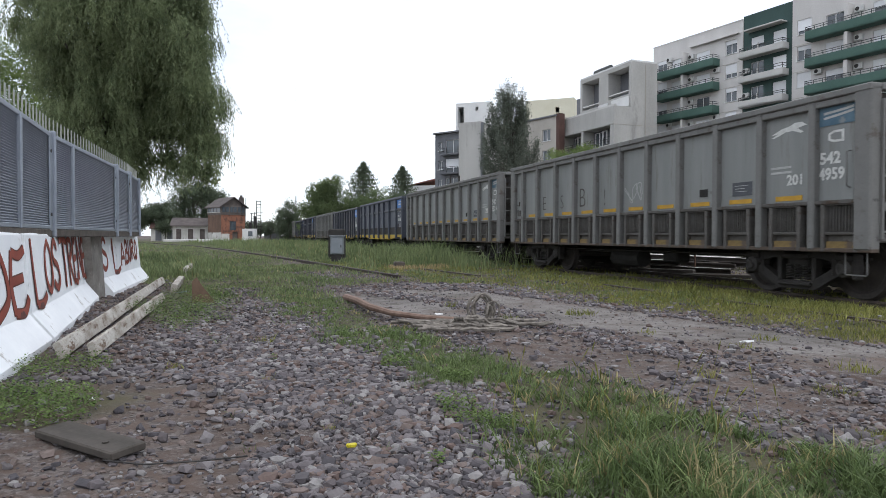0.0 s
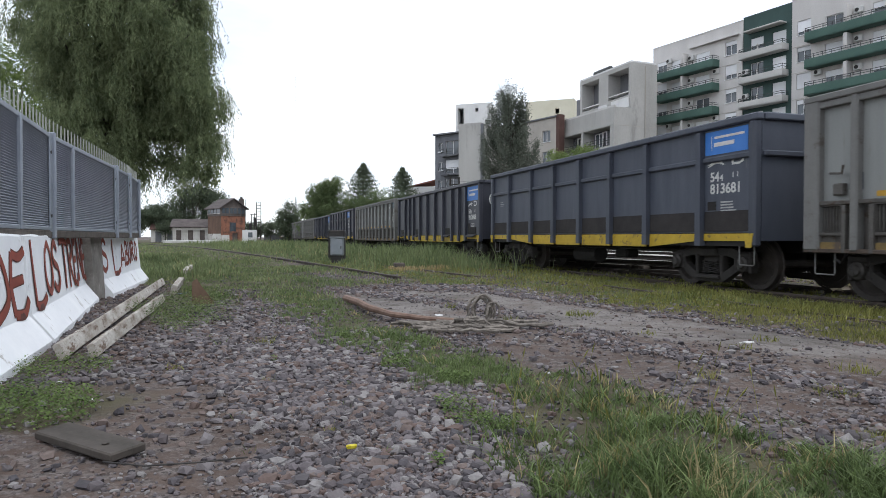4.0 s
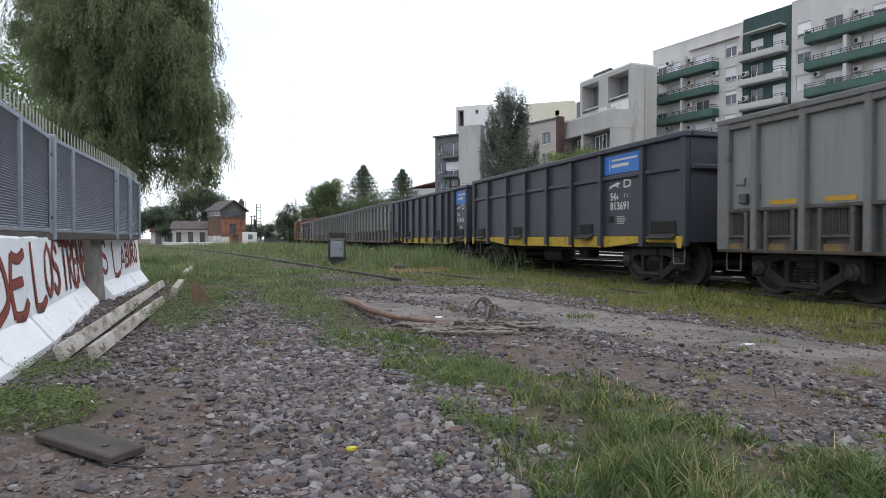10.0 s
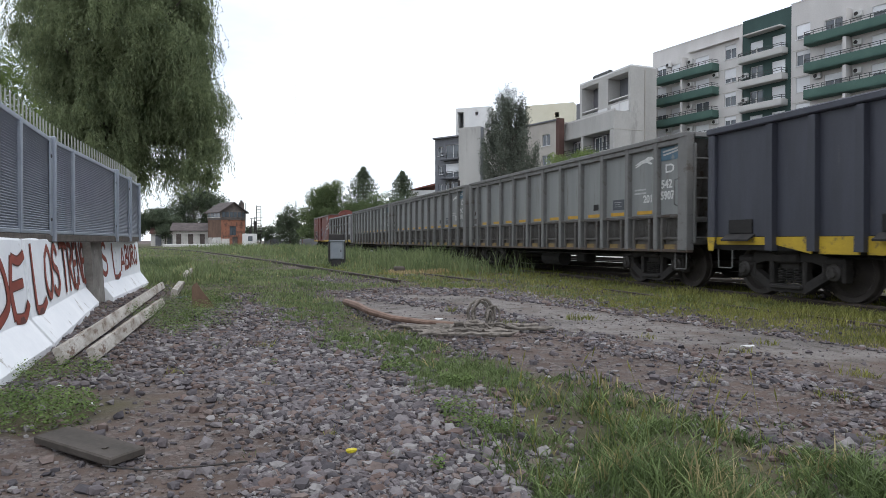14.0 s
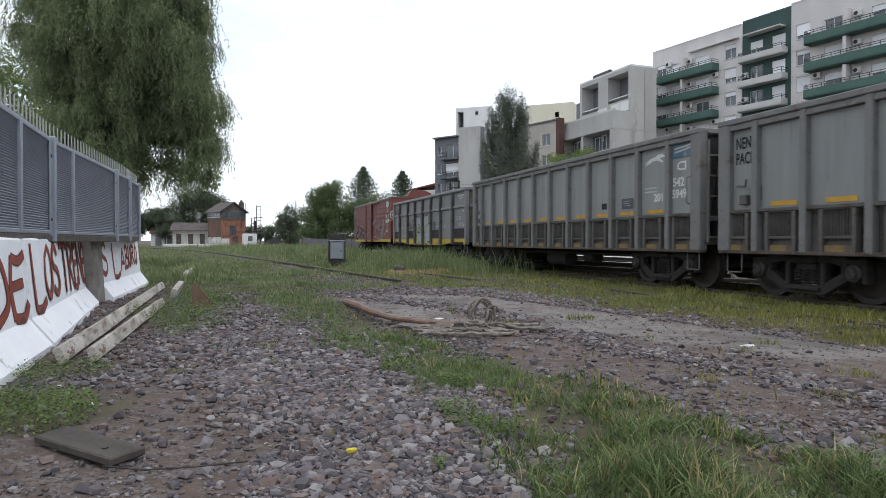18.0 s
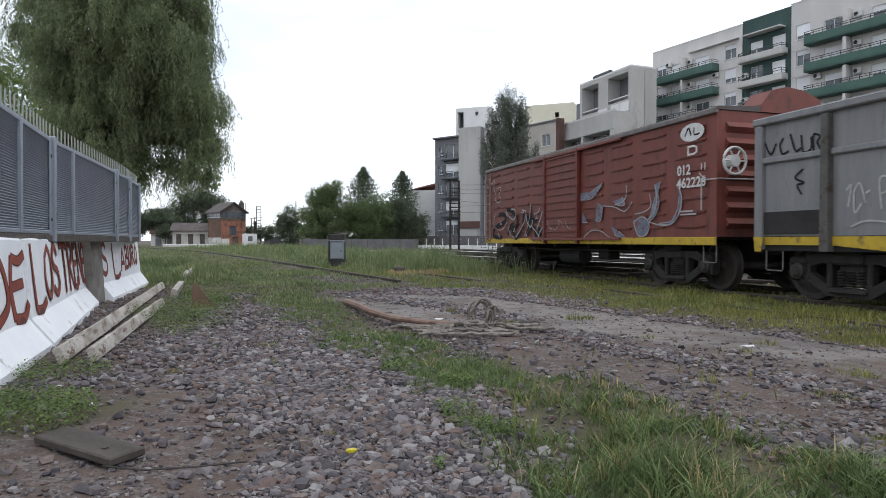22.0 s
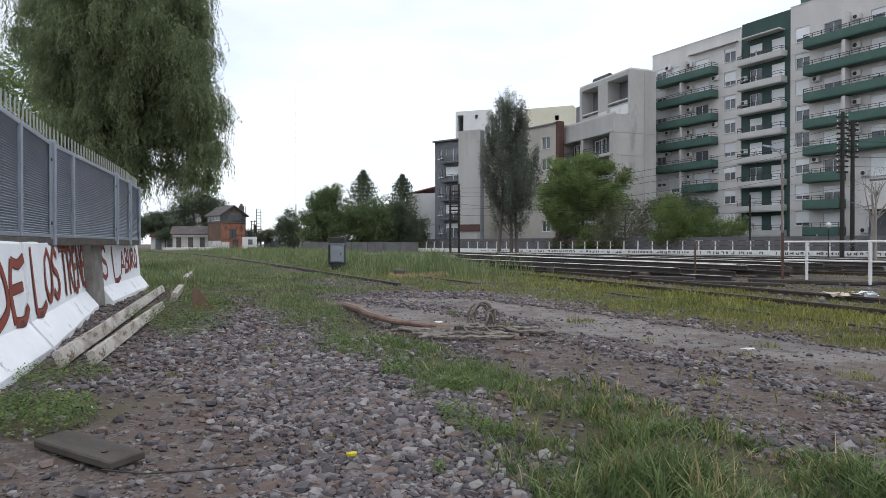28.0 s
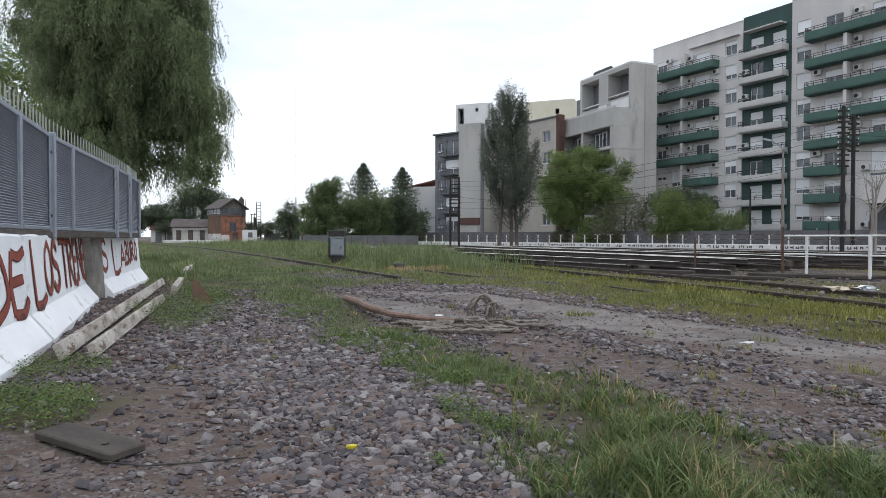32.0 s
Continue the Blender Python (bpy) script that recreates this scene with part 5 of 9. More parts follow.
# ---- gravel ----
def stone_material(name, island):
    """Crushed rock: each stone has its own tint of slate, mauve, brown or pale grey."""
    mt = surf(name, (0.7, 0.7, 0.7), (1.1, 1.1, 1.1), 14, 0.85, 0.5, fine=90)
    nt, ln = mt.node_tree.nodes, mt.node_tree.links
    bs = nt["Principled BSDF"]
    src = nt.new("ShaderNodeNewGeometry").outputs["Random Per Island"] if island else nt.new("ShaderNodeObjectInfo").outputs["Random"]
    rp = nt.new("ShaderNodeValToRGB")
    rp.color_ramp.interpolation = "CONSTANT"
    tints = [(0.072, 0.065, 0.072), (0.122, 0.104, 0.108), (0.165, 0.145, 0.15), (0.142, 0.1, 0.088), (0.19, 0.172, 0.176), (0.09, 0.08, 0.086), (0.175, 0.135, 0.122), (0.26, 0.244, 0.24), (0.135, 0.117, 0.124)]
    for i, c in enumerate(tints):
        e = rp.color_ramp.elements[i] if i < 2 else rp.color_ramp.elements.new(i / len(tints))
        e.position, e.color = i / len(tints), (*c, 1)
    ln.new(src, rp.inputs["Fac"])
    mul = nt.new("ShaderNodeMix")
    mul.data_type, mul.blend_type = "RGBA", "MULTIPLY"
    mul.inputs["Factor"].default_value = 1
    ln.new(bs.inputs["Base Color"].links[0].from_socket, mul.inputs["A"])
    ln.new(rp.outputs["Color"], mul.inputs["B"])
    ln.new(mul.outputs["Result"], bs.inputs["Base Color"])
    return mt


STONE, STONE_PIECE = stone_material("gravel_stone", True), stone_material("loose_stone", False)
ICO = None


def ico():
    global ICO
    if ICO is None:
        bm = bmesh.new()
        bmesh.ops.create_icosphere(bm, subdivisions=1, radius=1)
        bm.verts.ensure_lookup_table()
        ICO = np.array([v.co[:] for v in bm.verts]), np.array([[v.index for v in f.verts] for f in bm.faces])
        bm.free()
    return ICO


def stones(px, py, pz, size, rs):
    """Crushed stones at the places given, all different."""
    v, f = ico()
    n = len(px)
    sc = size[:, None] * np.stack([rs.uniform(0.85, 1.6, n), rs.uniform(0.65, 1.15, n), rs.uniform(0.45, 1.0, n)], -1)
    vs = v[None] * (1 + rs.uniform(-0.5, 0.4, (n, len(v), 1)))
    vs = np.clip(vs, -0.72, 0.72) * sc[:, None]
    a, t = rs.uniform(0, 6.28, n), rs.normal(0, 0.5, n)
    ca, sa, ct, st = np.cos(a)[:, None], np.sin(a)[:, None], np.cos(t)[:, None], np.sin(t)[:, None]
    x, y, z = vs[..., 0], vs[..., 1], vs[..., 2]
    y, z = y * ct - z * st, y * st + z * ct
    x, y = x * ca - y * sa, x * sa + y * ca
    out = np.stack([x + px[:, None], y + py[:, None], z + pz[:, None]], -1).reshape(-1, 3)
    return out, (f[None] + (np.arange(n) * len(v))[:, None, None]).reshape(-1, 3)


def wedge(n, rs, r0, r1, half_angle=38):
    """Random places in front of the camera, denser close by."""
    r = np.exp(rs.uniform(math.log(r0), math.log(r1), n))
    a = np.radians(rs.uniform(-half_angle, half_angle, n))
    return r * np.sin(a), r * np.cos(a)


rs = np.random.RandomState(5)
px, py = wedge(132000, rs, 1.9, 19)
asph, grass, ball = cover(px, py)
bare = edge_dist(px, py, [(-2.7, 2.4), (-1.3, 1.9), (-0.75, 2.5), (-0.9, 3.2), (-1.5, 4.4), (-2.4, 4.7)]) + 0.25 * lumps(px, py, 3, 15)
s_, l_ = along(px, py)
bank = lumps(px, py, 1.6, 8) + 0.6 * lumps(px, py, 5.0, 16)
heap = np.exp(-(edge_dist(px, py, [(-3.1, 9.5), (-1.9, 6.2), (-0.9, 4.2), (-0.25, 2.9), (-0.1, 2.0)], False) / 0.75) ** 2)
wayside = np.exp(-(edge_dist(px, py, [(1.0, 7.5), (1.5, 6.3), (2.0, 5.3), (2.75, 3.9)], False) / 0.17) ** 2) + np.exp(-(edge_dist(px, py, [(-1.5, 12), (-0.2, 10.1), (0.6, 8.9), (1.05, 8.0)], False) / 0.24) ** 2)
shoulder = np.exp(-(edge_dist(px, py, [(-2.6, 13.2), (-0.6, 12.8), (0.9, 12.3), (2.0, 10.4)], False) / 0.5) ** 2)
rubble = np.exp(-(edge_dist(px, py, [(-4.75, 9.1), (-3.9, 7.2), (-3.4, 6.0)], False) / 0.28) ** 2)
open_side = np.where((px > 0.4) & (py < 7.0), 0.1, 0.55)
chance = np.clip(open_side + 0.75 * heap + 0.32 * bank, 0.03, 1) * (1 - 0.9 * asph) * (1 - 0.75 * grass) * np.where(bare < 0, 0.1, 1)
chance = np.clip(chance + 0.65 * trodden(px, py) + 0.6 * wayside + 0.5 * shoulder + 0.7 * rubble + 0.03 + 0.11 * asph * np.clip(0.6 + lumps(px, py, 1.7, 24), 0, 1.6), 0, 1)
keep = (rs.uniform(0, 1, len(px)) < chance) & (l_ < 8.2)
px, py = px[keep], py[keep]
size = np.clip(rs.lognormal(math.log(0.0155), 0.5, len(px)) * np.clip(1 + 0.35 * lumps(px, py, 2.6, 33), 0.6, 1.5) * (0.85 + 0.45 * heap[keep]) * (1 - 0.45 * asph[keep]) * np.clip(np.hypot(px, py) / 4.2, 0.52, 1.1), 0.005, 0.042)
pz = rise(px, py) + size * 0.32
near_n = np.argsort(np.hypot(px + 0.6, py - 3.4))
rank = np.argsort(-size[near_n[:1500]])
chosen = near_n[:1500][rank[:300]]
rest = np.ones(len(px), bool)
rest[chosen] = False
v, f = stones(px[rest], py[rest], pz[rest], size[rest], rs)
bx, by = wedge(9000, rs, 10, 34)
bs_, bl_ = along(bx, by)
on_bed = (bl_ > 8.2) & (bl_ < 17) & (rs.uniform(0, 1, len(bx)) < np.clip(0.6 + 0.5 * lumps(bx, by, 1.5, 23), 0.1, 1))
bx, by = bx[on_bed], by[on_bed]
for line, count, wide in (([(-1.7, 12.2), (-0.9, 11.0), (-0.2, 10.1), (0.6, 8.9), (1.05, 8.0)], 1300, 0.16), ([(0.9, 7.6), (1.5, 6.3), (2.0, 5.3), (2.75, 3.9)], 900, 0.1), ([(-1.0, 13.2), (0.9, 12.4), (2.2, 10.6)], 1500, 0.35), ([(0.95, 11.5), (2.3, 9.15), (3.35, 7.25), (4.05, 5.85), (5.4, 3.2)], 450, 0.05)):
    at_ = np.sort(rs.uniform(0, len(line) - 1.001, count))
    i_ = at_.astype(int)
    p_ = np.array(line)
    q_ = p_[i_] + (p_[i_ + 1] - p_[i_]) * (at_ - i_)[:, None] + rs.normal(0, wide, (count, 2))
    bx, by = np.concatenate([bx, q_[:, 0]]), np.concatenate([by, q_[:, 1]])
v2, f2 = stones(bx, by, rise(bx, by) + 0.01, np.clip(rs.lognormal(math.log(0.03), 0.4, len(bx)) * np.clip(np.hypot(bx, by) / 12, 0.65, 1.1), 0.01, 0.08), rs)
v, f = np.concatenate([v, v2]), np.concatenate([f, f2 + len(v)])
gravel = part("gravel", big_mesh("gravel", v, f, STONE), None, ground, "crushed grey and mauve stone gravel")
tagged(gravel, kind="stuff")
kinds = []
for k in range(14):
    v, f = stones(np.zeros(1), np.zeros(1), np.zeros(1), np.ones(1), rs)
    kinds.append(big_mesh("stone", v, f, STONE_PIECE))
for i, j in enumerate(chosen):
    o = part("stone", kinds[i % 14], None, ground)
    o.matrix_basis = pose(px[j], py[j], pz[j], 0, 0, rs.uniform(0, 360)) @ Matrix.Diagonal((*[size[j]] * 3, 1))

# ---- grass ----
GRASS_NEAR = leafy("grass_blades", (0.06, 0.096, 0.032), (0.185, 0.24, 0.095), 4.5, vary=0.45)
GRASS_DRY = leafy("dry_grass", (0.26, 0.22, 0.1), (0.42, 0.36, 0.2), 2.0)
GRASS_VERGE = leafy("verge_grass", (0.12, 0.14, 0.036), (0.31, 0.3, 0.09), 1.6)
GRASS_TALL = leafy("tall_grass", (0.1, 0.143, 0.06), (0.262, 0.305, 0.148), 0.9, vary=0.25)
WEED_LEAF = leafy("weed_leaves", (0.085, 0.137, 0.04), (0.165, 0.222, 0.07), 2.0)


def blades(px, py, h, w, rs, lean=0.5):
    """Bent tapering blades, three triangles each, rooted in the ground."""
    n = len(px)
    pz = rise(px, py) - 0.01
    a, b = rs.uniform(0, 6.28, n), rs.uniform(0, 6.28, n)
    bend = h * rs.uniform(0.1, lean * 1.4, n)
    wx, wy = np.cos(a) * w / 2, np.sin(a) * w / 2
    bx, by = np.cos(b) * bend, np.sin(b) * bend
    p = [(px - wx, py - wy, pz), (px + wx, py + wy, pz),
         (px + bx * 0.35 - wx * 0.75, py + by * 0.35 - wy * 0.75, pz + h * 0.6), (px + bx * 0.35 + wx * 0.75, py + by * 0.35 + wy * 0.75, pz + h * 0.6),
         (px + bx, py + by, pz + h * 0.97)]
    v = np.stack([np.stack(q, -1) for q in p], 1).reshape(-1, 3)
    f = np.array([[0, 1, 3], [0, 3, 2], [2, 3, 4]])
    return v, (f[None] + (np.arange(n) * 5)[:, None, None]).reshape(-1, 3)


def sward(name, n, r0, r1, h0, h1, w, mat, seed, label, thin=None, clump=0.0, half_angle=38, tall=None, lean=0.5):
    rs = np.random.RandomState(seed)
    x, y = wedge(n, rs, r0, r1, half_angle)
    if clump:
        k = max(1, n // 16)
        cx, cy = wedge(k, rs, r0, r1, half_angle)
        pick = rs.randint(0, k, n)
        spread = clump * np.clip(np.hypot(cx, cy)[pick] / 8, 0.35, 2.5)
        x, y = cx[pick] + rs.normal(0, 1, n) * spread, cy[pick] + rs.normal(0, 1, n) * spread
    a, g_, b_ = cover(x, y)
    g_ = g_ if thin is None else thin(x, y, g_)
    m = rs.uniform(0, 1, n) < g_
    x, y = x[m], y[m]
    d = np.hypot(x, y)
    h = rs.uniform(h0, h1, len(x)) * np.clip(0.8 + 0.35 * lumps(x, y, 1.5, 9), 0.4, 1.3)
    if tall is not None:
        h = h * tall(x, y)
    v, f = blades(x, y, h, w * np.clip(d / 5, 0.6, 6), rs, lean)
    ob = part(name, big_mesh(name, v, f, mat), None, ground, label)
    return tagged(ob, kind="stuff")


def beyond(x, y):
    """Metres beyond the old siding, seen from the barrier."""
    return (x + 1.0) * 0.9 + (y - 15.2) * 0.43


def lane(x, y, g_):
    """Meadow between the barrier, the siding and the main line."""
    s, l = along(x, y)
    return g_ * np.where((y > 9.4) & (l < 8.7), 1, 0) * np.clip(0.75 + 0.5 * lumps(x, y, 0.8, 11), 0.2, 1) * np.where((l > 4.8) & (s < 19), 0.4, 1) * np.clip(np.hypot((x + 0.8) / 1.4, (y - 19.6) / 2.2) - 0.55, 0, 1)


def meadow_height(x, y):
    far = np.clip((beyond(x, y) - 0.8) / 2.0, 0, 1)
    corner = np.clip(1 - edge_dist(x, y, [(-7.6, 15.0), (-5.8, 15.2), (-6.6, 19), (-14, 34), (-20, 34), (-12, 20)]) / 1.0, 0, 1)
    s, l = along(x, y)
    far_on = np.clip((s - 15) / 6, 0, 1)
    edge = np.clip((7.6 + 1.1 * far_on - l) / (3.0 - 2.2 * far_on), 0.14, 1)
    return np.where((l > 4.8) & (s < 19), 0.5, 1) * np.maximum(0.24 + 0.76 * far * edge, 0.75 * corner) * np.clip(1.0 + 0.5 * lumps(x, y, 0.45, 17), 0.45, 1.5) * (1 + 0.5 * np.clip((s - 38) / 20, 0, 1))


def verge(x, y, g_):
    s, l = along(x, y)
    return g_ * np.where((l > 3.0) & (edge_dist(x, y, STRIP) > 0.4), 1, 0.0) * np.clip(0.9 + 0.55 * lumps(x, y, 0.9, 21), 0.15, 1)


def front(x, y, g_):
    return g_ * np.where(edge_dist(x, y, STRIP) < 0.4, 1, 0) * np.clip(0.36 + 0.9 * lumps(x, y, 2.0, 13) + 0.7 * lumps(x, y, 5.0, 19) + 0.4 * np.clip(x - 0.5, -1, 0.8) + 0.25 * np.clip((y - 4.2) / 1.0, 0, 1), 0.015, 1)


def front_height(x, y):
    d = np.hypot(x, y)
    return np.clip(1.45 - 0.14 * d, 0.5, 1.2) * np.maximum(np.clip(0.3 + 0.75 * (x + 0.3), 0.4, 1.25), 1.15 * np.clip((y - 4.2) / 1.0, 0, 1)) * np.clip(1 + 0.6 * lumps(x, y, 4.0, 25), 0.5, 1.7)


def stray(x, y, g_):
    a, gg, b = cover(x, y)
    tuft = np.clip(lumps(x, y, 3.1, 14) - 0.62, 0, 1) + np.clip(lumps(x, y, 6.3, 18) - 0.8, 0, 1)
    return tuft * 0.6 * (1 - a * 0.75)


sward("grass", 120000, 1.9, 14, 0.03, 0.125, 0.0125, GRASS_NEAR, 21, "green grass growing through the gravel", front, 0.06, tall=front_height, lean=1.2)
sward("grass", 8500, 1.9, 9, 0.05, 0.16, 0.012, GRASS_DRY, 22, "dry straw-coloured grass", front, 0.05, tall=front_height, lean=0.8)
sward("grass", 380000, 5.0, 50, 0.025, 0.1, 0.0046, GRASS_VERGE, 23, "yellow-green verge grass beside the line", verge, 0.1)
def rail_side(x, y, g_):
    """Ragged grass standing against the nearer rail of the main line and along the verge."""
    s, l = along(x, y)
    band = np.exp(-((l - 8.35) / 0.42) ** 2) + 0.6 * np.exp(-((l - 6.9) / 0.5) ** 2) + 0.25 * np.exp(-((l - 9.7) / 0.5) ** 2)
    return band * np.where(s > 1.0, 1, 0) * np.clip(0.45 + 0.8 * lumps(x, y, 1.1, 34) + 0.3 * lumps(x, y, 4.0, 35), 0, 1)


sward("grass", 260000, 7, 40, 0.06, 0.19, 0.0062, GRASS_VERGE, 37, "ragged yellow-green grass beside the rail", rail_side, 0.1, lean=0.7)
sward("grass", 34000, 3.0, 40, 0.03, 0.09, 0.0035, GRASS_DRY, 24, "straw-coloured verge grass beside the line", verge, 0.1)
sward("grass", 230000, 9.0, 110, 0.2, 0.55, 0.0085, GRASS_TALL, 25, "tall meadow grass", lane, 0.16, tall=meadow_height)
sward("grass", 14000, 9.0, 60, 0.2, 0.6, 0.006, GRASS_DRY, 27, "dry stalks in the meadow", lane, 0.14, tall=lambda x, y: meadow_height(x, y) * 0.9)
def path_side(x, y, g_):
    return np.clip(0.5 - (edge_dist(x, y, [(-4.2, 13.2), (-2.4, 9.0), (-1.4, 6.9), (-0.75, 5.6), (0.0, 4.4), (0.7, 4.3), (0.3, 5.4), (-0.3, 6.7), (-1.1, 8.6), (-2.4, 12.2)]) + 0.22 * lumps(x, y, 4.0, 27)) / 0.3, 0, 1) * (1 - 0.9 * trodden(x, y))


sward("grass", 90000, 4.0, 14, 0.03, 0.1, 0.0055, leafy("fresh_path_grass", (0.12, 0.17, 0.064), (0.2, 0.255, 0.108), 2.0), 29, "fresh green grass beside the path", path_side, 0.05, half_angle=24, lean=0.8)


def tufts(x, y, g_):
    out = np.zeros(x.shape)
    for cx, cy, r in ((1.3, 6.75, 0.1), (2.6, 5.65, 0.1), (0.8, 7.75, 0.13), (2.1, 6.7, 0.1), (3.0, 4.75, 0.14), (3.4, 4.2, 0.16), (0.1, 9.2, 0.14), (1.9, 4.6, 0.09), (2.5, 4.15, 0.11), (-1.6, 5.9, 0.09), (-1.2, 4.55, 0.07), (-0.55, 3.35, 0.06), (-2.0, 4.9, 0.08), (2.2, 3.3, 0.12), (1.75, 8.3, 0.2), (3.1, 6.3, 0.12)):
        out += np.clip(1.3 - np.hypot(x - cx, y - cy) / r, 0, 1)
    return out


sward("grass", 110000, 3.0, 11, 0.03, 0.11, 0.006, GRASS_VERGE, 30, "small grass tufts along the path", tufts, half_angle=36, lean=0.8)


def far_bank(x, y, g_):
    s, l = along(x, y)
    return np.clip((l - 4.6) / 1.5, 0, 1) * np.clip((9.1 - l) / 0.6, 0, 1) * np.clip((s - 17) / 6, 0, 1) * np.clip(0.7 + 0.6 * lumps(x, y, 0.7, 26), 0.1, 1)


sward("grass", 90000, 16, 90, 0.42, 0.95, 0.006, GRASS_TALL, 28, "tall grass bank beside the line", far_bank, 0.14, half_angle=22)
sward("grass", 26000, 2.0, 14, 0.03, 0.11, 0.006, WEED_LEAF, 26, "small weeds among stones", stray, 0.04, lean=0.8)


def stalks(n, seed):
    """Thin grass stalks with seed heads."""
    rs = np.random.RandomState(seed)
    b = Mesh()
    for i in range(n):
        y = rs.uniform(2.3, 3.6)
        x = rs.uniform(0.25, 1.5)
        z, h = -0.02, rs.uniform(0.22, 0.42)
        dx, dy = rs.uniform(-0.14, 0.14), rs.uniform(-0.1, 0.1)
        p = [(x, y, z), (x + dx * 0.3, y + dy * 0.3, z + h * 0.55), (x + dx, y + dy, z + h)]
        b.line(p, [0.0016, 0.0014, 0.001], 3)
        q = Vector(p[2])
        d = (q - Vector(p[1])).normalized()
        b.line([q, q + d * 0.025, q + d * 0.055], [0.002, 0.0045, 0.001], 4)
    ob = part("grass_stalks", b, GRASS_VERGE, ground, "thin stalks with seed heads")
    tagged(ob, kind="stuff")


stalks(34, 44)


def weed_patch(poly, n, seed, hmax=0.08):
    """Low broad-leaved weeds in a patch."""
    rs = np.random.RandomState(seed)
    xs, ys = [p[0] for p in poly], [p[1] for p in poly]
    x, y = rs.uniform(min(xs), max(xs), n), rs.uniform(min(ys), max(ys), n)
    m = (edge_dist(x, y, poly) + 0.15 * lumps(x, y, 4, 7) < 0) & (rs.uniform(0, 1, n) > 0.95 * trodden(x, y))
    x, y = x[m], y[m]
    z = rise(x, y) + rs.uniform(0.005, hmax, len(x))
    r = rs.uniform(0.004, 0.012, len(x))
    a, t = rs.uniform(0, 6.28, len(x)), rs.uniform(-0.6, 0.6, (2, len(x)))
    ca, sa = np.cos(a), np.sin(a)
    p = [(x + ca * r, y + sa * r, z + r * t[0]), (x - sa * r * 0.6, y + ca * r * 0.6, z + r * t[1]), (x - ca * r, y - sa * r, z - r * t[0]), (x + sa * r * 0.6, y - ca * r * 0.6, z - r * t[1])]
    v = np.stack([np.stack(q, -1) for q in p], 1).reshape(-1, 3)
    ob = part("weeds", big_mesh("weeds", v, (np.arange(len(x)) * 4)[:, None] + np.arange(4)[None], WEED_LEAF), None, ground, "low green broad-leaved weeds")
    return tagged(ob, kind="stuff")


weed_patch(LEFT_GREEN, 6000, 31, 0.11)
weed_patch([(-3.2, 5.1), (-2.7, 5.2), (-2.45, 4.75), (-2.8, 4.4), (-3.1, 4.7)], 2400, 32, 0.1)
weed_patch([(-1.85, 4.55), (-1.65, 4.6), (-1.6, 4.4), (-1.8, 4.35)], 1400, 34, 0.08)
weed_patch([(-3.4, 8.6), (-2.7, 8.8), (-2.3, 7.4), (-2.6, 6.6), (-3.1, 7.2)], 7000, 35, 0.12)


def straw_heap(x, y, g_):
    return np.clip(1.2 - np.hypot((x + 0.75) / 0.9, (y - 20.4) / 1.3), 0, 1)


sward("grass", 60000, 17, 24, 0.06, 0.16, 0.007, leafy("straw_heap", (0.34, 0.26, 0.13), (0.46, 0.37, 0.21), 2.0), 36, "heap of orange straw in the grass", straw_heap, half_angle=8)
for k, (x, y, r, n) in enumerate(((0.06, 3.75, 0.16, 700), (0.16, 3.5, 0.13, 500), (0.3, 3.35, 0.12, 500), (-0.02, 2.85, 0.09, 500), (-0.62, 4.3, 0.1, 500), (-0.95, 3.5, 0.08, 500), (-0.3, 4.95, 0.14, 900), (0.12, 4.5, 0.13, 800), (-1.35, 5.2, 0.08, 400), (-0.9, 6.1, 0.12, 700))):
    weed_patch([(x + r * math.cos(q) * (1.3 if i % 2 else 0.7), y + r * math.sin(q) * (0.8 if i % 3 else 1.3)) for i, q in enumerate((0, 0.9, 1.8, 2.7, 3.6, 4.5, 5.4))], n, 60 + k, 0.07)
weed_patch([(-4.2, 8.6), (-3.2, 7.3), (-2.7, 8.4), (-3.4, 10.6), (-4.3, 11.4)], 20000, 33, 0.16)

# ---- tracks ----
RAIL_PROFILE = [(-0.07, -0.15), (0.07, -0.15), (0.07, -0.135), (0.012, -0.12), (0.012, -0.045), (0.036, -0.035), (0.036, -0.004), (0.03, 0.0), (-0.03, 0.0), (-0.036, -0.004), (-0.036, -0.035), (-0.012, -0.045), (-0.012, -0.12), (-0.07, -0.135)]


def rail(name, p, q, z, material, parent, bow=0.0, top=None):
    """A rail of true section from p to q, bending sideways by bow in the middle."""
    p, q = Vector((*p, z)), Vector((*q, z))
    d = (q - p).normalized()
    side, n, k = Vector((d.y, -d.x, 0)), len(RAIL_PROFILE), 13 if bow else 2
    b = Mesh()
    vs = []
    for i in range(k):
        t = i / (k - 1)
        c = p.lerp(q, t) + side * (bow * 4 * t * (1 - t))
        vs += [c + side * a + Vector((0, 0, h)) for a, h in RAIL_PROFILE]
    fs = [(i * n + j, i * n + (j + 1) % n, (i + 1) * n + (j + 1) % n, (i + 1) * n + j) for i in range(k - 1) for j in range(n)]
    b.add(vs, fs + [tuple(range(n)), tuple(range((k - 1) * n, k * n))[::-1]])
    ob = part(name, b, material, parent)
    if top is not None:
        ob.data.materials.append(top)
        for i in range(k - 1):
            for j in (6, 7, 8):
                ob.data.polygons[i * n + j].material_index = 1
    return ob


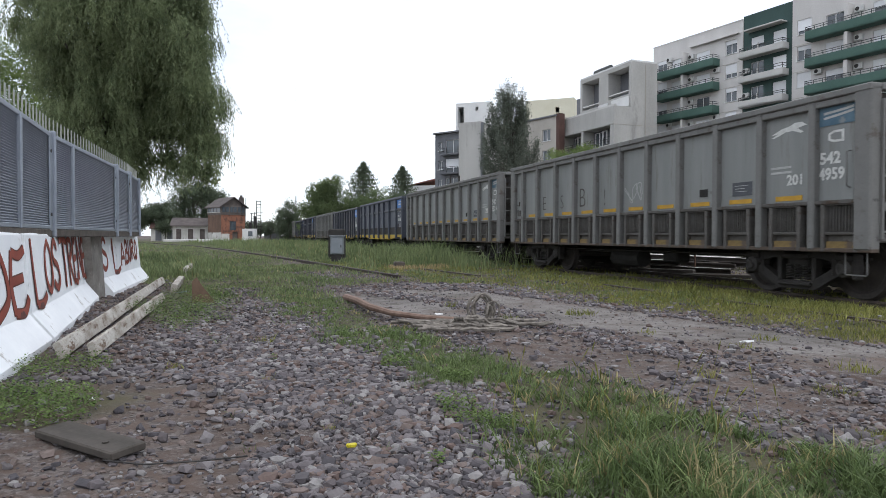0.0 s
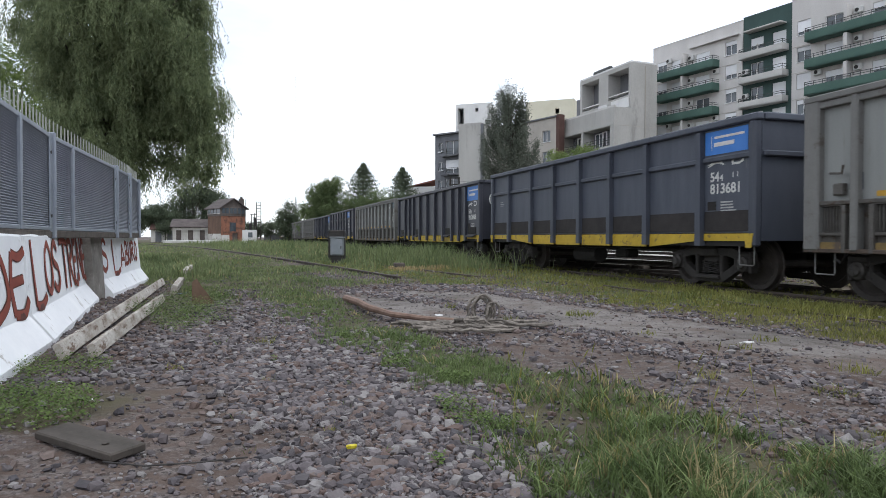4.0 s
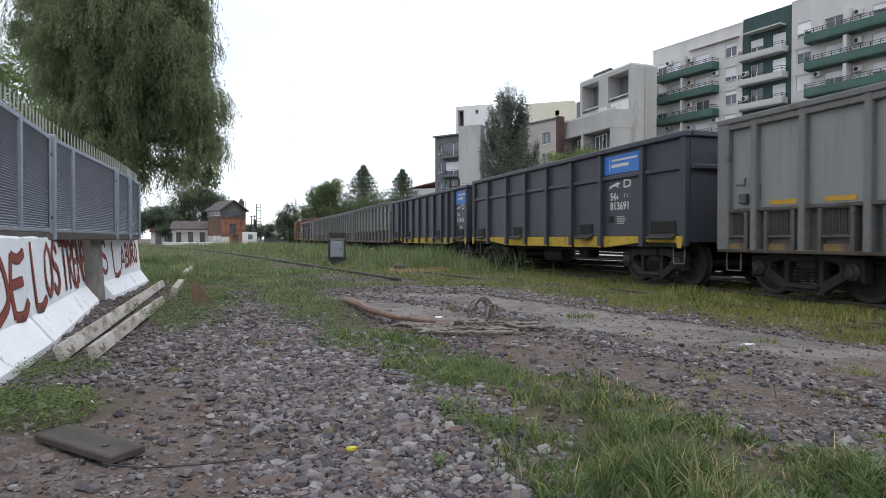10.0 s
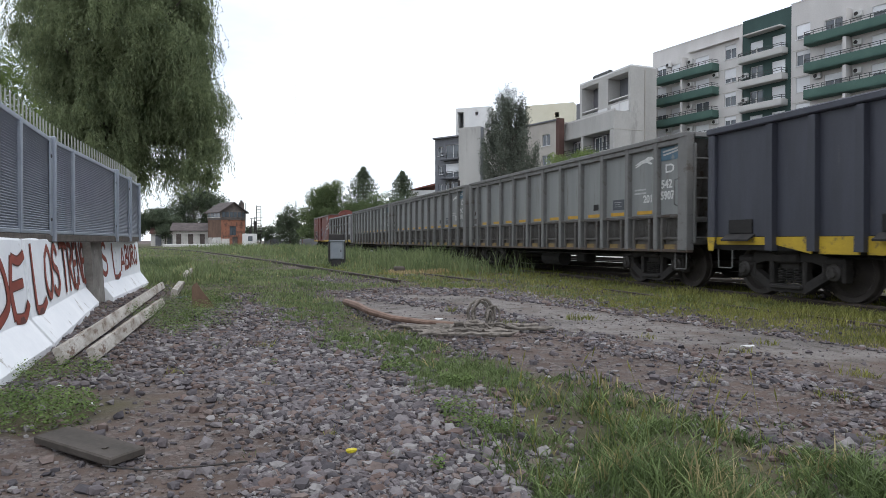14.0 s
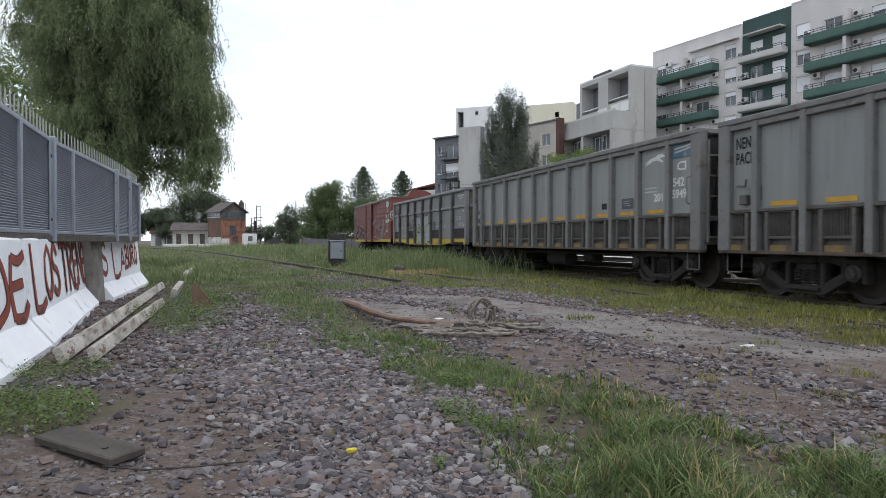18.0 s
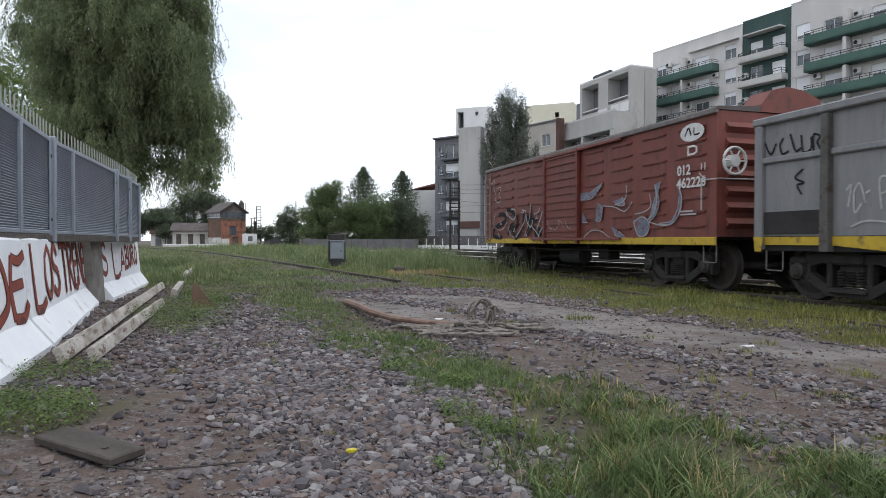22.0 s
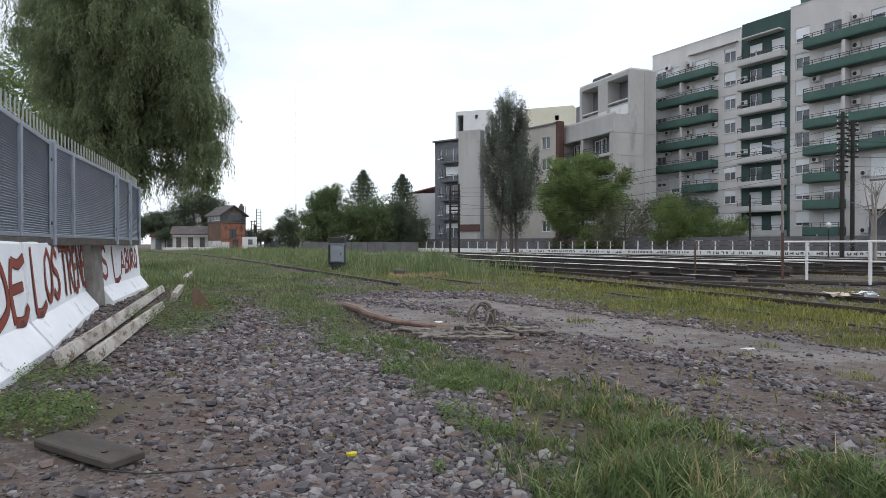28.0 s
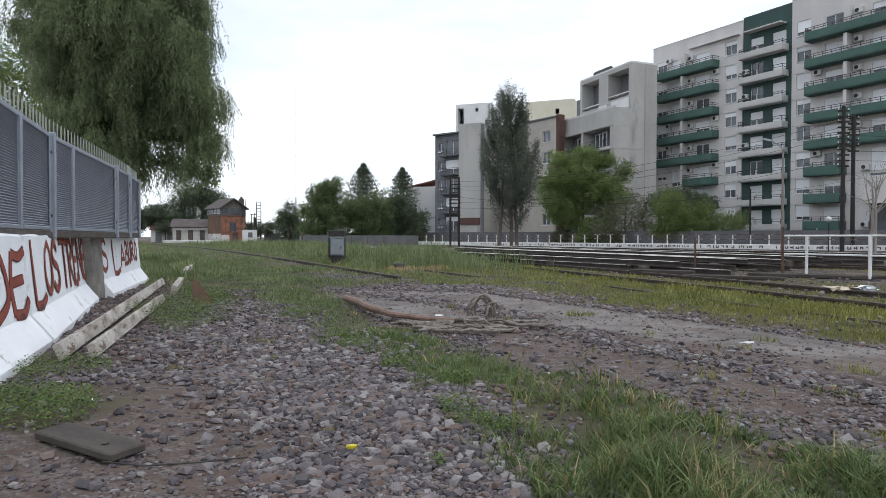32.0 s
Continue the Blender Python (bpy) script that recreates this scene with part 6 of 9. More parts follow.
def track(label, origin, ang, s0, s1, z, rail_mat, sleeper_mat, sleep0=-6.0, sleep1=60.0, name="railway_track"):
    """A straight track of broad gauge through origin, ang degrees left of straight ahead."""
    d = Vector((-math.sin(radians(ang)), math.cos(radians(ang)), 0))
    o, side = Vector((*origin, 0)), Vector((d.y, -d.x, 0))
    tr = empty(name, pose(0, 0, 0), label, "railway track", kind="structure")
    for dl in (-0.875, 0.875):
        a, c = o + d * s0 + side * dl, o + d * s1 + side * dl
        rail("rail", (a.x, a.y), (c.x, c.y), z, rail_mat, tr)
    sl = Mesh().box((0, 0, 0), (2.7, 0.24, 0.16), 0.02).data("sleeper", sleeper_mat)
    k, s = 0, sleep0
    while s < sleep1 and k < 100:
        p = o + d * s
        part("sleeper", sl, None, tr, at=pose(p.x, p.y, z - 0.215 + 0.01 * math.sin(k * 2.3), 0, 0, ang + 0.8 * math.sin(k * 1.7)))
        s += 0.66
        k += 1
    return tr


RAIL_RUSTY = surf("rail_side_rust", (0.035, 0.026, 0.022), (0.085, 0.064, 0.052), 5, 0.7, 0.2)
RAIL_BRIGHT = surf("rail_polished", (0.42, 0.42, 0.42), (0.55, 0.55, 0.55), 5, 0.32, 0.05, metal=0.85)
SLEEPER = surf("old_sleeper", (0.06, 0.05, 0.042), (0.13, 0.11, 0.095), 7, 0.9, 0.4, streak=(0.3, 1, 1), vary=0.25)
mid_line = on_line(0, LINE)
track("main line with rusty rails sunk in grass", (mid_line.x, mid_line.y), ALPHA, -260, 190, RAIL_Z, RAIL_RUSTY, SLEEPER)
track("second line branching off on dark ballast", (14.4, 21.5), 33.5, -60, 75, RAIL_Z, RAIL_RUSTY, SLEEPER, -12, 40)
track("third line with bright worn rails", (18.2, 25.4), 33.5, -60, 75, RAIL_Z, RAIL_BRIGHT, SLEEPER, -12, 40)

old = empty("buried_rail", pose(0, 0, 0), "rusty rail of a disused siding buried in grass", "rail", kind="structure")
a, c = on_line(-8, 7.1), on_line(11.6, 7.1)
rail("rail", (a.x, a.y), (c.x, c.y), 0.02, RAIL_RUSTY, old)
siding = empty("siding_track", pose(0, 0, 0), "disused rusty siding rail crossing the meadow", "railway track", kind="structure")
rail("rail", (-1.0, 15.2), (-22.0, 58.5), 0.07, RAIL_RUSTY, siding, bow=0.35)
rail("rail", (-22.0, 58.5), (-48.0, 100.0), 0.07, RAIL_RUSTY, siding)
rail("rail", (0.9, 15.9), (-20.3, 59.4), 0.035, RAIL_RUSTY, siding, bow=0.35)

# ---- loose long rails piled on blocks beyond the main line ----
RAIL_DARK = surf("dark_rail_web", (0.025, 0.02, 0.018), (0.06, 0.048, 0.04), 4, 0.8, 0.2)
PALE_TOP = surf("pale_rail_foot", (0.6, 0.58, 0.52), (0.78, 0.76, 0.7), 3, 0.6, 0.15)


def pile(label, end, ang, length, z, n, step=0.4, top=None):
    """Long rails side by side on timber blocks, the near ends at end."""
    d = Vector((-math.sin(radians(ang)), math.cos(radians(ang)), 0))
    o, side = Vector((*end, 0)), Vector((d.y, -d.x, 0))
    g = empty("rail_pile", pose(0, 0, 0), label, "rail pile", "piles of long rails beside the line")
    for k in range(n):
        a, c = o + d * (step * k) + side * (0.17 * k), o + d * (length - step * k) + side * (0.17 * k)
        rail("rail", (a.x, a.y), (c.x, c.y), z, RAIL_DARK, g, top=top)
    block = Mesh().box((0, 0, 0), (0.17 * n + 0.4, 0.22, z - 0.11), 0.02).data("block", SLEEPER)
    s = 1.2
    while s < length:
        p = o + d * s + side * (0.085 * (n - 1))
        part("block", block, None, g, at=pose(p.x, p.y, (z - 0.15) / 2 - 0.02, 0, 0, ang))
        s += 4.4
    return g


for end, ang, length, z, n in (((6.5, 17.95), 27.5, 13, 0.32, 2), ((9.2, 19.8), 20.5, 24, 0.33, 3), ((10.7, 20.5), 22, 25, 0.30, 2), ((12.3, 21.2), 21, 30, 0.36, 3),
                               ((16.5, 24.0), 25, 30, 0.30, 2), ((21.0, 26.5), 29, 34, 0.30, 2), ((7.3, 16.6), 29, 9, 0.16, 1), ((5.6, 19.5), 26, 16, 0.16, 2)):
    pile("pair of long pale rails lying on timber blocks", end, ang, length, z, n, top=PALE_TOP)
for end, ang, length, z, n in (((8.3, 18.6), 24, 24, 0.2, 3), ((13.4, 22.0), 23, 30, 0.22, 4), ((10.0, 18.9), 20, 24, 0.17, 3), ((15.2, 22.6), 27, 30, 0.2, 3)):
    pile("low stack of dark rusty rails on timber blocks", end, ang, length, z, n, 0.7)
OLD_TIMBER = surf("tarred_timber", (0.03, 0.025, 0.022), (0.085, 0.072, 0.062), 7, 0.9, 0.4, streak=(1, 0.3, 1), wear=(0.15, 0.135, 0.12), wear_at=0.62)
for p, q, w, h, lab in (((8.2, 17.6, -0.05), (10.6, 16.0, -0.05), 0.22, 0.1, "tarred crossing timber beside the track"), ((8.6, 18.2, -0.05), (12.4, 15.6, -0.05), 0.22, 0.09, "tarred crossing timber beside the track"),
                        ((6.2, 16.9, -0.05), (8.2, 15.7, -0.05), 0.2, 0.09, "old sleeper lying beside the track"), ((5.2, 18.2, -0.05), (6.6, 17.2, -0.05), 0.26, 0.16, "old sleeper lying beside the track")):
    d = Vector(q) - Vector(p)
    thing("sleeper_timber", Mesh().box((0, d.length / 2, h / 2), (w, d.length, h), 0.015), OLD_TIMBER, lab, "timber", Matrix.Translation(p) @ d.to_track_quat("Y", "Z").to_matrix().to_4x4(), "loose timbers by the track")

# ---- white pedestrian railing by the crossing ----
ped = empty("pedestrian_railing", pose(0, 0, 0), "white and brown tubular pedestrian railing at the crossing", "railing")
PED = [(11.6, 14.6), (10.43, 16.0), (9.6, 17.3), (9.07, 17.5), (7.54, 19.6)]
for k, (x, y) in enumerate(PED):
    part("post", Mesh().box((x, y, 0.62 if k == 3 else 0.5), (0.075 if k < 2 else 0.06 if k < 4 else 0.045, 0.06, 1.32 if k == 3 else 1.06), 0.01), WHITE_PAINT if k < 3 else RUST, ped)
for k, (p, q) in enumerate(zip(PED[:-1], PED[1:-1])):
    for z, white in ((1.04, k in (0, 1, 2)), (0.55, k in (0, 1, 2))):
        part("rail", Mesh().tube((*p, z), (*q, z), 0.024 if white else 0.018, 8), WHITE_PAINT if white else RUST, ped)

# ---- rags and litter by the main line ----
rag = Mesh()
rnd = random.Random(4)
for k in range(14):
    c = (7.35 + rnd.uniform(-0.3, 0.3), 12.0 + rnd.uniform(-0.25, 0.2), 0.04 + rnd.uniform(0, 0.04))
    rag.add([(c[0] + rnd.uniform(-0.16, 0.16), c[1] + rnd.uniform(-0.16, 0.16), c[2] + rnd.uniform(-0.03, 0.04)) for _ in range(6)], [(0, 1, 2), (0, 2, 3), (3, 4, 5), (1, 4, 2), (0, 3, 5)])
thing("rag", rag, surf("dirty_cloth", (0.4, 0.32, 0.22), (0.62, 0.55, 0.45), 4, 0.9, 0.3), "crumpled dirty cream cloth lying by the rails", "cloth")
bag = Mesh()
for k in range(12):
    c = (7.6 + rnd.uniform(-0.1, 0.16), 11.75 + rnd.uniform(-0.12, 0.1), 0.04 + rnd.uniform(0, 0.06))
    bag.add([(c[0] + rnd.uniform(-0.12, 0.12), c[1] + rnd.uniform(-0.12, 0.12), c[2] + rnd.uniform(-0.05, 0.05)) for _ in range(5)], [(0, 1, 2), (0, 2, 3), (2, 3, 4), (1, 4, 0)])
thing("plastic_bag", bag, surf("white_plastic", (0.7, 0.72, 0.74), (0.8, 0.82, 0.84), 4, 0.4, 0.1), "crumpled white plastic bag by the rails", "bag")

# ---- concrete barrier blocks with painted letters ----
BARRIER_WHITE = surf("whitewashed_concrete", (0.8, 0.82, 0.85), (0.89, 0.905, 0.925), 2.2, 0.8, 0.6, fine=22, wear=(0.42, 0.4, 0.38), wear_at=0.62)
LETTER_RED = surf("red_brown_letters", (0.22, 0.045, 0.028), (0.31, 0.065, 0.04), 4, 0.75, 0.2, wear=(0.55, 0.5, 0.48), wear_at=0.72)
PROFILE = [(0.0, 0.0), (0.0, 0.07), (-0.17, 0.30), (-0.235, 1.0), (-0.25, 1.02), (-0.40, 1.02), (-0.415, 1.0), (-0.48, 0.30), (-0.65, 0.07), (-0.65, 0.0)]


def barrier(p, q, label, end_paint=None, broken=0.0):
    p, q = Vector((*p, 0)), Vector((*q, 0))
    d = (q - p).normalized()
    ang = math.degrees(math.atan2(-d.x, d.y))
    b = Mesh()
    n = 9
    length = (q - p).length
    vs, fs = [], []
    rnd = random.Random(int(length * 100))
    m = len(PROFILE)
    for i in range(n):
        for x, z in PROFILE:
            j = rnd.uniform(-0.008, 0.008)
            vs.append((x + j, length * i / (n - 1), z + (j if z > 0.5 else 0) - (0.01 if z == 0 else 0)))
    fs = [(i * m + j, (i + 1) * m + j, (i + 1) * m + (j + 1) % m, i * m + (j + 1) % m) for i in range(n - 1) for j in range(m)]
    fs += [tuple(range(m)), tuple(range((n - 1) * m, n * m))[::-1]]
    b.add(vs, fs)
    return thing("concrete_barrier", b, BARRIER_WHITE, label, "barrier", pose(p.x, p.y, -0.02, 0, 0, ang), "row of barrier blocks"), length


B1, L1 = barrier((-2.0, 1.7), (-3.50, 5.86), "whitewashed concrete road barrier with red-brown painted letters")
B2, L2 = barrier((-3.52, 5.92), (-5.22, 9.93), "whitewashed concrete road barrier with red-brown painted letters")
B3, L3 = barrier((-5.36, 10.65), (-6.6, 14.7), "whitewashed concrete road barrier with red-brown painted letters")
stub = Mesh()
stub.prism([(-0.08, 0.0), (-0.1, 0.34), (-0.14, 0.99), (-0.17, 1.01), (-0.42, 1.01), (-0.5, 0.3), (-0.6, 0.0)], 0, 0.66)
thing("concrete_stub", stub, surf("stained_concrete", (0.15, 0.135, 0.12), (0.3, 0.28, 0.255), 3.0, 0.95, 0.5, fine=30, wear=(0.36, 0.34, 0.32), wear_at=0.6), "bare grey concrete end block between two barriers", "barrier", pose(-5.2, 9.95, 0, 0, 0, 15))


BRUSH = {
    "D": ([(0.1, 0), (0.08, 1)], [(0.08, 1), (0.6, 0.92), (0.9, 0.6), (0.85, 0.25), (0.1, 0.02)]),
    "E": ([(0.2, 0.02), (0.08, 0.5), (0.2, 0.98)], [(0.2, 0.96), (0.55, 0.9), (0.92, 1)], [(0.12, 0.52), (0.7, 0.55)], [(0.2, 0.04), (0.6, 0.02), (0.85, 0.22)]),
    "L": ([(0.15, 1), (0.2, 0.5), (0.26, 0.06)], [(0.26, 0.06), (0.6, 0.04), (0.9, 0.14)]),
    "O": ([(0.5, 0.98), (0.15, 0.75), (0.12, 0.3), (0.48, 0.03), (0.85, 0.3), (0.84, 0.75), (0.5, 0.98)],),
    "S": ([(0.85, 0.82), (0.5, 0.98), (0.15, 0.8), (0.3, 0.58), (0.75, 0.45), (0.86, 0.2), (0.5, 0.02), (0.12, 0.16)],),
    "T": ([(0.05, 0.93), (0.5, 0.96), (0.95, 0.9)], [(0.5, 0.95), (0.52, 0.5), (0.48, 0.02)]),
    "R": ([(0.15, 0), (0.12, 0.98)], [(0.12, 0.97), (0.7, 0.92), (0.8, 0.7), (0.18, 0.5)], [(0.3, 0.5), (0.6, 0.25), (0.9, 0.02)]),
    "N": ([(0.12, 0), (0.12, 1)], [(0.12, 0.98), (0.5, 0.5), (0.88, 0.04)], [(0.88, 0), (0.86, 1)]),
    "A": ([(0.05, 0), (0.3, 0.6), (0.48, 1)], [(0.48, 1), (0.7, 0.55), (0.92, 0)], [(0.22, 0.36), (0.8, 0.36)]),
    "B": ([(0.14, 0), (0.12, 1)], [(0.12, 0.98), (0.7, 0.9), (0.7, 0.62), (0.18, 0.52)], [(0.18, 0.52), (0.85, 0.42), (0.8, 0.1), (0.14, 0.02)]),
    "U": ([(0.12, 1), (0.14, 0.3), (0.45, 0.02), (0.82, 0.3), (0.88, 1)],),
}
LETTER_EDGE = surf("dark_letter_edge", (0.07, 0.024, 0.02), (0.13, 0.04, 0.03), 5, 0.75, 0.1)


def wall_letters(text, barrier_ob, y0, height, wide, tilt=0.0):
    """Brush-painted capitals on the sloping face of a barrier; y0 is the place along it of each letter."""
    for k, ch in enumerate(text):
        h, w = height[k][1] - height[k][0], wide[k]
        for material, thick, proud in ((LETTER_EDGE, 0.082, 0.006), (LETTER_RED, 0.062, 0.0085)):
            b = Mesh()
            for n, stroke in enumerate(BRUSH[ch]):
                flat = Mesh()
                ribbon(flat, [(q[0] * w, q[1] * h) for q in stroke], thick * (1.0 if h < 0.5 else 1.15), 0.0)
                vs = []
                for x, _, z in flat.v:
                    low = 1 + 0.25 * (1 - z / h)
                    along_y, zz = y0[k] + w / 2 + (x - w / 2) * low, height[k][0] + z
                    face = -0.17 - 0.065 * (zz - 0.30) / 0.7 if zz > 0.3 else -0.17 * (zz - 0.07) / 0.23
                    vs.append((face + proud + 0.0006 * n, along_y, zz))
                b.add(vs, flat.f)
            part("letter" if material is LETTER_RED else "letter_edge", b, material, barrier_ob)


wall_letters("DE", B1, [3.42, 3.9], [(0.33, 0.9), (0.33, 0.88)], [0.4, 0.56])
wall_letters("LOSTRENE", B2, [0.15, 0.91, 1.41, 1.99, 2.67, 3.16, 3.58, 4.11], [(0.31, 0.97), (0.40, 0.95), (0.40, 0.95), (0.36, 0.98), (0.36, 0.98), (0.36, 0.98), (0.38, 0.98), (0.38, 0.98)], [0.72, 0.47, 0.45, 0.67, 0.44, 0.36, 0.46, 0.44])
wall_letters("SLABURO", B3, [0.14, 1.01, 1.9, 2.4, 2.8, 3.15, 3.59], [(0.42, 0.97), (0.31, 0.95), (0.42, 0.85), (0.45, 0.9), (0.48, 0.9), (0.5, 0.9), (0.5, 0.9)], [0.47, 0.77, 0.43, 0.33, 0.28, 0.37, 0.31])

# ---- steel fence on the barriers ----
FENCE_LINE = [(-2.93, 3.47), (-4.37, 7.28), (-5.34, 10.65), (-5.72, 11.9), (-6.2, 13.3), (-6.62, 14.15), (-7.2, 14.6)]
FENCE_TOP = 2.11
SLAT = surf("perforated_steel", (0.27, 0.29, 0.335), (0.34, 0.36, 0.405), 2, 0.6, 0.1, metal=0.2, vary=0.05)
SPIKE = surf("spike_steel", (0.27, 0.28, 0.25), (0.38, 0.39, 0.36), 3, 0.6, 0.1)


def fence_panel(p, q, stiffeners):
    p, q = Vector((*p, 0)), Vector((*q, 0))
    length = (q - p).length
    ang = math.degrees(math.atan2(q.y - p.y, q.x - p.x))
    g = empty("fence_panel", pose(p.x, p.y, 1.03, 0, 0, ang), "grey slatted steel fence panel with spikes on top", "fence", "panels of the steel fence")
    h = FENCE_TOP - 1.03
    slats = Mesh()
    k, z = 0, 0.06
    while z < h - 0.05:
        slats.add([(0.02, 0.0, z), (length - 0.02, 0.0, z), (length - 0.02, -0.016, z + 0.012), (0.02, -0.016, z + 0.012), (length - 0.02, 0.0, z + 0.024), (0.02, 0.0, z + 0.024)], [(0, 1, 2, 3), (3, 2, 4, 5)])
        z += 0.024
    tagged(part("slats", slats, SLAT, g, "fine horizontal slats"), kind="stuff")
    part("top_rail", Mesh().box((length / 2, -0.005, h - 0.02), (length, 0.05, 0.05), 0.006), STEEL_GREY, g)
    part("bottom_rail", Mesh().box((length / 2, -0.005, 0.04), (length, 0.05, 0.04), 0.006), STEEL_GREY, g)
    for t in stiffeners:
        part("stiffener", Mesh().box((length * t, -0.02, h / 2), (0.06, 0.05, h - 0.04), 0.008), STEEL_GREY, g)
    sp = Mesh().box((0, 0, 0.08), (0.022, 0.012, 0.2), 0.004).data("spike", SPIKE)
    n = int(length / 0.15)
    for i in range(n):
        part("spike", sp, None, g, at=pose((i + 0.5) * length / n, 0.01, h))
    post = Mesh()
    post.box((0.03, -0.02, h / 2 - 0.02), (0.05, 0.09, h + 0.1), 0.01)
    post.box((-0.05, -0.03, h / 2), (0.11, 0.012, h), 0.003)
    part("post", post, STEEL_GREY, g)
    # dark discs stand in for the shaded round holes of the post
    hole = Mesh()
    for z in (0.18, h - 0.2):
        hole.tube((-0.05, -0.042, z), (-0.05, -0.032, z), 0.02, 10)
    part("bolt", hole, STEEL_DARK, g)
    part("base_timber", Mesh().box((length / 2, 0.02, -0.025), (length, 0.1, 0.09), 0.01), WOOD_DARK, g)
    return g


for i, (p, q) in enumerate(zip(FENCE_LINE, FENCE_LINE[1:])):
    fence_panel(p, q, {0: (0.655,), 1: (0.255,)}.get(i, ()))

# ---- painted timbers lying along the barrier ----
TIMBER = surf("flaking_white_timber", (0.22, 0.18, 0.14), (0.6, 0.58, 0.54), 7, 0.85, 0.4, streak=(1, 0.3, 1), wear=(0.14, 0.09, 0.06), wear_at=0.53)


def timber(p, q, w, h, label, z=0.0, roll=0, name="timber_beam"):
    p, q = Vector(p), Vector(q)
    d = q - p
    b = Mesh()
    n, rnd = 10, random.Random(int(p.x * 100))
    vs = []
    for i in range(n):
        y = d.length * i / (n - 1)
        for x, zz in ((-w / 2, 0.008), (-w / 2 + 0.008, 0), (w / 2 - 0.008, 0), (w / 2, 0.008), (w / 2, h - 0.01), (w / 2 - 0.01, h), (-w / 2 + 0.01, h), (-w / 2, h - 0.01)):
            vs.append((x + rnd.uniform(-0.004, 0.004), y, zz + rnd.uniform(-0.004, 0.004)))
    fs = [(i * 8 + j, i * 8 + (j + 1) % 8, (i + 1) * 8 + (j + 1) % 8, (i + 1) * 8 + j) for i in range(n - 1) for j in range(8)]
    fs += [tuple(range(8))[::-1], tuple(range((n - 1) * 8, n * 8))]
    b.add(vs, fs)
    rot = d.to_track_quat("Y", "Z").to_matrix().to_4x4()
    return thing(name, b, TIMBER, label, "beam", Matrix.Translation(p) @ rot @ pose(0, 0, 0, 0, roll, 0))


timber((-3.02, 5.2, 0.0), (-5.62, 13.2, 0.02), 0.06, 0.135, "long timber beam with flaking white paint beside the barrier", roll=-24)
timber((-2.82, 5.3, 0.0), (-4.16, 9.75, 0.01), 0.06, 0.12, "rotten timber beam with flaking white paint on gravel", roll=-20)
timber((-4.62, 11.2, 0.0), (-5.3, 13.2, 0.02), 0.1, 0.15, "split end of a white-painted timber in weeds", roll=12)
timber((-6.2, 15.8, 0.03), (-7.1, 18.4, 0.05), 0.14, 0.16, "short white-painted timber in grass")

# ---- plank on the dirt ----
b = Mesh()
b.box((0, 0, 0.02), (0.6, 0.175, 0.04), 0.007)
b.tube((0.16, -0.02, 0.043), (0.16, -0.02, 0.0465), 0.016, 10)
thing("plank", b, surf("dark_plank_wood", (0.04, 0.034, 0.028), (0.085, 0.072, 0.062), 8, 0.85, 0.35, streak=(0.25, 1, 1)), "short dark weathered plank lying on bare dirt", "plank", pose(-1.655, 3.05, 0.005, 2, 1, -30))
b = Mesh()
b.line([(0, 0, 0.02), (0.2, -0.05, 0.02), (0.42, -0.02, 0.025), (0.6, 0.06, 0.02)], 0.004, 6)
thing("wire", b, STEEL_DARK, "thin dark wire lying on dirt", "wire", pose(-1.45, 2.78, 0.0))
b = Mesh()
b.lathe([(0.012, 0.0), (0.02, 0.002), (0.026, 0.012), (0.024, 0.02), (0.016, 0.022), (0.012, 0.01)], 14)
thing("bottle_cap", b, surf("yellow_plastic", (0.6, 0.5, 0.03), (0.7, 0.6, 0.05), 5, 0.4, 0), "small yellow plastic cap on the gravel", "cap", pose(-0.412, 2.95, 0.02, 70, 0, 20))

# ---- branches with bark and a hoop of cable on the asphalt ----
CABLE = surf("weathered_cable", (0.1, 0.086, 0.073), (0.27, 0.24, 0.21), 14, 0.85, 0.4, vary=0.3)
bun = empty("cable_bundle", pose(0, 0, 0), "tangled bundle of stripped grey cables lying on old asphalt", "cable bundle")
rnd = random.Random(17)
for k in range(20):
    y0, z0 = rnd.uniform(-0.5, 0.12) if k > 8 else rnd.uniform(-0.08, 0.14), rnd.uniform(0.015, 0.05)
    x0, x1 = rnd.uniform(-0.75, 0.0), rnd.uniform(0.35, 1.25)
    if k > 8:
        x0, x1 = rnd.uniform(-0.45, 0.1), rnd.uniform(0.3, 0.85)
    n, slope = 11, rnd.uniform(-0.16, 0.1)
    pts = [(x0 + (x1 - x0) * i / n + rnd.uniform(-0.02, 0.02), 7.12 + y0 + slope * (i / n - 0.5) + rnd.uniform(-0.035, 0.035), z0 + rnd.uniform(-0.008, 0.02) + (0.05 if k % 4 == 0 and 4 < i < 8 else 0)) for i in range(n + 1)]
    part("strand", Mesh().line(pts, rnd.uniform(0.011, 0.025), 6), CABLE, bun)
for k, (cx, cy, r, tilt, a1) in enumerate(((0.4, 7.4, 0.15, 0.2, 4.6), (0.44, 7.35, 0.16, 0.5, 4.9), (0.47, 7.42, 0.15, -0.3, 4.2), (0.56, 7.36, 0.12, 0.5, 3.3), (0.52, 7.3, 0.1, 1.1, 3.0))):
    pts = [(cx + r * 0.8 * math.cos(a) * math.cos(tilt) + rnd.uniform(-0.006, 0.006), cy + r * 0.9 * math.cos(a) * math.sin(tilt), max(0.015, 0.02 + r * (0.92 + math.sin(a)) + rnd.uniform(-0.006, 0.006))) for a in np.linspace(-1.9, a1, 18)]
    part("hoop", Mesh().line(pts, 0.019 - 0.002 * k, 6), CABLE, bun)
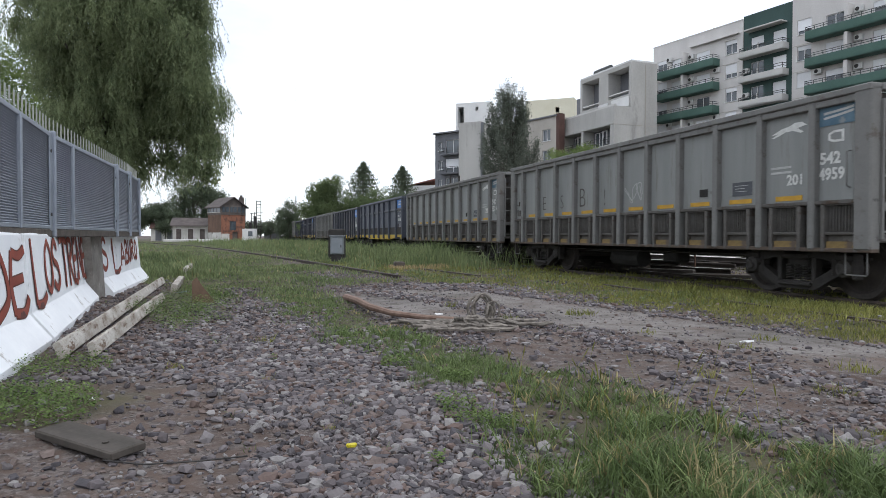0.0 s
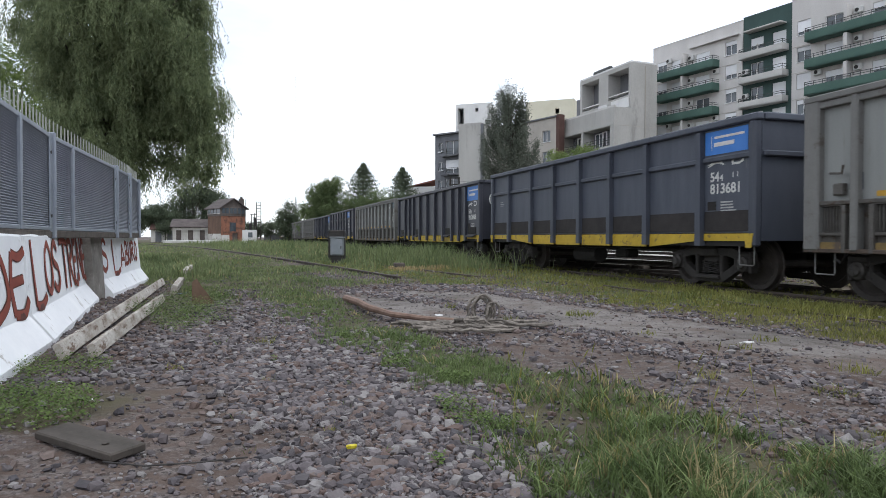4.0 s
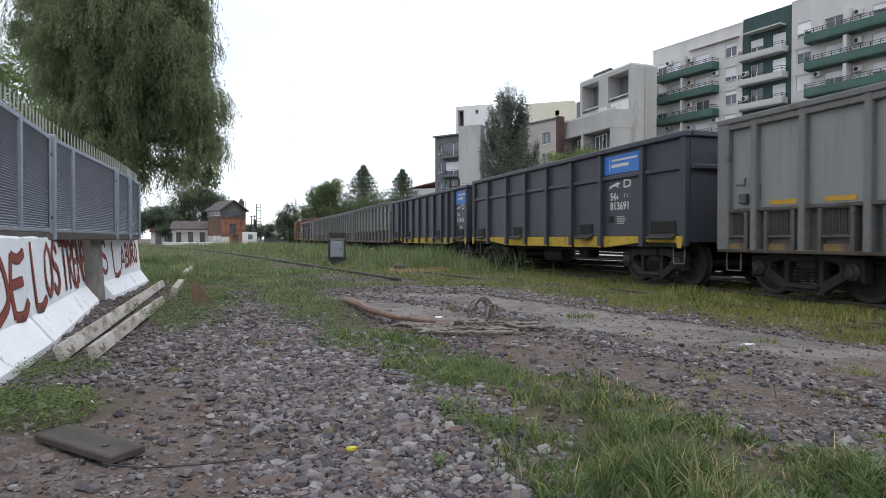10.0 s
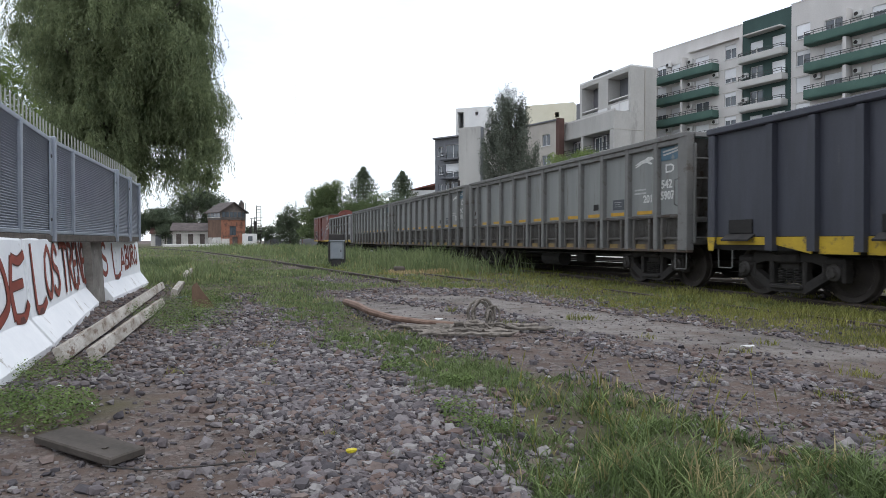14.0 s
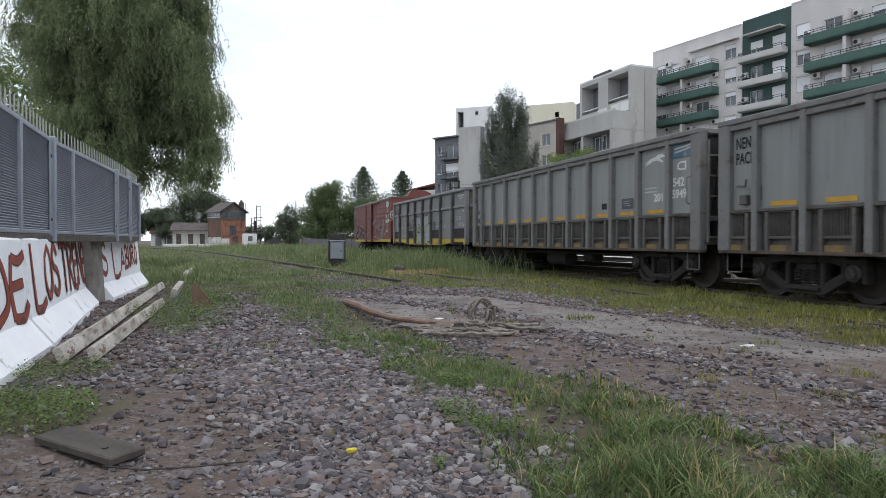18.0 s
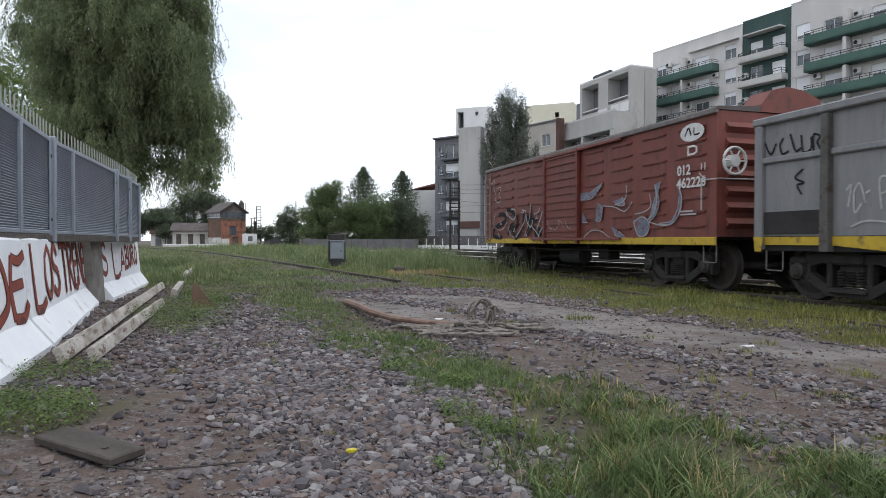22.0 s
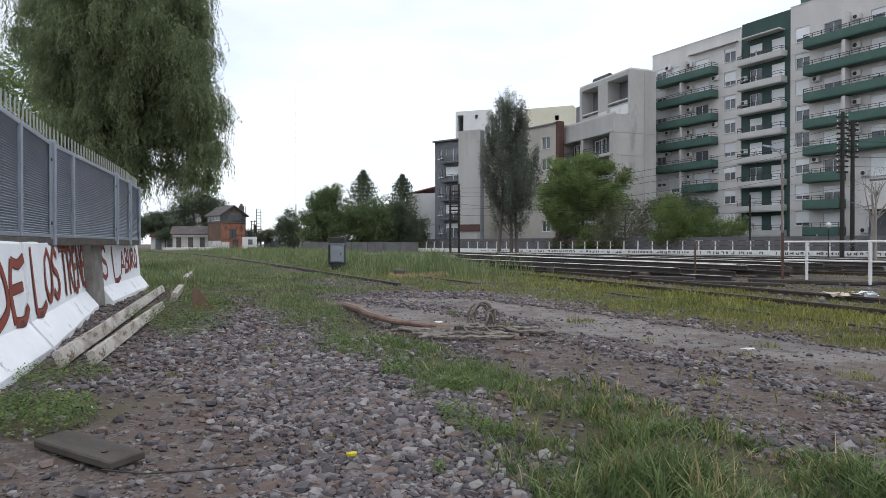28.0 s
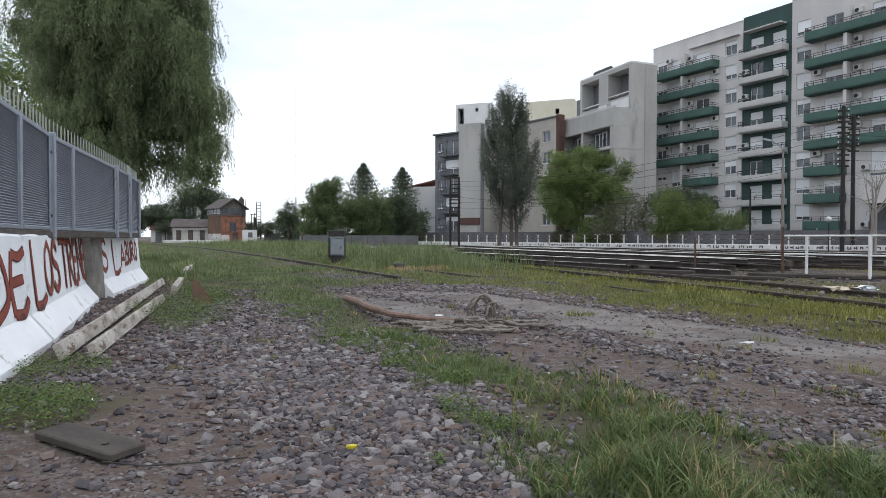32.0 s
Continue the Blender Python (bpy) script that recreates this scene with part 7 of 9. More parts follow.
pts = [(-1.48, 9.95, 0.05), (-1.2, 9.2, 0.07), (-0.95, 8.5, 0.06), (-0.62, 7.9, 0.05), (-0.2, 7.55, 0.04), (0.2, 7.35, 0.04)]
part("strand", Mesh().line(pts, [0.05, 0.05, 0.045, 0.035, 0.03, 0.025], 8), surf("reddish_sheath", (0.16, 0.1, 0.075), (0.28, 0.19, 0.15), 9, 0.85, 0.3), bun, "thick reddish cable end")
part("strand", Mesh().line([(x, y + 0.07, z + 0.01) for x, y, z in pts[2:]] + [(0.6, 7.2, 0.05)], 0.018, 6), CABLE, bun)
part("binding", Mesh().line([(0.33 + 0.03 * math.cos(a), 7.12 + 0.08 * math.sin(a), 0.04 + 0.03 * math.cos(a)) for a in np.linspace(0, 6.3, 12)], 0.008, 5), surf("white_wrap", (0.6, 0.6, 0.58), (0.7, 0.7, 0.68), 5, 0.6, 0), bun)

# ---- grey relay cabinet in the meadow ----
cab = empty("relay_cabinet", pose(-3.95, 24.5, 0), "grey steel relay cabinet on a dark plinth in tall grass", "cabinet")
CAB_GREY = surf("cabinet_grey", (0.2, 0.225, 0.25), (0.28, 0.305, 0.33), 2, 0.5, 0.08, wear=(0.2, 0.19, 0.18), wear_at=0.68)
part("body", Mesh().box((0, 0, 0.62), (0.46, 0.4, 0.66), 0.02), CAB_GREY, cab)
part("lid", Mesh().box((0, -0.01, 0.97), (0.52, 0.48, 0.04), 0.012), CAB_GREY, cab)
part("door", Mesh().box((0.02, -0.21, 0.62), (0.4, 0.025, 0.58), 0.008), CAB_GREY, cab)
part("handle", Mesh().box((0.17, -0.235, 0.6), (0.03, 0.03, 0.1), 0.006), STEEL_DARK, cab)
part("plinth", Mesh().box((0, 0.02, 0.15), (0.4, 0.34, 0.3), 0.02), STEEL_DARK, cab)
part("side_box", Mesh().box((-0.27, 0, 0.6), (0.09, 0.3, 0.75), 0.01), STEEL_DARK, cab)
thing("metal_case", Mesh().box((0, 0, 0.6), (0.62, 0.4, 1.3), 0.03), STEEL_DARK, "dark metal case standing behind the grey cabinet", "case", pose(-4.2, 26.0, 0))
thing("concrete_block", Mesh().box((0, 0, 0.09), (0.32, 0.3, 0.2), 0.03), SLEEPER, "small dark grey concrete block in dry grass", "block", pose(-1.35, 20.2, 0, 0, 0, 15))

# ---- litter on the gravel ----
PAPER = surf("white_litter", (0.6, 0.6, 0.6), (0.78, 0.78, 0.78), 9, 0.7, 0.2)
lrnd = random.Random(41)
for x, y, w, d, mat, label in ((-1.45, 6.6, 0.05, 0.04, PAPER, "scrap of white paper lying on the gravel"), (2.8, 6.02, 0.17, 0.022, PAPER, "white plastic strip lying on the asphalt"), (-0.05, 8.15, 0.1, 0.07, PAPER, "flat white scrap lying on the asphalt"),
                               (-2.05, 3.82, 0.03, 0.02, PAPER, "scrap of white paper lying on the gravel"), (-2.55, 4.35, 0.05, 0.03, PAPER, "scrap of white paper lying on the gravel"), (0.75, 4.62, 0.02, 0.02, PAPER, "scrap of white paper lying on the gravel"),
                               (-4.35, 10.9, 0.16, 0.08, surf("blue_litter", (0.08, 0.13, 0.42), (0.14, 0.2, 0.5), 9, 0.5, 0.1), "crumpled blue plastic scrap in the grass")):
    b = Mesh()
    n = 4
    vs = [((i / n - 0.5) * w, (j / 2 - 0.5) * d, 0.012 + lrnd.uniform(0, 0.018)) for i in range(n + 1) for j in range(3)]
    vs += [(p[0], p[1], p[2] - 0.003) for p in vs]
    k = (n + 1) * 3
    fs = [(i * 3 + j, (i + 1) * 3 + j, (i + 1) * 3 + j + 1, i * 3 + j + 1) for i in range(n) for j in range(2)]
    fs += [tuple(q + k for q in p[::-1]) for p in fs]
    b.add(vs, fs)
    thing("litter_scrap", b, mat, label, "litter", pose(x, y, float(rise(np.array([x]), np.array([y]))[0]) + 0.01, 0, 0, lrnd.uniform(-30, 30)), "scraps of litter")
b = Mesh().prism([(-0.1, 0), (0.2, -0.02), (0.2, 0.08), (0.02, 0.3), (-0.06, 0.42), (-0.12, 0.36)], -0.02, 0.02, pose(0, 0, 0, -18))
thing("broken_board", b, surf("rotten_wood", (0.09, 0.055, 0.035), (0.17, 0.11, 0.075), 9, 0.9, 0.4), "rotten brown broken board leaning in weeds", "board", pose(-3.5, 9.4, -0.03, 0, 0, 8))

# ---- the town behind the line ----
WALL_GREY = surf("grey_render", (0.535, 0.515, 0.5), (0.665, 0.645, 0.628), 0.35, 0.9, 0.15, fine=8, streak=(1, 1, 0.35))
WALL_GREEN = surf("dark_green_render", (0.035, 0.068, 0.063), (0.05, 0.092, 0.085), 0.4, 0.85, 0.1, fine=8)
BAND_GREEN = surf("green_balcony_paint", (0.055, 0.115, 0.094), (0.08, 0.15, 0.124), 0.6, 0.8, 0.1, fine=10)
BAND_PALE = surf("pale_balcony_paint", (0.48, 0.47, 0.455), (0.6, 0.59, 0.57), 0.5, 0.85, 0.1, fine=10)
ROUGH_CONCRETE = surf("raw_concrete", (0.37, 0.362, 0.345), (0.5, 0.49, 0.47), 0.3, 0.9, 0.15, fine=6, streak=(1, 1, 0.3), wear=(0.33, 0.32, 0.305), wear_at=0.57)
WALL_BEIGE = surf("beige_render", (0.4, 0.37, 0.33), (0.5, 0.47, 0.43), 0.4, 0.9, 0.1, fine=8)
WALL_CREAM = surf("cream_render", (0.6, 0.57, 0.45), (0.68, 0.65, 0.53), 0.4, 0.9, 0.1, fine=8)
WALL_WHITE = surf("white_render", (0.6, 0.6, 0.6), (0.72, 0.72, 0.71), 0.4, 0.9, 0.1, fine=8)
# also on the concrete house's balcony backs, where its dark tone stands for shade
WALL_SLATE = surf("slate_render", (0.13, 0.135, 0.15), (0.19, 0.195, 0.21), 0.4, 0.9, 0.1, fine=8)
BRICK_DARK = surf("red_brown_cladding", (0.075, 0.04, 0.034), (0.12, 0.065, 0.055), 0.8, 0.9, 0.2, fine=12)
SHUTTER = surf("white_shutter", (0.68, 0.69, 0.71), (0.82, 0.83, 0.85), 0.5, 0.7, 0.2, fine=20, vary=0.16)
FRAME_WHITE = surf("white_frame", (0.74, 0.74, 0.75), (0.84, 0.84, 0.85), 2, 0.6, 0)
RAILING = surf("dark_railing", (0.03, 0.035, 0.035), (0.06, 0.065, 0.065), 2, 0.6, 0)
AC_WHITE = surf("aircon_white", (0.5, 0.5, 0.49), (0.64, 0.64, 0.62), 3, 0.6, 0.1)


def facade(b, x0, x1, z0, z1, holes, y=0.0, deep=0.25):
    """A wall in the plane y with openings (x0, x1, z0, z1) and their reveals."""
    xs = sorted({x0, x1, *[h[0] for h in holes], *[h[1] for h in holes]})
    zs = sorted({z0, z1, *[h[2] for h in holes], *[h[3] for h in holes]})
    for xa, xb in zip(xs, xs[1:]):
        for za, zb in zip(zs, zs[1:]):
            cx, cz = (xa + xb) / 2, (za + zb) / 2
            if not any(h[0] < cx < h[1] and h[2] < cz < h[3] for h in holes):
                b.add([(xa, y, za), (xb, y, za), (xb, y, zb), (xa, y, zb)], [(0, 1, 2, 3)])
    for xa, xb, za, zb in holes:
        q = y + deep
        b.add([(xa, y, za), (xb, y, za), (xb, y, zb), (xa, y, zb), (xa, q, za), (xb, q, za), (xb, q, zb), (xa, q, zb)],
              [(0, 4, 5, 1), (1, 5, 6, 2), (2, 6, 7, 3), (3, 7, 4, 0)])


def shell(b, x0, x1, z0, z1, depth, y=0.0):
    """The other sides and the roof of a building whose front is in the plane y."""
    b.add([(x0, y, z0), (x1, y, z0), (x1, y + depth, z0), (x0, y + depth, z0), (x0, y, z1), (x1, y, z1), (x1, y + depth, z1), (x0, y + depth, z1)],
          [(0, 4, 7, 3), (1, 2, 6, 5), (2, 3, 7, 6), (4, 5, 6, 7)])


WRND = random.Random(99)


def window(parent, x0, x1, z0, z1, y=0.0, shut=None, two=True):
    """A window set in its opening: frame, panes and a roller shutter part of the way down."""
    t, d = 0.06, y + 0.16
    w = part("window", Mesh().ring(x0, x1, z0, z1, t, d - 0.03, d + 0.03), FRAME_WHITE, parent)
    if two:
        part("mullion", Mesh().box(((x0 + x1) / 2, d, (z0 + z1) / 2), (0.08, 0.055, z1 - z0 - 2 * t)), FRAME_WHITE, w)
    part("sill", Mesh().box(((x0 + x1) / 2, y - 0.03, z0 - 0.03), (x1 - x0 + 0.1, 0.14, 0.06)), FRAME_WHITE, w)
    part("pane", Mesh().add([(x0, y + 0.2, z0), (x1, y + 0.2, z0), (x1, y + 0.2, z1), (x0, y + 0.2, z1)], [(0, 1, 2, 3)]), GLASS, w)
    s = shut if shut is not None else WRND.choice((1.0, 0.8, 0.75, 0.7, 0.6, 0.45, 0.3, 0.0))
    if s > 0:
        part("shutter", Mesh().box(((x0 + x1) / 2, y + 0.11, z1 - (z1 - z0) * s / 2), (x1 - x0 - 0.02, 0.05, (z1 - z0) * s - 0.02)), SHUTTER, w)
    return w


def balcony(parent, x0, x1, z, out, band, material, rail_h=0.42, y=0.0):
    """A cantilevered balcony with a solid painted parapet and a handrail."""
    b = Mesh()
    b.box(((x0 + x1) / 2, y - out / 2, z - 0.08), (x1 - x0, out, 0.16))
    b.box(((x0 + x1) / 2, y - out + 0.06, z + band / 2 - 0.16), (x1 - x0, 0.12, band), 0.01)
    for x in (x0 + 0.06, x1 - 0.06):
        b.box((x, y - out / 2 + 0.06, z + band / 2 - 0.16), (0.12, out - 0.12, band))
    bal = part("balcony", b, material, parent)
    if rail_h:
        r, top = Mesh(), z + band - 0.16 + rail_h
        for zz in (top, top - rail_h * 0.5):
            r.box(((x0 + x1) / 2, y - out + 0.06, zz), (x1 - x0, 0.05, 0.05))
            for x in (x0 + 0.05, x1 - 0.05):
                r.box((x, y - out / 2, zz), (0.05, out - 0.1, 0.05))
        n = max(2, int((x1 - x0) / 0.9))
        for i in range(n + 1):
            r.box((x0 + 0.05 + (x1 - x0 - 0.1) * i / n, y - out + 0.06, top - rail_h / 2), (0.05, 0.05, rail_h))
        part("handrail", r, RAILING, bal)
    return bal


def aircon(parent, x, y, z):
    b = Mesh().box((x, y, z), (0.8, 0.32, 0.58), 0.03)
    ac = part("air_conditioner", b, AC_WHITE, parent)
    part("fan_grille", Mesh().lathe([(0.04, 0.0), (0.2, 0.0), (0.2, -0.02), (0.04, -0.02)], 12, pose(x - 0.12, y - 0.165, z)), STEEL_DARK, ac)


FLOORS = [21.45 - 2.79 * k for k in range(8)]
apt = empty("apartment_building", pose(28.0, 87.8, 0, 0, 0, -60.7), "grey apartment block with dark green middle bay and balconies", "building")
# left bay
holes, wins = [], []
for k, z in enumerate(FLOORS):
    for x0, x1, za, zb in ((0.75, 2.3, 1.0, 2.5), (11.1, 12.65, 1.0, 2.6), (3.1, 4.9, 0.1, 2.2), (6.9, 8.9, 0.1, 2.2)):
        holes.append((x0, x1, z + za, z + zb))
        wins.append((x0, x1, z + za, z + zb))
b = Mesh()
facade(b, 0, 13.4, -0.1, 26.0, holes)
shell(b, 0, 13.4, -0.1, 26.0, 15)
part("wall", b, WALL_GREY, apt, "grey rendered wall")
for w in wins:
    window(apt, *w)
part("cornice", Mesh().box((9.6, -0.25, 24.55), (7.0, 0.5, 0.12)), WALL_GREY, apt)
part("parapet_cap", Mesh().box((6.7, 0.1, 26.04), (13.4, 0.3, 0.1)), BAND_PALE, apt)
for k, z in enumerate(FLOORS):
    balcony(apt, 1.6 if k < 5 else 6.0, 10.3, z, 1.25, 0.95, BAND_GREEN)
    part("divider", Mesh().box((5.6, -0.55, z + 1.2), (0.3, 1.1, 2.7)), WALL_GREY, apt)
    aircon(apt, 6.3, -0.2, z + 1.9)
    if k % 2 == 0:
        aircon(apt, 10.0, -0.2, z - 0.55)
    if k in (0, 2, 3, 5):
        aircon(apt, 2.9, -0.25, z + (2.3 if k == 0 else -0.5))
# green middle bay, slightly set back
holes, wins = [], []
for z in FLOORS:
    for x0, x1 in ((14.35, 15.95), (17.05, 18.65)):
        holes.append((x0, x1, z + 0.15, z + 2.2))
        wins.append((x0, x1, z + 0.15, z + 2.2))
b = Mesh()
facade(b, 13.4, 19.4, -0.1, 26.35, holes, 0.15)
shell(b, 13.4, 19.4, -0.1, 26.35, 14, 0.15)
part("wall", b, WALL_GREEN, apt, "dark green rendered wall")
for w in wins:
    window(apt, *w, 0.15)
part("canopy", Mesh().box((16.4, -0.4, 24.35), (4.6, 1.1, 0.14)), BAND_PALE, apt)
for k, z in enumerate(FLOORS):
    bl = balcony(apt, 13.55, 18.95, z, 1.1, 0.72, BAND_PALE, 0.55 if k % 2 else 0.4, 0.15)
    part("screen", Mesh().box((15.9, -0.85, z + 0.85), (0.14, 0.12, 0.6)), BAND_PALE, bl)
    if k in (1, 2, 4):
        aircon(apt, 13.9, -0.1, z + 1.3)
# right bay
holes, wins = [], []
for z in FLOORS:
    for x0, x1, za, zb in ((19.95, 21.5, 1.0, 2.55), (23.0, 24.9, 0.1, 2.2), (27.6, 30.0, 0.1, 2.2), (31.8, 33.6, 0.1, 2.2)):
        holes.append((x0, x1, z + za, z + zb))
        wins.append((x0, x1, z + za, z + zb))
b = Mesh()
facade(b, 19.4, 36.0, -0.1, 26.4, holes)
shell(b, 19.4, 36.0, -0.1, 26.4, 15)
part("wall", b, WALL_GREY, apt, "grey rendered wall")
for w in wins:
    window(apt, *w)
part("parapet_cap", Mesh().box((27.7, 0.1, 26.44), (16.6, 0.3, 0.1)), BAND_PALE, apt)
for k, z in enumerate(FLOORS):
    balcony(apt, 21.55, 25.3 if k > 4 else 35.5, z, 1.25, 0.95, BAND_GREEN)
    if k <= 4:
        part("divider", Mesh().box((25.6, -0.55, z + 1.2), (0.35, 1.1, 2.7)), WALL_GREY, apt)
        aircon(apt, 26.4, -0.2, z + 1.9)
    else:
        aircon(apt, 27.2, -0.2, z + 0.4)
    if k % 3 == 1:
        aircon(apt, 22.4, -0.25, z - 0.55)
for k, z in enumerate(FLOORS):
    for x0, x1 in ((0.05, 13.3), (19.5, 35.9)):
        part("floor_joint", Mesh().box(((x0 + x1) / 2, -0.006, z - 0.12), (x1 - x0, 0.02, 0.05)), WALL_BEIGE, apt)
pent = Mesh()
facade(pent, 20.0, 23.6, 26.4, 29.2, [], 0.8)
shell(pent, 20.0, 23.6, 26.4, 29.2, 8, 0.8)
part("penthouse", pent, BAND_GREEN, apt, "green roof house")

# raw concrete house beside it, with a set-back upper floor
con = empty("concrete_building", pose(15.98, 92.2, 0, 0, 0, -68.6), "raw concrete apartment house with deep balconies and upper terraces", "building")
b = Mesh()
bays = []
for z in (12.3, 9.5, 6.7, 3.9, 1.1):
    bays += [(1.6, 6.0, z, z + 2.35), (6.5, 12.3, z, z + 2.35)]
facade(b, 0, 13.1, -0.1, 16.9, bays, 0, 1.6)
shell(b, 0, 13.1, -0.1, 16.9, 6.4)
part("wall", b, ROUGH_CONCRETE, con)
for x0, x1, z0, z1 in bays:
    # slate tone puts the recess's shade into the back wall's colour
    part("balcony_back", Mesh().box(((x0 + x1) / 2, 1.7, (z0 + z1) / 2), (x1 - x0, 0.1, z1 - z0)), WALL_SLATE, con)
    window(con, x0 + 0.6, x0 + 2.4, z0 + 0.1, z0 + 2.1, 1.35, 0.0)
    r = Mesh()
    for zz in (z0 + 0.4, z0 + 0.7, z0 + 1.0):
        r.box(((x0 + x1) / 2, 0.1, zz), (x1 - x0, 0.05, 0.05))
    for i in range(5):
        r.box((x0 + (x1 - x0) * i / 4, 0.1, z0 + 0.5), (0.05, 0.05, 1.0))
    part("handrail", r, RAILING, con)
b = Mesh()
ups = [(2.4, 6.3, 18.2, 22.0), (8.4, 12.6, 18.6, 22.0)]
facade(b, 1.9, 13.1, 16.9, 22.5, ups, 2.5, 2.0)
shell(b, 1.9, 13.1, 16.9, 22.5, 3.9, 2.5)
part("upper_wall", b, ROUGH_CONCRETE, con)
for x0, x1, z0, z1 in ups:
    # loggia back coloured dark in place of the shade inside
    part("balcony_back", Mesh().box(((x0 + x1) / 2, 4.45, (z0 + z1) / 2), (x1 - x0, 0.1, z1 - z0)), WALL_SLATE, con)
    window(con, x1 - 1.3, x1 - 0.3, z0 + 0.2, z1 - 0.6, 4.1, 0.9, False)
    part("ledge", Mesh().box(((x0 + x1) / 2, 3.0, z0 + 0.5), (x1 - x0, 0.8, 0.12)), WALL_WHITE, con)
part("parapet", Mesh().box((6.6, 0.15, 17.0), (13.1, 0.3, 0.24)), BAND_PALE, con)
part("white_screen", Mesh().box((7.4, 2.4, 17.6), (2.0, 0.1, 1.3)), WALL_WHITE, con)
part("roof_hut", Mesh().box((1.0, 4.0, 18.6), (1.5, 2.0, 3.4), 0.03), WALL_SLATE, con)
for z in (14.7, 11.9, 9.1, 6.3):
    part("joint_line", Mesh().box((13.11, 3.2, z), (0.03, 6.2, 0.05)), WALL_BEIGE, con)
    part("slab_edge", Mesh().box((6.6, -0.04, z + 0.12), (13.0, 0.1, 0.22)), ROUGH_CONCRETE, con)
part("downpipe", Mesh().tube((13.16, 4.6, 0), (13.16, 4.6, 22.2), 0.06, 6), WALL_BEIGE, con)
part("terrace_window", Mesh().box((11.0, 2.42, 17.75), (3.6, 0.1, 1.2)).box((11.0, 2.36, 17.75), (0.1, 0.1, 1.2)), WALL_WHITE, con)
for i, (x, z) in enumerate(((3.2, 12.3), (9.0, 12.3), (10.8, 12.3), (4.6, 9.5), (8.2, 9.5), (11.2, 9.5))):
    part("white_door_frame", Mesh().box((x, 1.25, z + 1.1), (0.12, 0.1, 2.1)).box((x + 0.9, 1.25, z + 1.1), (0.12, 0.1, 2.1)).box((x + 0.45, 1.25, z + 2.1), (1.0, 0.1, 0.12)), WALL_WHITE, con)
    part("plant_pot", Mesh().lathe([(0.16, 0), (0.24, 0.45), (0.3, 0.9), (0.05, 1.2)], 7, pose(x - 0.6, 0.7, z + 0.1)), RAILING, con)
part("roof_edge_white", Mesh().box((7.5, 4.4, 22.62), (11.2, 3.8, 0.24), 0.03), WALL_WHITE, con)
tank = Mesh().tube((4.6, 3.2, 22.95), (8.0, 3.2, 22.95), 0.42, 10)
part("roof_tank", tank, RAILING, con)

# beige house with a red-brown strip, cream house behind it
bei = empty("beige_building", pose(7.9, 100.5, 0, 0, 0, -55), "beige rendered apartment house with a red-brown side strip", "building")
holes = []
for z in (14.2, 11.3, 8.4, 5.6, 2.7):
    holes += [(10.4, 12.0, z, z + 1.6), (4.4, 6.0, z, z + 1.6)]
b = Mesh()
facade(b, 0, 13.2, -0.1, 17.4, holes)
shell(b, 0, 13.2, -0.1, 17.4, 8)
part("wall", b, WALL_BEIGE, bei)
for h in holes:
    window(bei, *h, 0.0, WRND.choice((0.0, 0.3)))
part("roof_edge", Mesh().box((6.6, 0.0, 17.5), (13.4, 0.5, 0.2)), WALL_SLATE, bei)
part("side_strip", Mesh().box((13.5, 0.4, 8.8), (0.6, 1.0, 17.8)), BRICK_DARK, bei)
b = Mesh()
facade(b, 0, 8.4, -0.1, 24.8, [(5.2, 5.9, 22.4, 23.3)])
shell(b, 0, 8.4, -0.1, 24.8, 7)
thing("cream_building", b, WALL_CREAM, "cream rendered house rising behind the beige one", "building", pose(14.6, 116.0, 0, 0, 0, -22))

# narrow pale house, slate balconied house and a white roof house
b = Mesh()
facade(b, 0, 3.55, -0.1, 17.4, [])
shell(b, 0, 3.55, -0.1, 17.4, 10)
pale = thing("pale_building", b, ROUGH_CONCRETE, "narrow pale concrete house end without windows", "building", pose(2.25, 95.5, 0, 0, 0, -25))
part("garage_band", Mesh().box((1.7, -0.06, 3.3), (3.3, 0.12, 1.0)), BRICK_DARK, pale)
part("edge_strip", Mesh().box((3.7, 0.0, 8.6), (0.35, 0.5, 17.2)), WALL_SLATE, pale)
sl = empty("slate_building", pose(-1.2, 99.0, 0, 0, 0, -38), "slate grey apartment house with glazed balconies", "building")
holes = []
for k in range(5):
    z = 13.0 - 2.8 * k
    holes += [(2.0, 4.7, z, z + 2.2), (0.6, 1.5, z + 0.7, z + 2.0)]
b = Mesh()
facade(b, 0, 5.0, -0.1, 16.2, holes)
shell(b, 0, 5.0, -0.1, 16.2, 10)
part("wall", b, WALL_SLATE, sl)
for i, h in enumerate(holes):
    window(sl, *h, 0.0, 0.0 if i % 2 else WRND.choice((0.0, 0.3, 0.6)))
    if i % 2 == 0:
        balcony(sl, 1.7, 4.9, h[2], 0.9, 0.3, WALL_SLATE, 0.8)
part("roof_slab", Mesh().box((2.6, 0.5, 16.3), (5.4, 2.0, 0.2)), WALL_SLATE, sl)
b = Mesh()
facade(b, 0, 5.6, 15.0, 21.9, [(0.3, 1.3, 18.0, 21.3), (3.2, 3.7, 20.6, 21.2)], 0.0, 1.0)
shell(b, 0, 5.6, 15.0, 21.9, 4)
b.box((2.3, 2.0, 8.0), (4.4, 3.8, 16.0))
thing("white_building", b, WALL_WHITE, "white rendered house with a recessed roof terrace", "building", pose(2.0, 104.0, 0, 0, 0, -20))
hs = empty("gabled_house", pose(-5.9, 108.0, 0, 0, 0, -12), "pale house with a low red tiled roof", "house")
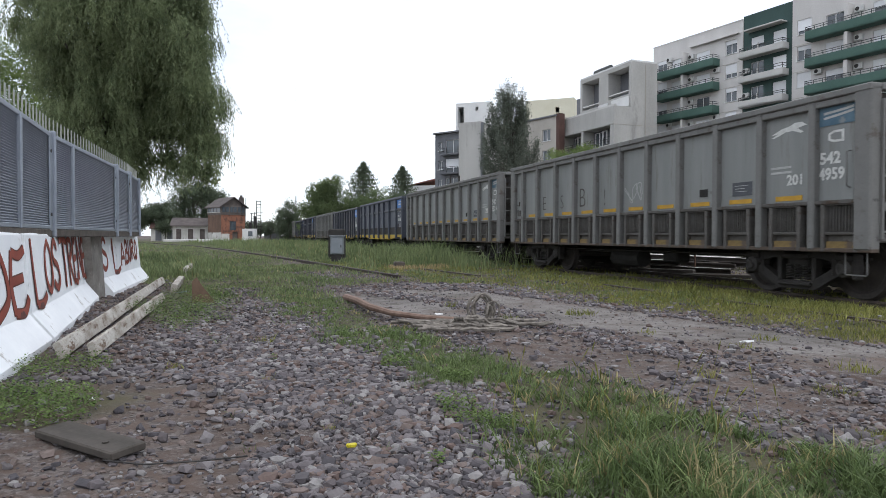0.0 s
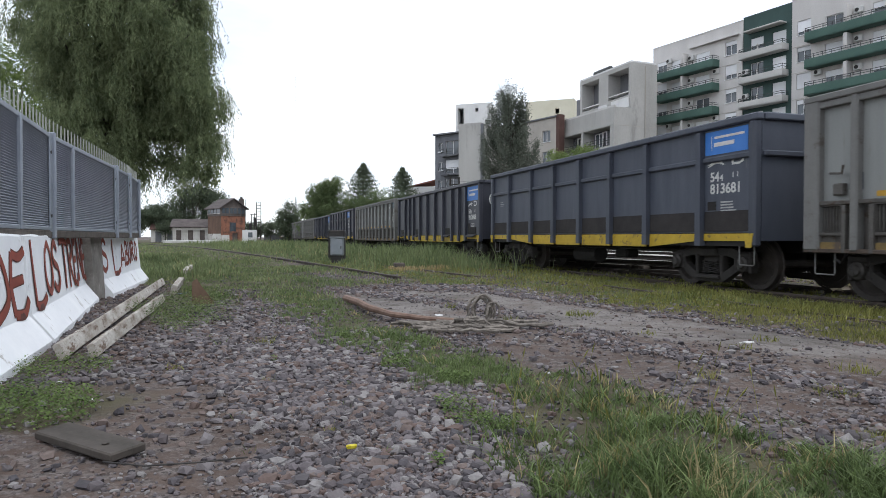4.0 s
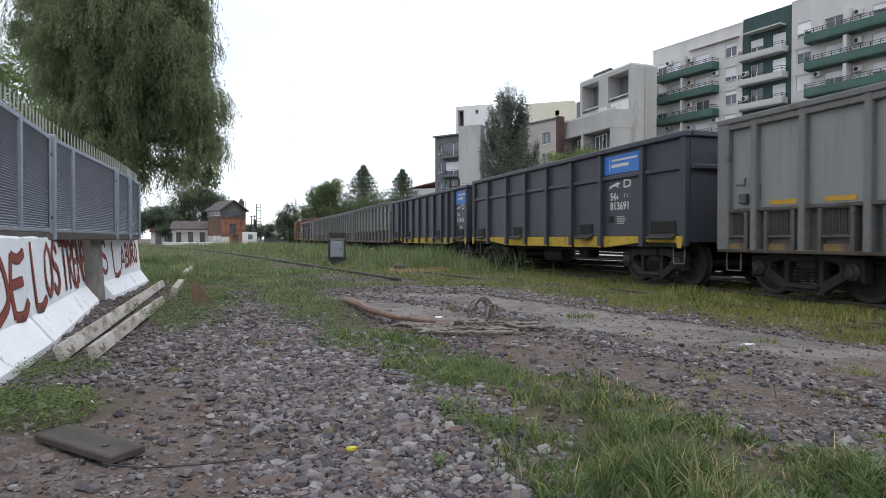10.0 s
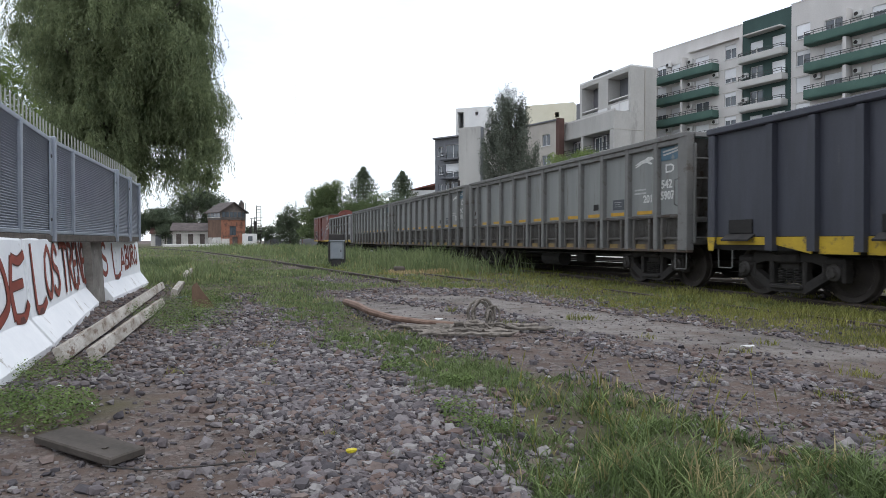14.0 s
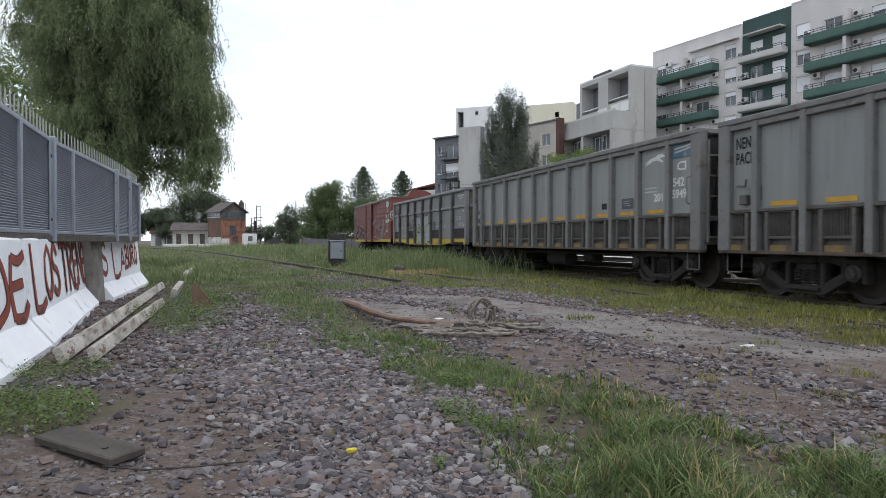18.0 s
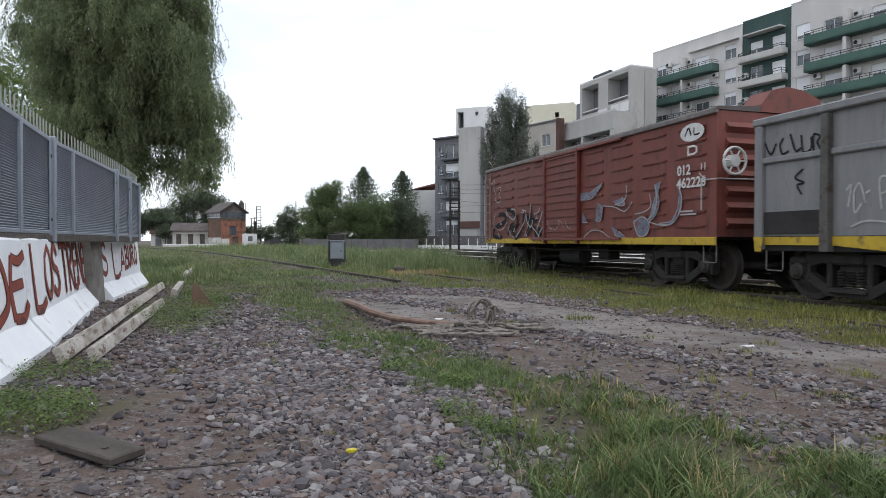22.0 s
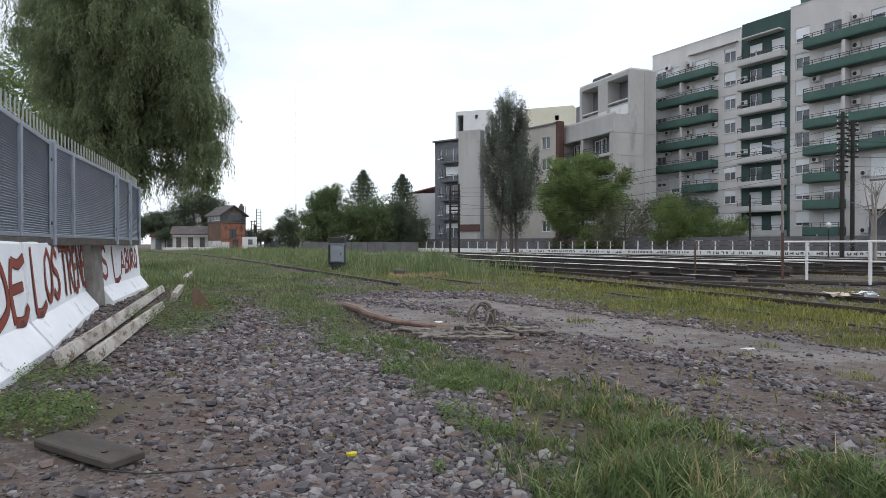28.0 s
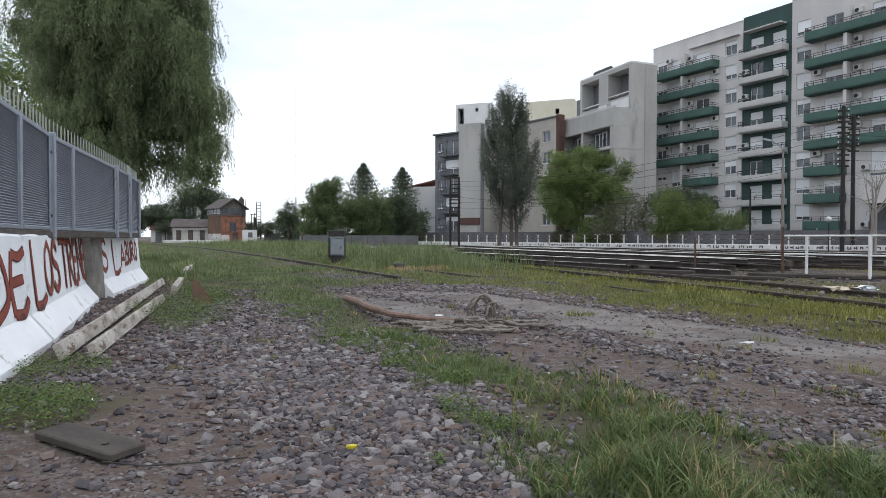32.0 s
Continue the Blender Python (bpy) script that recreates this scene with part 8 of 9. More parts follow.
part("wall", Mesh().box((2.2, 3, 4.6), (5.0, 6, 9.3)), WALL_WHITE, hs)
part("roof", Mesh().add([(-0.4, -0.1, 9.2), (4.9, -0.1, 10.4), (4.9, 6.4, 10.4), (-0.4, 6.4, 9.2), (-0.4, -0.1, 9.0), (4.9, -0.1, 10.2), (4.9, 6.4, 10.2), (-0.4, 6.4, 9.0)], [(0, 1, 2, 3), (4, 7, 6, 5), (0, 4, 5, 1), (1, 5, 6, 2), (2, 6, 7, 3), (3, 7, 4, 0)]),
     surf("red_tiles", (0.2, 0.08, 0.06), (0.3, 0.13, 0.1), 1, 0.85, 0.2), hs)

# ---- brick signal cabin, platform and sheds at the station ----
def px(x, y, z_dist):
    """World x and height of a sight line at a distance."""
    return (x - 784) / 1160 * z_dist, 0.98 + (432 - y) / 1160 * z_dist


BRICK = surf("orange_brick", (0.2, 0.086, 0.056), (0.31, 0.135, 0.085), 0.9, 0.9, 0.2, fine=14, wear=(0.12, 0.066, 0.05), wear_at=0.5)
ROOF_DARK = surf("dark_roof_tiles", (0.06, 0.05, 0.048), (0.12, 0.1, 0.095), 1.2, 0.9, 0.3, fine=15)
CABIN_WOOD = surf("cabin_timber", (0.08, 0.066, 0.06), (0.15, 0.125, 0.115), 1.2, 0.85, 0.2)
DIRTY_WHITE = surf("dirty_whitewash", (0.45, 0.43, 0.4), (0.66, 0.65, 0.62), 0.6, 0.9, 0.2, fine=6, wear=(0.2, 0.17, 0.15), wear_at=0.58)
sig = empty("signal_cabin", pose(-36.9, 109.0, 0, 0, 0, 44), "two-storey orange brick signal cabin with dark timber upper floor", "cabin")
b = Mesh()
facade(b, 0, 4.3, -0.1, 4.5, [(1.5, 2.7, 1.9, 3.4), (2.0, 3.0, -0.1, 1.6)])
shell(b, 0, 4.3, -0.1, 4.5, 4.9)
part("wall", b, BRICK, sig, "stained orange brick wall")
# left face: its shade is put into the brown, along with stains
part("side_face", Mesh().box((-0.01, 2.45, 3.0), (0.05, 4.9, 3.0)), surf("shaded_stained_brick", (0.1, 0.062, 0.045), (0.19, 0.115, 0.082), 0.6, 0.9, 0.2, fine=14, wear=(0.24, 0.12, 0.08), wear_at=0.6), sig, "stained brown brick side, coloured darker for its shade")
part("whitewash", Mesh().box((-0.01, 2.45, 0.75), (0.06, 4.9, 1.5)), DIRTY_WHITE, sig)
part("whitewash", Mesh().box((0.75, -0.01, 0.65), (1.4, 0.06, 1.3)), DIRTY_WHITE, sig)
part("window", Mesh().box((2.1, 0.2, 2.65), (1.2, 0.06, 1.5)).box((2.1, 0.14, 2.65), (0.07, 0.07, 1.5)), GLASS, sig, "broken dark window")
part("doorway", Mesh().box((2.5, 0.22, 0.75), (1.0, 0.06, 1.7)), CABIN_WOOD, sig)
part("upper_floor", Mesh().box((2.15, 2.45, 5.2), (4.5, 5.1, 1.5), 0.03), CABIN_WOOD, sig, "dark brown timber upper floor")
for i in range(3):
    w = part("upper_window", Mesh().box((0.75 + i * 1.4, -0.12, 5.35), (1.15, 0.05, 0.9)), GLASS, sig)
    part("window_frame", Mesh().box((0.75 + i * 1.4, -0.16, 5.35), (0.06, 0.05, 0.95)).box((0.75 + i * 1.4, -0.16, 4.86), (1.3, 0.07, 0.08)), CABIN_WOOD, w)
for i in range(4):
    w = part("upper_window", Mesh().box((-0.12, 0.65 + i * 1.2, 5.35), (0.05, 1.0, 0.9)), GLASS, sig)
    part("window_frame", Mesh().box((-0.16, 0.65 + i * 1.2, 4.86), (0.07, 1.15, 0.08)), DIRTY_WHITE, w)
part("roof", Mesh().prism([(-0.5, 5.75), (2.15, 7.5), (4.8, 5.75), (4.8, 5.6), (2.15, 7.35), (-0.5, 5.6)], -0.5, 5.4), ROOF_DARK, sig)
part("gable", Mesh().prism([(0, 5.9), (4.3, 5.9), (2.15, 7.3)], -0.05, 0.12), CABIN_WOOD, sig)
part("chimney", Mesh().box((4.75, 2.2, 4.3), (0.7, 0.7, 6.6), 0.02).box((4.75, 2.2, 7.75), (0.3, 0.3, 0.4)), CABIN_WOOD, sig, "dark side chimney")
part("stair_rail", Mesh().box((4.2, -0.3, 5.4), (0.07, 0.07, 4.0)).box((3.6, -0.3, 5.0), (0.06, 0.06, 3.0)), STEEL_DARK, sig)
shd = empty("station_shed", pose(-46.2, 112, 0, 0, 0, 14), "low pale station shed with dark pitched roof and striped awning", "shed")
part("wall", Mesh().box((3.0, 2.5, 1.3), (6.0, 5.0, 2.6)), DIRTY_WHITE, shd)
part("roof", Mesh().prism([(-0.9, 2.3), (-0.9, 2.42), (2.5, 4.1), (5.4, 2.7), (5.4, 2.6)], -0.4, 6.6, pose(0, 0, 0, 0, 0, -90) @ pose(-5, 0, 0)), ROOF_DARK, shd)
for k in range(3):
    part("awning_strip", Mesh().box((3.2, -0.75 + 0.45 * k, 2.2 + 0.24 * k), (6.6, 0.3, 0.06)), DIRTY_WHITE, shd)
for i in range(3):
    part("door", Mesh().box((1.0 + i * 1.9, -0.04, 1.1), (0.8, 0.1, 2.0)), CABIN_WOOD, shd)
part("end_wall", Mesh().box((6.6, 0.4, 1.5), (0.9, 0.5, 3.0)), WALL_WHITE, shd)
low = empty("low_station_building", pose(-52.5, 118, 0, 0, 0, 14), "low weathered station building with brown roof", "building")
part("wall", Mesh().box((3.2, 2, 1.2), (6.6, 4, 2.4)), DIRTY_WHITE, low)
part("roof", Mesh().prism([(-0.5, 2.3), (2.0, 3.4), (4.5, 2.3), (4.5, 2.2), (-0.5, 2.2)], -0.3, 6.9, pose(0, 0, 0, 0, 0, -90) @ pose(-4, 0, 0)), BRICK_DARK, low)
for i in range(3):
    part("door", Mesh().box((1.2 + i * 2.0, -0.04, 1.0), (1.0, 0.1, 1.9)), WALL_SLATE, low)
b = Mesh().box((0, 0, 0.2), (9.6, 4, 0.6), 0.05)
thing("platform", b, surf("platform_concrete", (0.45, 0.44, 0.42), (0.6, 0.59, 0.57), 0.5, 0.9, 0.1), "low pale concrete station platform", "platform", pose(-39.0, 104, -0.1, 0, 0, 15), kind="structure")
kio = empty("white_hut", pose(-32.4, 106, 0, 0, 0, 10), "small white hut with one dark window", "hut")
part("wall", Mesh().box((1.0, 1.0, 0.95), (2.1, 2.0, 2.3), 0.02), WALL_WHITE, kio)
part("window", Mesh().box((1.2, -0.02, 1.3), (0.7, 0.06, 0.8)), GLASS, kio)
for x, z, hh, wide in ((458, 118, 7.3, 0.8), (448, 121, 5.2, 0.6)):
    sx, _ = px(x, 400, z)
    sm = empty("signal_mast", pose(sx, z, 0), "dark lattice signal mast with ladder rungs", "mast", "signal masts")
    for dx in (-wide / 2, wide / 2, -wide * 0.9):
        part("upright", Mesh().box((dx, 0, hh * (0.5 if dx > -wide * 0.8 else 0.36)), (0.1, 0.1, hh * (1 if dx > -wide * 0.8 else 0.72))), STEEL_DARK, sm)
    for k in range(int(hh / 0.5)):
        part("rung", Mesh().box((0, 0, 0.5 * k + 0.6), (wide * (1.9 if k % 5 == 4 else 1.05), 0.07, 0.08)), STEEL_DARK, sm)
    part("signal_arm", Mesh().box((-wide * 0.8, -0.1, hh * 0.5), (0.5, 0.1, 1.6)), STEEL_DARK, sm)
b = Mesh().tube((0, 0, 0), (0, 0, 7.5), 0.16, 8, 0.1).tube((0, 0, 7.5), (0, 0, 27), 0.022, 6, 0.012)
thing("antenna_mast", b, surf("mast_grey", (0.55, 0.56, 0.58), (0.68, 0.69, 0.7), 2, 0.6, 0), "thin grey antenna mast on a pale pole", "mast", pose(-24.0, 107, 0))
kb = empty("white_kiosk", pose(-23.6, 108, 0, 0, 0, 10), "white kiosk with pale awning", "kiosk")
part("wall", Mesh().box((0.8, 1.0, 1.6), (1.7, 2.0, 3.3), 0.03), surf("kiosk_grey", (0.3, 0.3, 0.31), (0.55, 0.55, 0.56), 0.8, 0.8, 0), kb)
part("awning", Mesh().prism([(-3.2, 1.0), (-1.2, 2.3), (-0.6, 2.3), (-0.6, 1.0)], 0.0, 2.0), WALL_WHITE, kb)

# ---- low white wall with railing along the far platform ----
FW0, FW1 = Vector((45.0, 37.4, 0)), Vector((-3.7, 87.4, 0))
fwd = (FW1 - FW0).normalized()
fw_len, fw_ang = (FW1 - FW0).length, math.degrees(math.atan2(fwd.y, fwd.x))
far_wall = empty("platform_wall", pose(FW0.x, FW0.y, 0, 0, 0, fw_ang), "low white painted wall with dark lettering below a white railing", "wall", kind="structure")
part("wall_face", Mesh().box((fw_len / 2, 0, 0.2), (fw_len, 0.25, 0.44), 0.02), WHITE_PAINT, far_wall)
part("apron", Mesh().box((fw_len / 2, -1.5, 0.2), (fw_len, 2.7, 0.42), 0.02), surf("platform_grey", (0.08, 0.075, 0.07), (0.15, 0.143, 0.137), 0.6, 0.9, 0.3), far_wall)
lt = Mesh()
rnd = random.Random(8)
x = 1.0
while x < fw_len - 12:
    w = rnd.uniform(0.16, 0.34)
    if rnd.random() > 0.16:
        hh = rnd.uniform(0.15, 0.24)
        lt.box((x - w * 0.35, 0.132, 0.2), (0.085, 0.012, hh))
        if rnd.random() > 0.35:
            lt.box((x + w * 0.3, 0.132, 0.2), (0.085, 0.012, hh * rnd.uniform(0.5, 1)))
        if rnd.random() > 0.3:
            lt.box((x, 0.132, 0.2 + hh * rnd.choice((-0.4, 0, 0.4))), (w * 0.7, 0.012, 0.08))
    x += w + rnd.uniform(0.08, 0.2)
tagged(part("lettering", lt, surf("dark_wall_paint", (0.06, 0.045, 0.045), (0.12, 0.09, 0.09), 3, 0.8, 0), far_wall, "worn dark lettering"), kind="stuff")
far_rail = empty("platform_railing", pose(FW0.x, FW0.y, 0.4, 0, 0, fw_ang), "white and brown steel railing along the platform", "railing")
fp = Mesh().box((0, 0.05, 0.42), (0.09, 0.09, 0.84)).data("post", WHITE_PAINT)
fb = Mesh().box((0, 0.05, 0.45), (0.75, 0.06, 0.07)).data("mid_rail", WHITE_PAINT)
ft = Mesh().box((0, 0.05, 0.86), (0.7, 0.07, 0.07)).data("top_rail", WHITE_PAINT)
n_posts = int(fw_len / 1.52)
for i in range(n_posts):
    part("post", fp, None, far_rail, at=pose(0.7 + i * 1.52, 0, 0))
    part("mid_rail", fb, None, far_rail, at=pose(0.7 + i * 1.52, 0, 0))
    part("top_rail", ft, None, far_rail, at=pose(0.7 + i * 1.52, 0, 0))
part("rail", Mesh().box((fw_len / 2, 0.09, 0.86), (fw_len, 0.05, 0.05)), RUST, far_rail)
part("rail", Mesh().box((fw_len / 2, 0.09, 0.45), (fw_len, 0.05, 0.05)), RUST, far_rail)
# dark mesh fence of the street behind
sf = empty("street_fence", pose(FW0.x + 4.6, FW0.y + 5.0, 0, 0, 0, fw_ang), "dark grey wire mesh street fence on a low wall", "fence")
b = Mesh().box((fw_len / 2 + 22, 0, 0.8), (fw_len + 60, 0.06, 1.75))
part("mesh_panel", b, surf("fence_mesh_grey", (0.09, 0.09, 0.1), (0.16, 0.16, 0.17), 1.0, 0.8, 0.2, fine=20), sf)
for i in range(45):
    part("post", Mesh().box((-6 + i * 2.9, -0.05, 0.9), (0.09, 0.09, 1.9)), STEEL_GREY, sf) if i == 0 else part("post", sf.children[-1].data, None, sf, at=pose(i * 2.9, 0, 0))
# station fence in the distance
b = Mesh().box((7.6, 0, 0.45), (15.2, 0.06, 1.5))
station_fence = thing("station_fence", b, surf("far_fence_grey", (0.1, 0.1, 0.105), (0.16, 0.16, 0.165), 1.0, 0.85, 0.1), "grey panel fence behind the meadow with thin posts", "fence", pose(-18.4, 85.0, 0, 0, 0, 3))
fence_post = Mesh().box((0, -0.06, 0.48), (0.07, 0.07, 1.5)).data("post", RUST)
for i in range(8):
    part("post", fence_post, None, station_fence, at=pose(0.2 + 2.1 * i, 0, 0))

# ---- street lamp, wooden poles and wires ----
POLE_WOOD = surf("tarred_pole", (0.014, 0.012, 0.011), (0.035, 0.03, 0.027), 4, 0.85, 0.3)
lamp = empty("street_lamp", pose(*px(1384, 0, 40)[:1], 40, 0), "grey steel street lamp with a curved arm", "street lamp")
part("pole", Mesh().tube((0, 0, -0.1), (0, 0, 6.4), 0.085, 10, 0.055), surf("lamp_pole", (0.16, 0.13, 0.12), (0.26, 0.22, 0.2), 3, 0.6, 0.1), lamp)
part("arm", Mesh().line([(0, 0, 6.3), (-0.15, 0, 6.55), (-0.45, 0.0, 6.75), (-0.8, 0, 6.9)], 0.035, 8), STEEL_GREY, lamp)
part("head", Mesh().prism([(-1.25, 6.95), (-1.2, 7.03), (-0.75, 6.95), (-0.75, 6.86), (-1.0, 6.86)], -0.1, 0.1), STEEL_GREY, lamp)


def telegraph(x, z_dist, top, label, arms=4, r=0.13):
    sx, _ = px(x, 0, z_dist)
    g = empty("telegraph_pole", pose(sx, z_dist, 0), label, "pole", "wooden poles along the line")
    part("pole", Mesh().tube((0, 0, -0.1), (0, 0, top), r, 8, r * 0.8), POLE_WOOD, g)
    for k in range(arms):
        z = top - 0.35 - 0.42 * k
        a = part("cross_arm", Mesh().box((0, 0, z), (0.86, 0.12, 0.12)), POLE_WOOD, g)
        for dx in (-0.38, 0.38):
            part("insulator", Mesh().tube((dx, 0, z + 0.05), (dx, 0, z + 0.2), 0.05, 6), AC_WHITE, a)
    return g


P1 = telegraph(1490, 50, 11.0, "tall tarred double telegraph pole with stacked cross arms", 11, 0.17)
P2 = telegraph(1508, 51, 10.6, "tall tarred double telegraph pole with stacked cross arms", 7, 0.17)
P3 = telegraph(1327, 62, 5.6, "slim wooden pole before the apartment block", 0, 0.1)
P4 = telegraph(797, 72, 7.6, "dark wooden pole with cross arms near the poplar", 0)
P5 = telegraph(812, 72, 7.6, "dark wooden pole with cross arms near the poplar", 0)
for k in range(9):
    part("cross_arm", Mesh().box((0.47, 0, 3.4 + 0.42 * k), (1.3, 0.12, 0.12)), POLE_WOOD, P4)


def wire(p, q, sag, label="thin black overhead wire", r=0.014):
    pts = [Vector(p).lerp(Vector(q), t / 14) - Vector((0, 0, sag * 4 * (t / 14) * (1 - t / 14))) for t in range(15)]
    return thing("overhead_wire", Mesh().line(pts, r, 4), SOOT, label, "wire", None, "overhead wires")


for z0, z1, sg in ((9.9, 9.3, 1.2), (9.4, 8.8, 1.3), (8.8, 8.4, 1.3), (7.6, 7.0, 1.0), (6.9, 6.3, 1.0)):
    wire((30.3, 50, z0), (0.8, 72, z1 - 2.2), sg)
    wire((30.3, 50, z0), (62, 27, z0), sg)
wire((27.9, 62, 5.2), (40, 58, 7.0), 0.4)
wire((27.9, 62, 5.0), (1.5, 72, 5.4), 0.8)
# small pale kiosk and white domed lamp by the street on the far side
kk = empty("corner_house", pose(37.7, 58.0, 0, 0, 0, -58), "small two-storey corner house with pale terrace", "house")
part("wall", Mesh().box((5, 3, 3.3), (10, 6, 6.8)), surf("shop_dark", (0.07, 0.075, 0.085), (0.13, 0.135, 0.15), 0.6, 0.8, 0.1), kk)
part("terrace", Mesh().box((5, -0.6, 5.2), (10.2, 1.4, 2.4)), WALL_GREY, kk)
part("doorway", Mesh().box((3.0, -0.1, 1.4), (2.2, 0.2, 2.7)), GLASS, kk)
gl = empty("globe_lamp", pose(*px(1466, 0, 44)[:1], 44, 0), "white globe lamp on a thin pole", "lamp")
part("pole", Mesh().tube((0, 0, -0.1), (0, 0, 2.0), 0.05, 8), STEEL_DARK, gl)
bmg = bmesh.new()
bmesh.ops.create_uvsphere(bmg, u_segments=14, v_segments=10, radius=0.18)
globe = bpy.data.meshes.new("globe")
bmg.to_mesh(globe)
bmg.free()
globe.materials.append(surf("milk_glass", (0.55, 0.55, 0.53), (0.66, 0.66, 0.64), 2, 0.3, 0))
part("globe", globe, None, gl, at=pose(0, 0, 2.25))

# ---- trees ----
BARK = surf("bark", (0.06, 0.05, 0.042), (0.14, 0.12, 0.1), 3, 0.9, 0.5, streak=(1, 1, 0.25))
BARK_PALE = surf("pale_bark", (0.2, 0.18, 0.16), (0.34, 0.31, 0.28), 3, 0.9, 0.5, streak=(1, 1, 0.25))
LEAF_PEPPER = leafy("pepper_leaves", (0.115, 0.15, 0.08), (0.31, 0.36, 0.2), 2.1, 0.5, 0.85, 0.1)
LEAF_DARK = leafy("dark_leaves", (0.06, 0.082, 0.056), (0.19, 0.228, 0.15), 0.7, 0.45, 0.8, 0.13)
LEAF_MID = leafy("green_leaves", (0.08, 0.115, 0.056), (0.235, 0.295, 0.14), 0.7, 0.45, 0.8, 0.13)
LEAF_FRESH = leafy("fresh_leaves", (0.1, 0.15, 0.052), (0.3, 0.37, 0.145), 0.8, 0.5, 0.8, 0.14)
LEAF_OLIVE = leafy("olive_leaves", (0.13, 0.14, 0.09), (0.21, 0.22, 0.145), 0.5, 0.42, 0.8)
LEAF_POPLAR = leafy("poplar_leaves", (0.095, 0.112, 0.09), (0.22, 0.243, 0.195), 0.9, 0.5, 0.85, 0.08)


def leaf_quads(c, w, l, rs, hang=0.0):
    """Small pointed leaves at the places c, turned at random or hanging."""
    n = len(c)
    d = rs.normal(0, 1, (n, 3))
    d[:, 2] = d[:, 2] * (1 - hang) - hang * 2.2
    d /= np.linalg.norm(d, axis=1)[:, None]
    e = np.cross(d, rs.normal(0, 1, (n, 3)))
    e /= np.linalg.norm(e, axis=1)[:, None] + 1e-9
    l, w = (l * rs.uniform(0.6, 1.3, n))[:, None], (w * rs.uniform(0.6, 1.3, n))[:, None]
    v = np.stack([c, c + d * l * 0.5 + e * w * 0.5, c + d * l, c + d * l * 0.5 - e * w * 0.5], 1).reshape(-1, 3)
    return v, (np.arange(n) * 4)[:, None] + np.arange(4)[None]


def in_lobes(n, lobes, rs, shell_bias=0.55):
    """Places in a crown made of ellipsoids (x, y, z, rx, ry, rz), more of them near the outside."""
    vol = np.array([q[3] * q[4] * q[5] for q in lobes]) ** 0.8
    pick = rs.choice(len(lobes), n, p=vol / vol.sum())
    d = rs.normal(0, 1, (n, 3))
    d /= np.linalg.norm(d, axis=1)[:, None]
    r = rs.uniform(0, 1, n) ** (1 / 3)
    r = np.where(rs.uniform(0, 1, n) < shell_bias, 0.72 + 0.28 * r, r)
    q = np.array(lobes)[pick]
    return q[:, :3] + d * r[:, None] * q[:, 3:]


def limbs(b, base, top, r, lobes, rs, n=9):
    """A trunk that tapers and limbs that reach into the crown."""
    base, top = Vector(base), Vector(top)
    bend = Vector((rs.uniform(-0.05, 0.05), rs.uniform(-0.05, 0.05), 0)) * (top - base).length
    pts = [base.lerp(top, t) + bend * math.sin(t * math.pi) for t in (0, 0.08, 0.25, 0.5, 0.75, 1)]
    b.line(pts, [r * 1.35, r * 1.05, r * 0.9, r * 0.7, r * 0.45, r * 0.15], 8)
    for tip in in_lobes(n, lobes, rs, 0.7):
        t = rs.uniform(0.3, 0.85)
        p = base.lerp(top, t) + bend * math.sin(t * math.pi)
        q = Vector(tip)
        m = p.lerp(q, 0.5) + Vector((rs.uniform(-0.3, 0.3), rs.uniform(-0.3, 0.3), 0.08 * (q - p).length))
        b.line([p, p.lerp(m, 0.6), m, m.lerp(q, 0.6), q], [r * 0.38, r * 0.3, r * 0.22, r * 0.13, r * 0.04], 5)


def tree(x, y, lobes, trunk_top, r, leaf, n_clumps, per_clump, spread, size, label, seed, bark=BARK, name="tree", stems=1, core_leaves=True, rising=1.0):
    """lobes are relative to the tree's foot."""
    rs = np.random.RandomState(seed)
    g = empty(name, pose(x, y, -0.05), label, "tree", "trees round the yard")
    for k in range(stems):
        b = Mesh()
        limbs(b, (0.3 * k, 0, 0), (rs.uniform(-0.2, 0.2) + 0.5 * k, 0, trunk_top), r, lobes, rs)
        part("trunk", b, bark, g)
    # many small bunches on twigs round each clump, and shaded leaves inside
    small = []
    for q in lobes:
        small.append((*q[:3], q[3] * 0.66, q[4] * 0.66, q[5] * 0.66))
        for _ in range(11):
            d = rs.normal(0, 1, 3)
            d /= np.linalg.norm(d)
            small.append((*(np.array(q[:3]) + d * np.array(q[3:]) * rs.uniform(0.62, 0.98)), *(np.array(q[3:]) * rs.uniform(0.16, 0.36))))
    n_clumps = int(n_clumps * 0.85)
    cl = in_lobes(n_clumps, small, rs, 0.7)
    twig = cl[:, None] + rs.normal(0, 1, (n_clumps, 12, 3)) * spread * np.array([0.8, 0.8, 0.6 * rising])
    k = max(3, int(per_clump * 0.34))
    size = size * 0.76
    c = (twig[:, :, None] + rs.normal(0, 1, (n_clumps, 12, k, 3)) * size * 0.5 * np.array([1, 1, rising])).reshape(-1, 3)
    core = in_lobes(n_clumps * 5, [(q[0], q[1], q[2], q[3] * 0.6, q[4] * 0.6, q[5] * 0.6) for q in lobes], rs, 0.1) if core_leaves else cl
    v, f = leaf_quads(np.concatenate([c, core, core]), size * 0.5, size * 0.8, rs)
    tagged(part("crown", big_mesh("crown", v, f, leaf), None, g), kind="stuff")
    return g


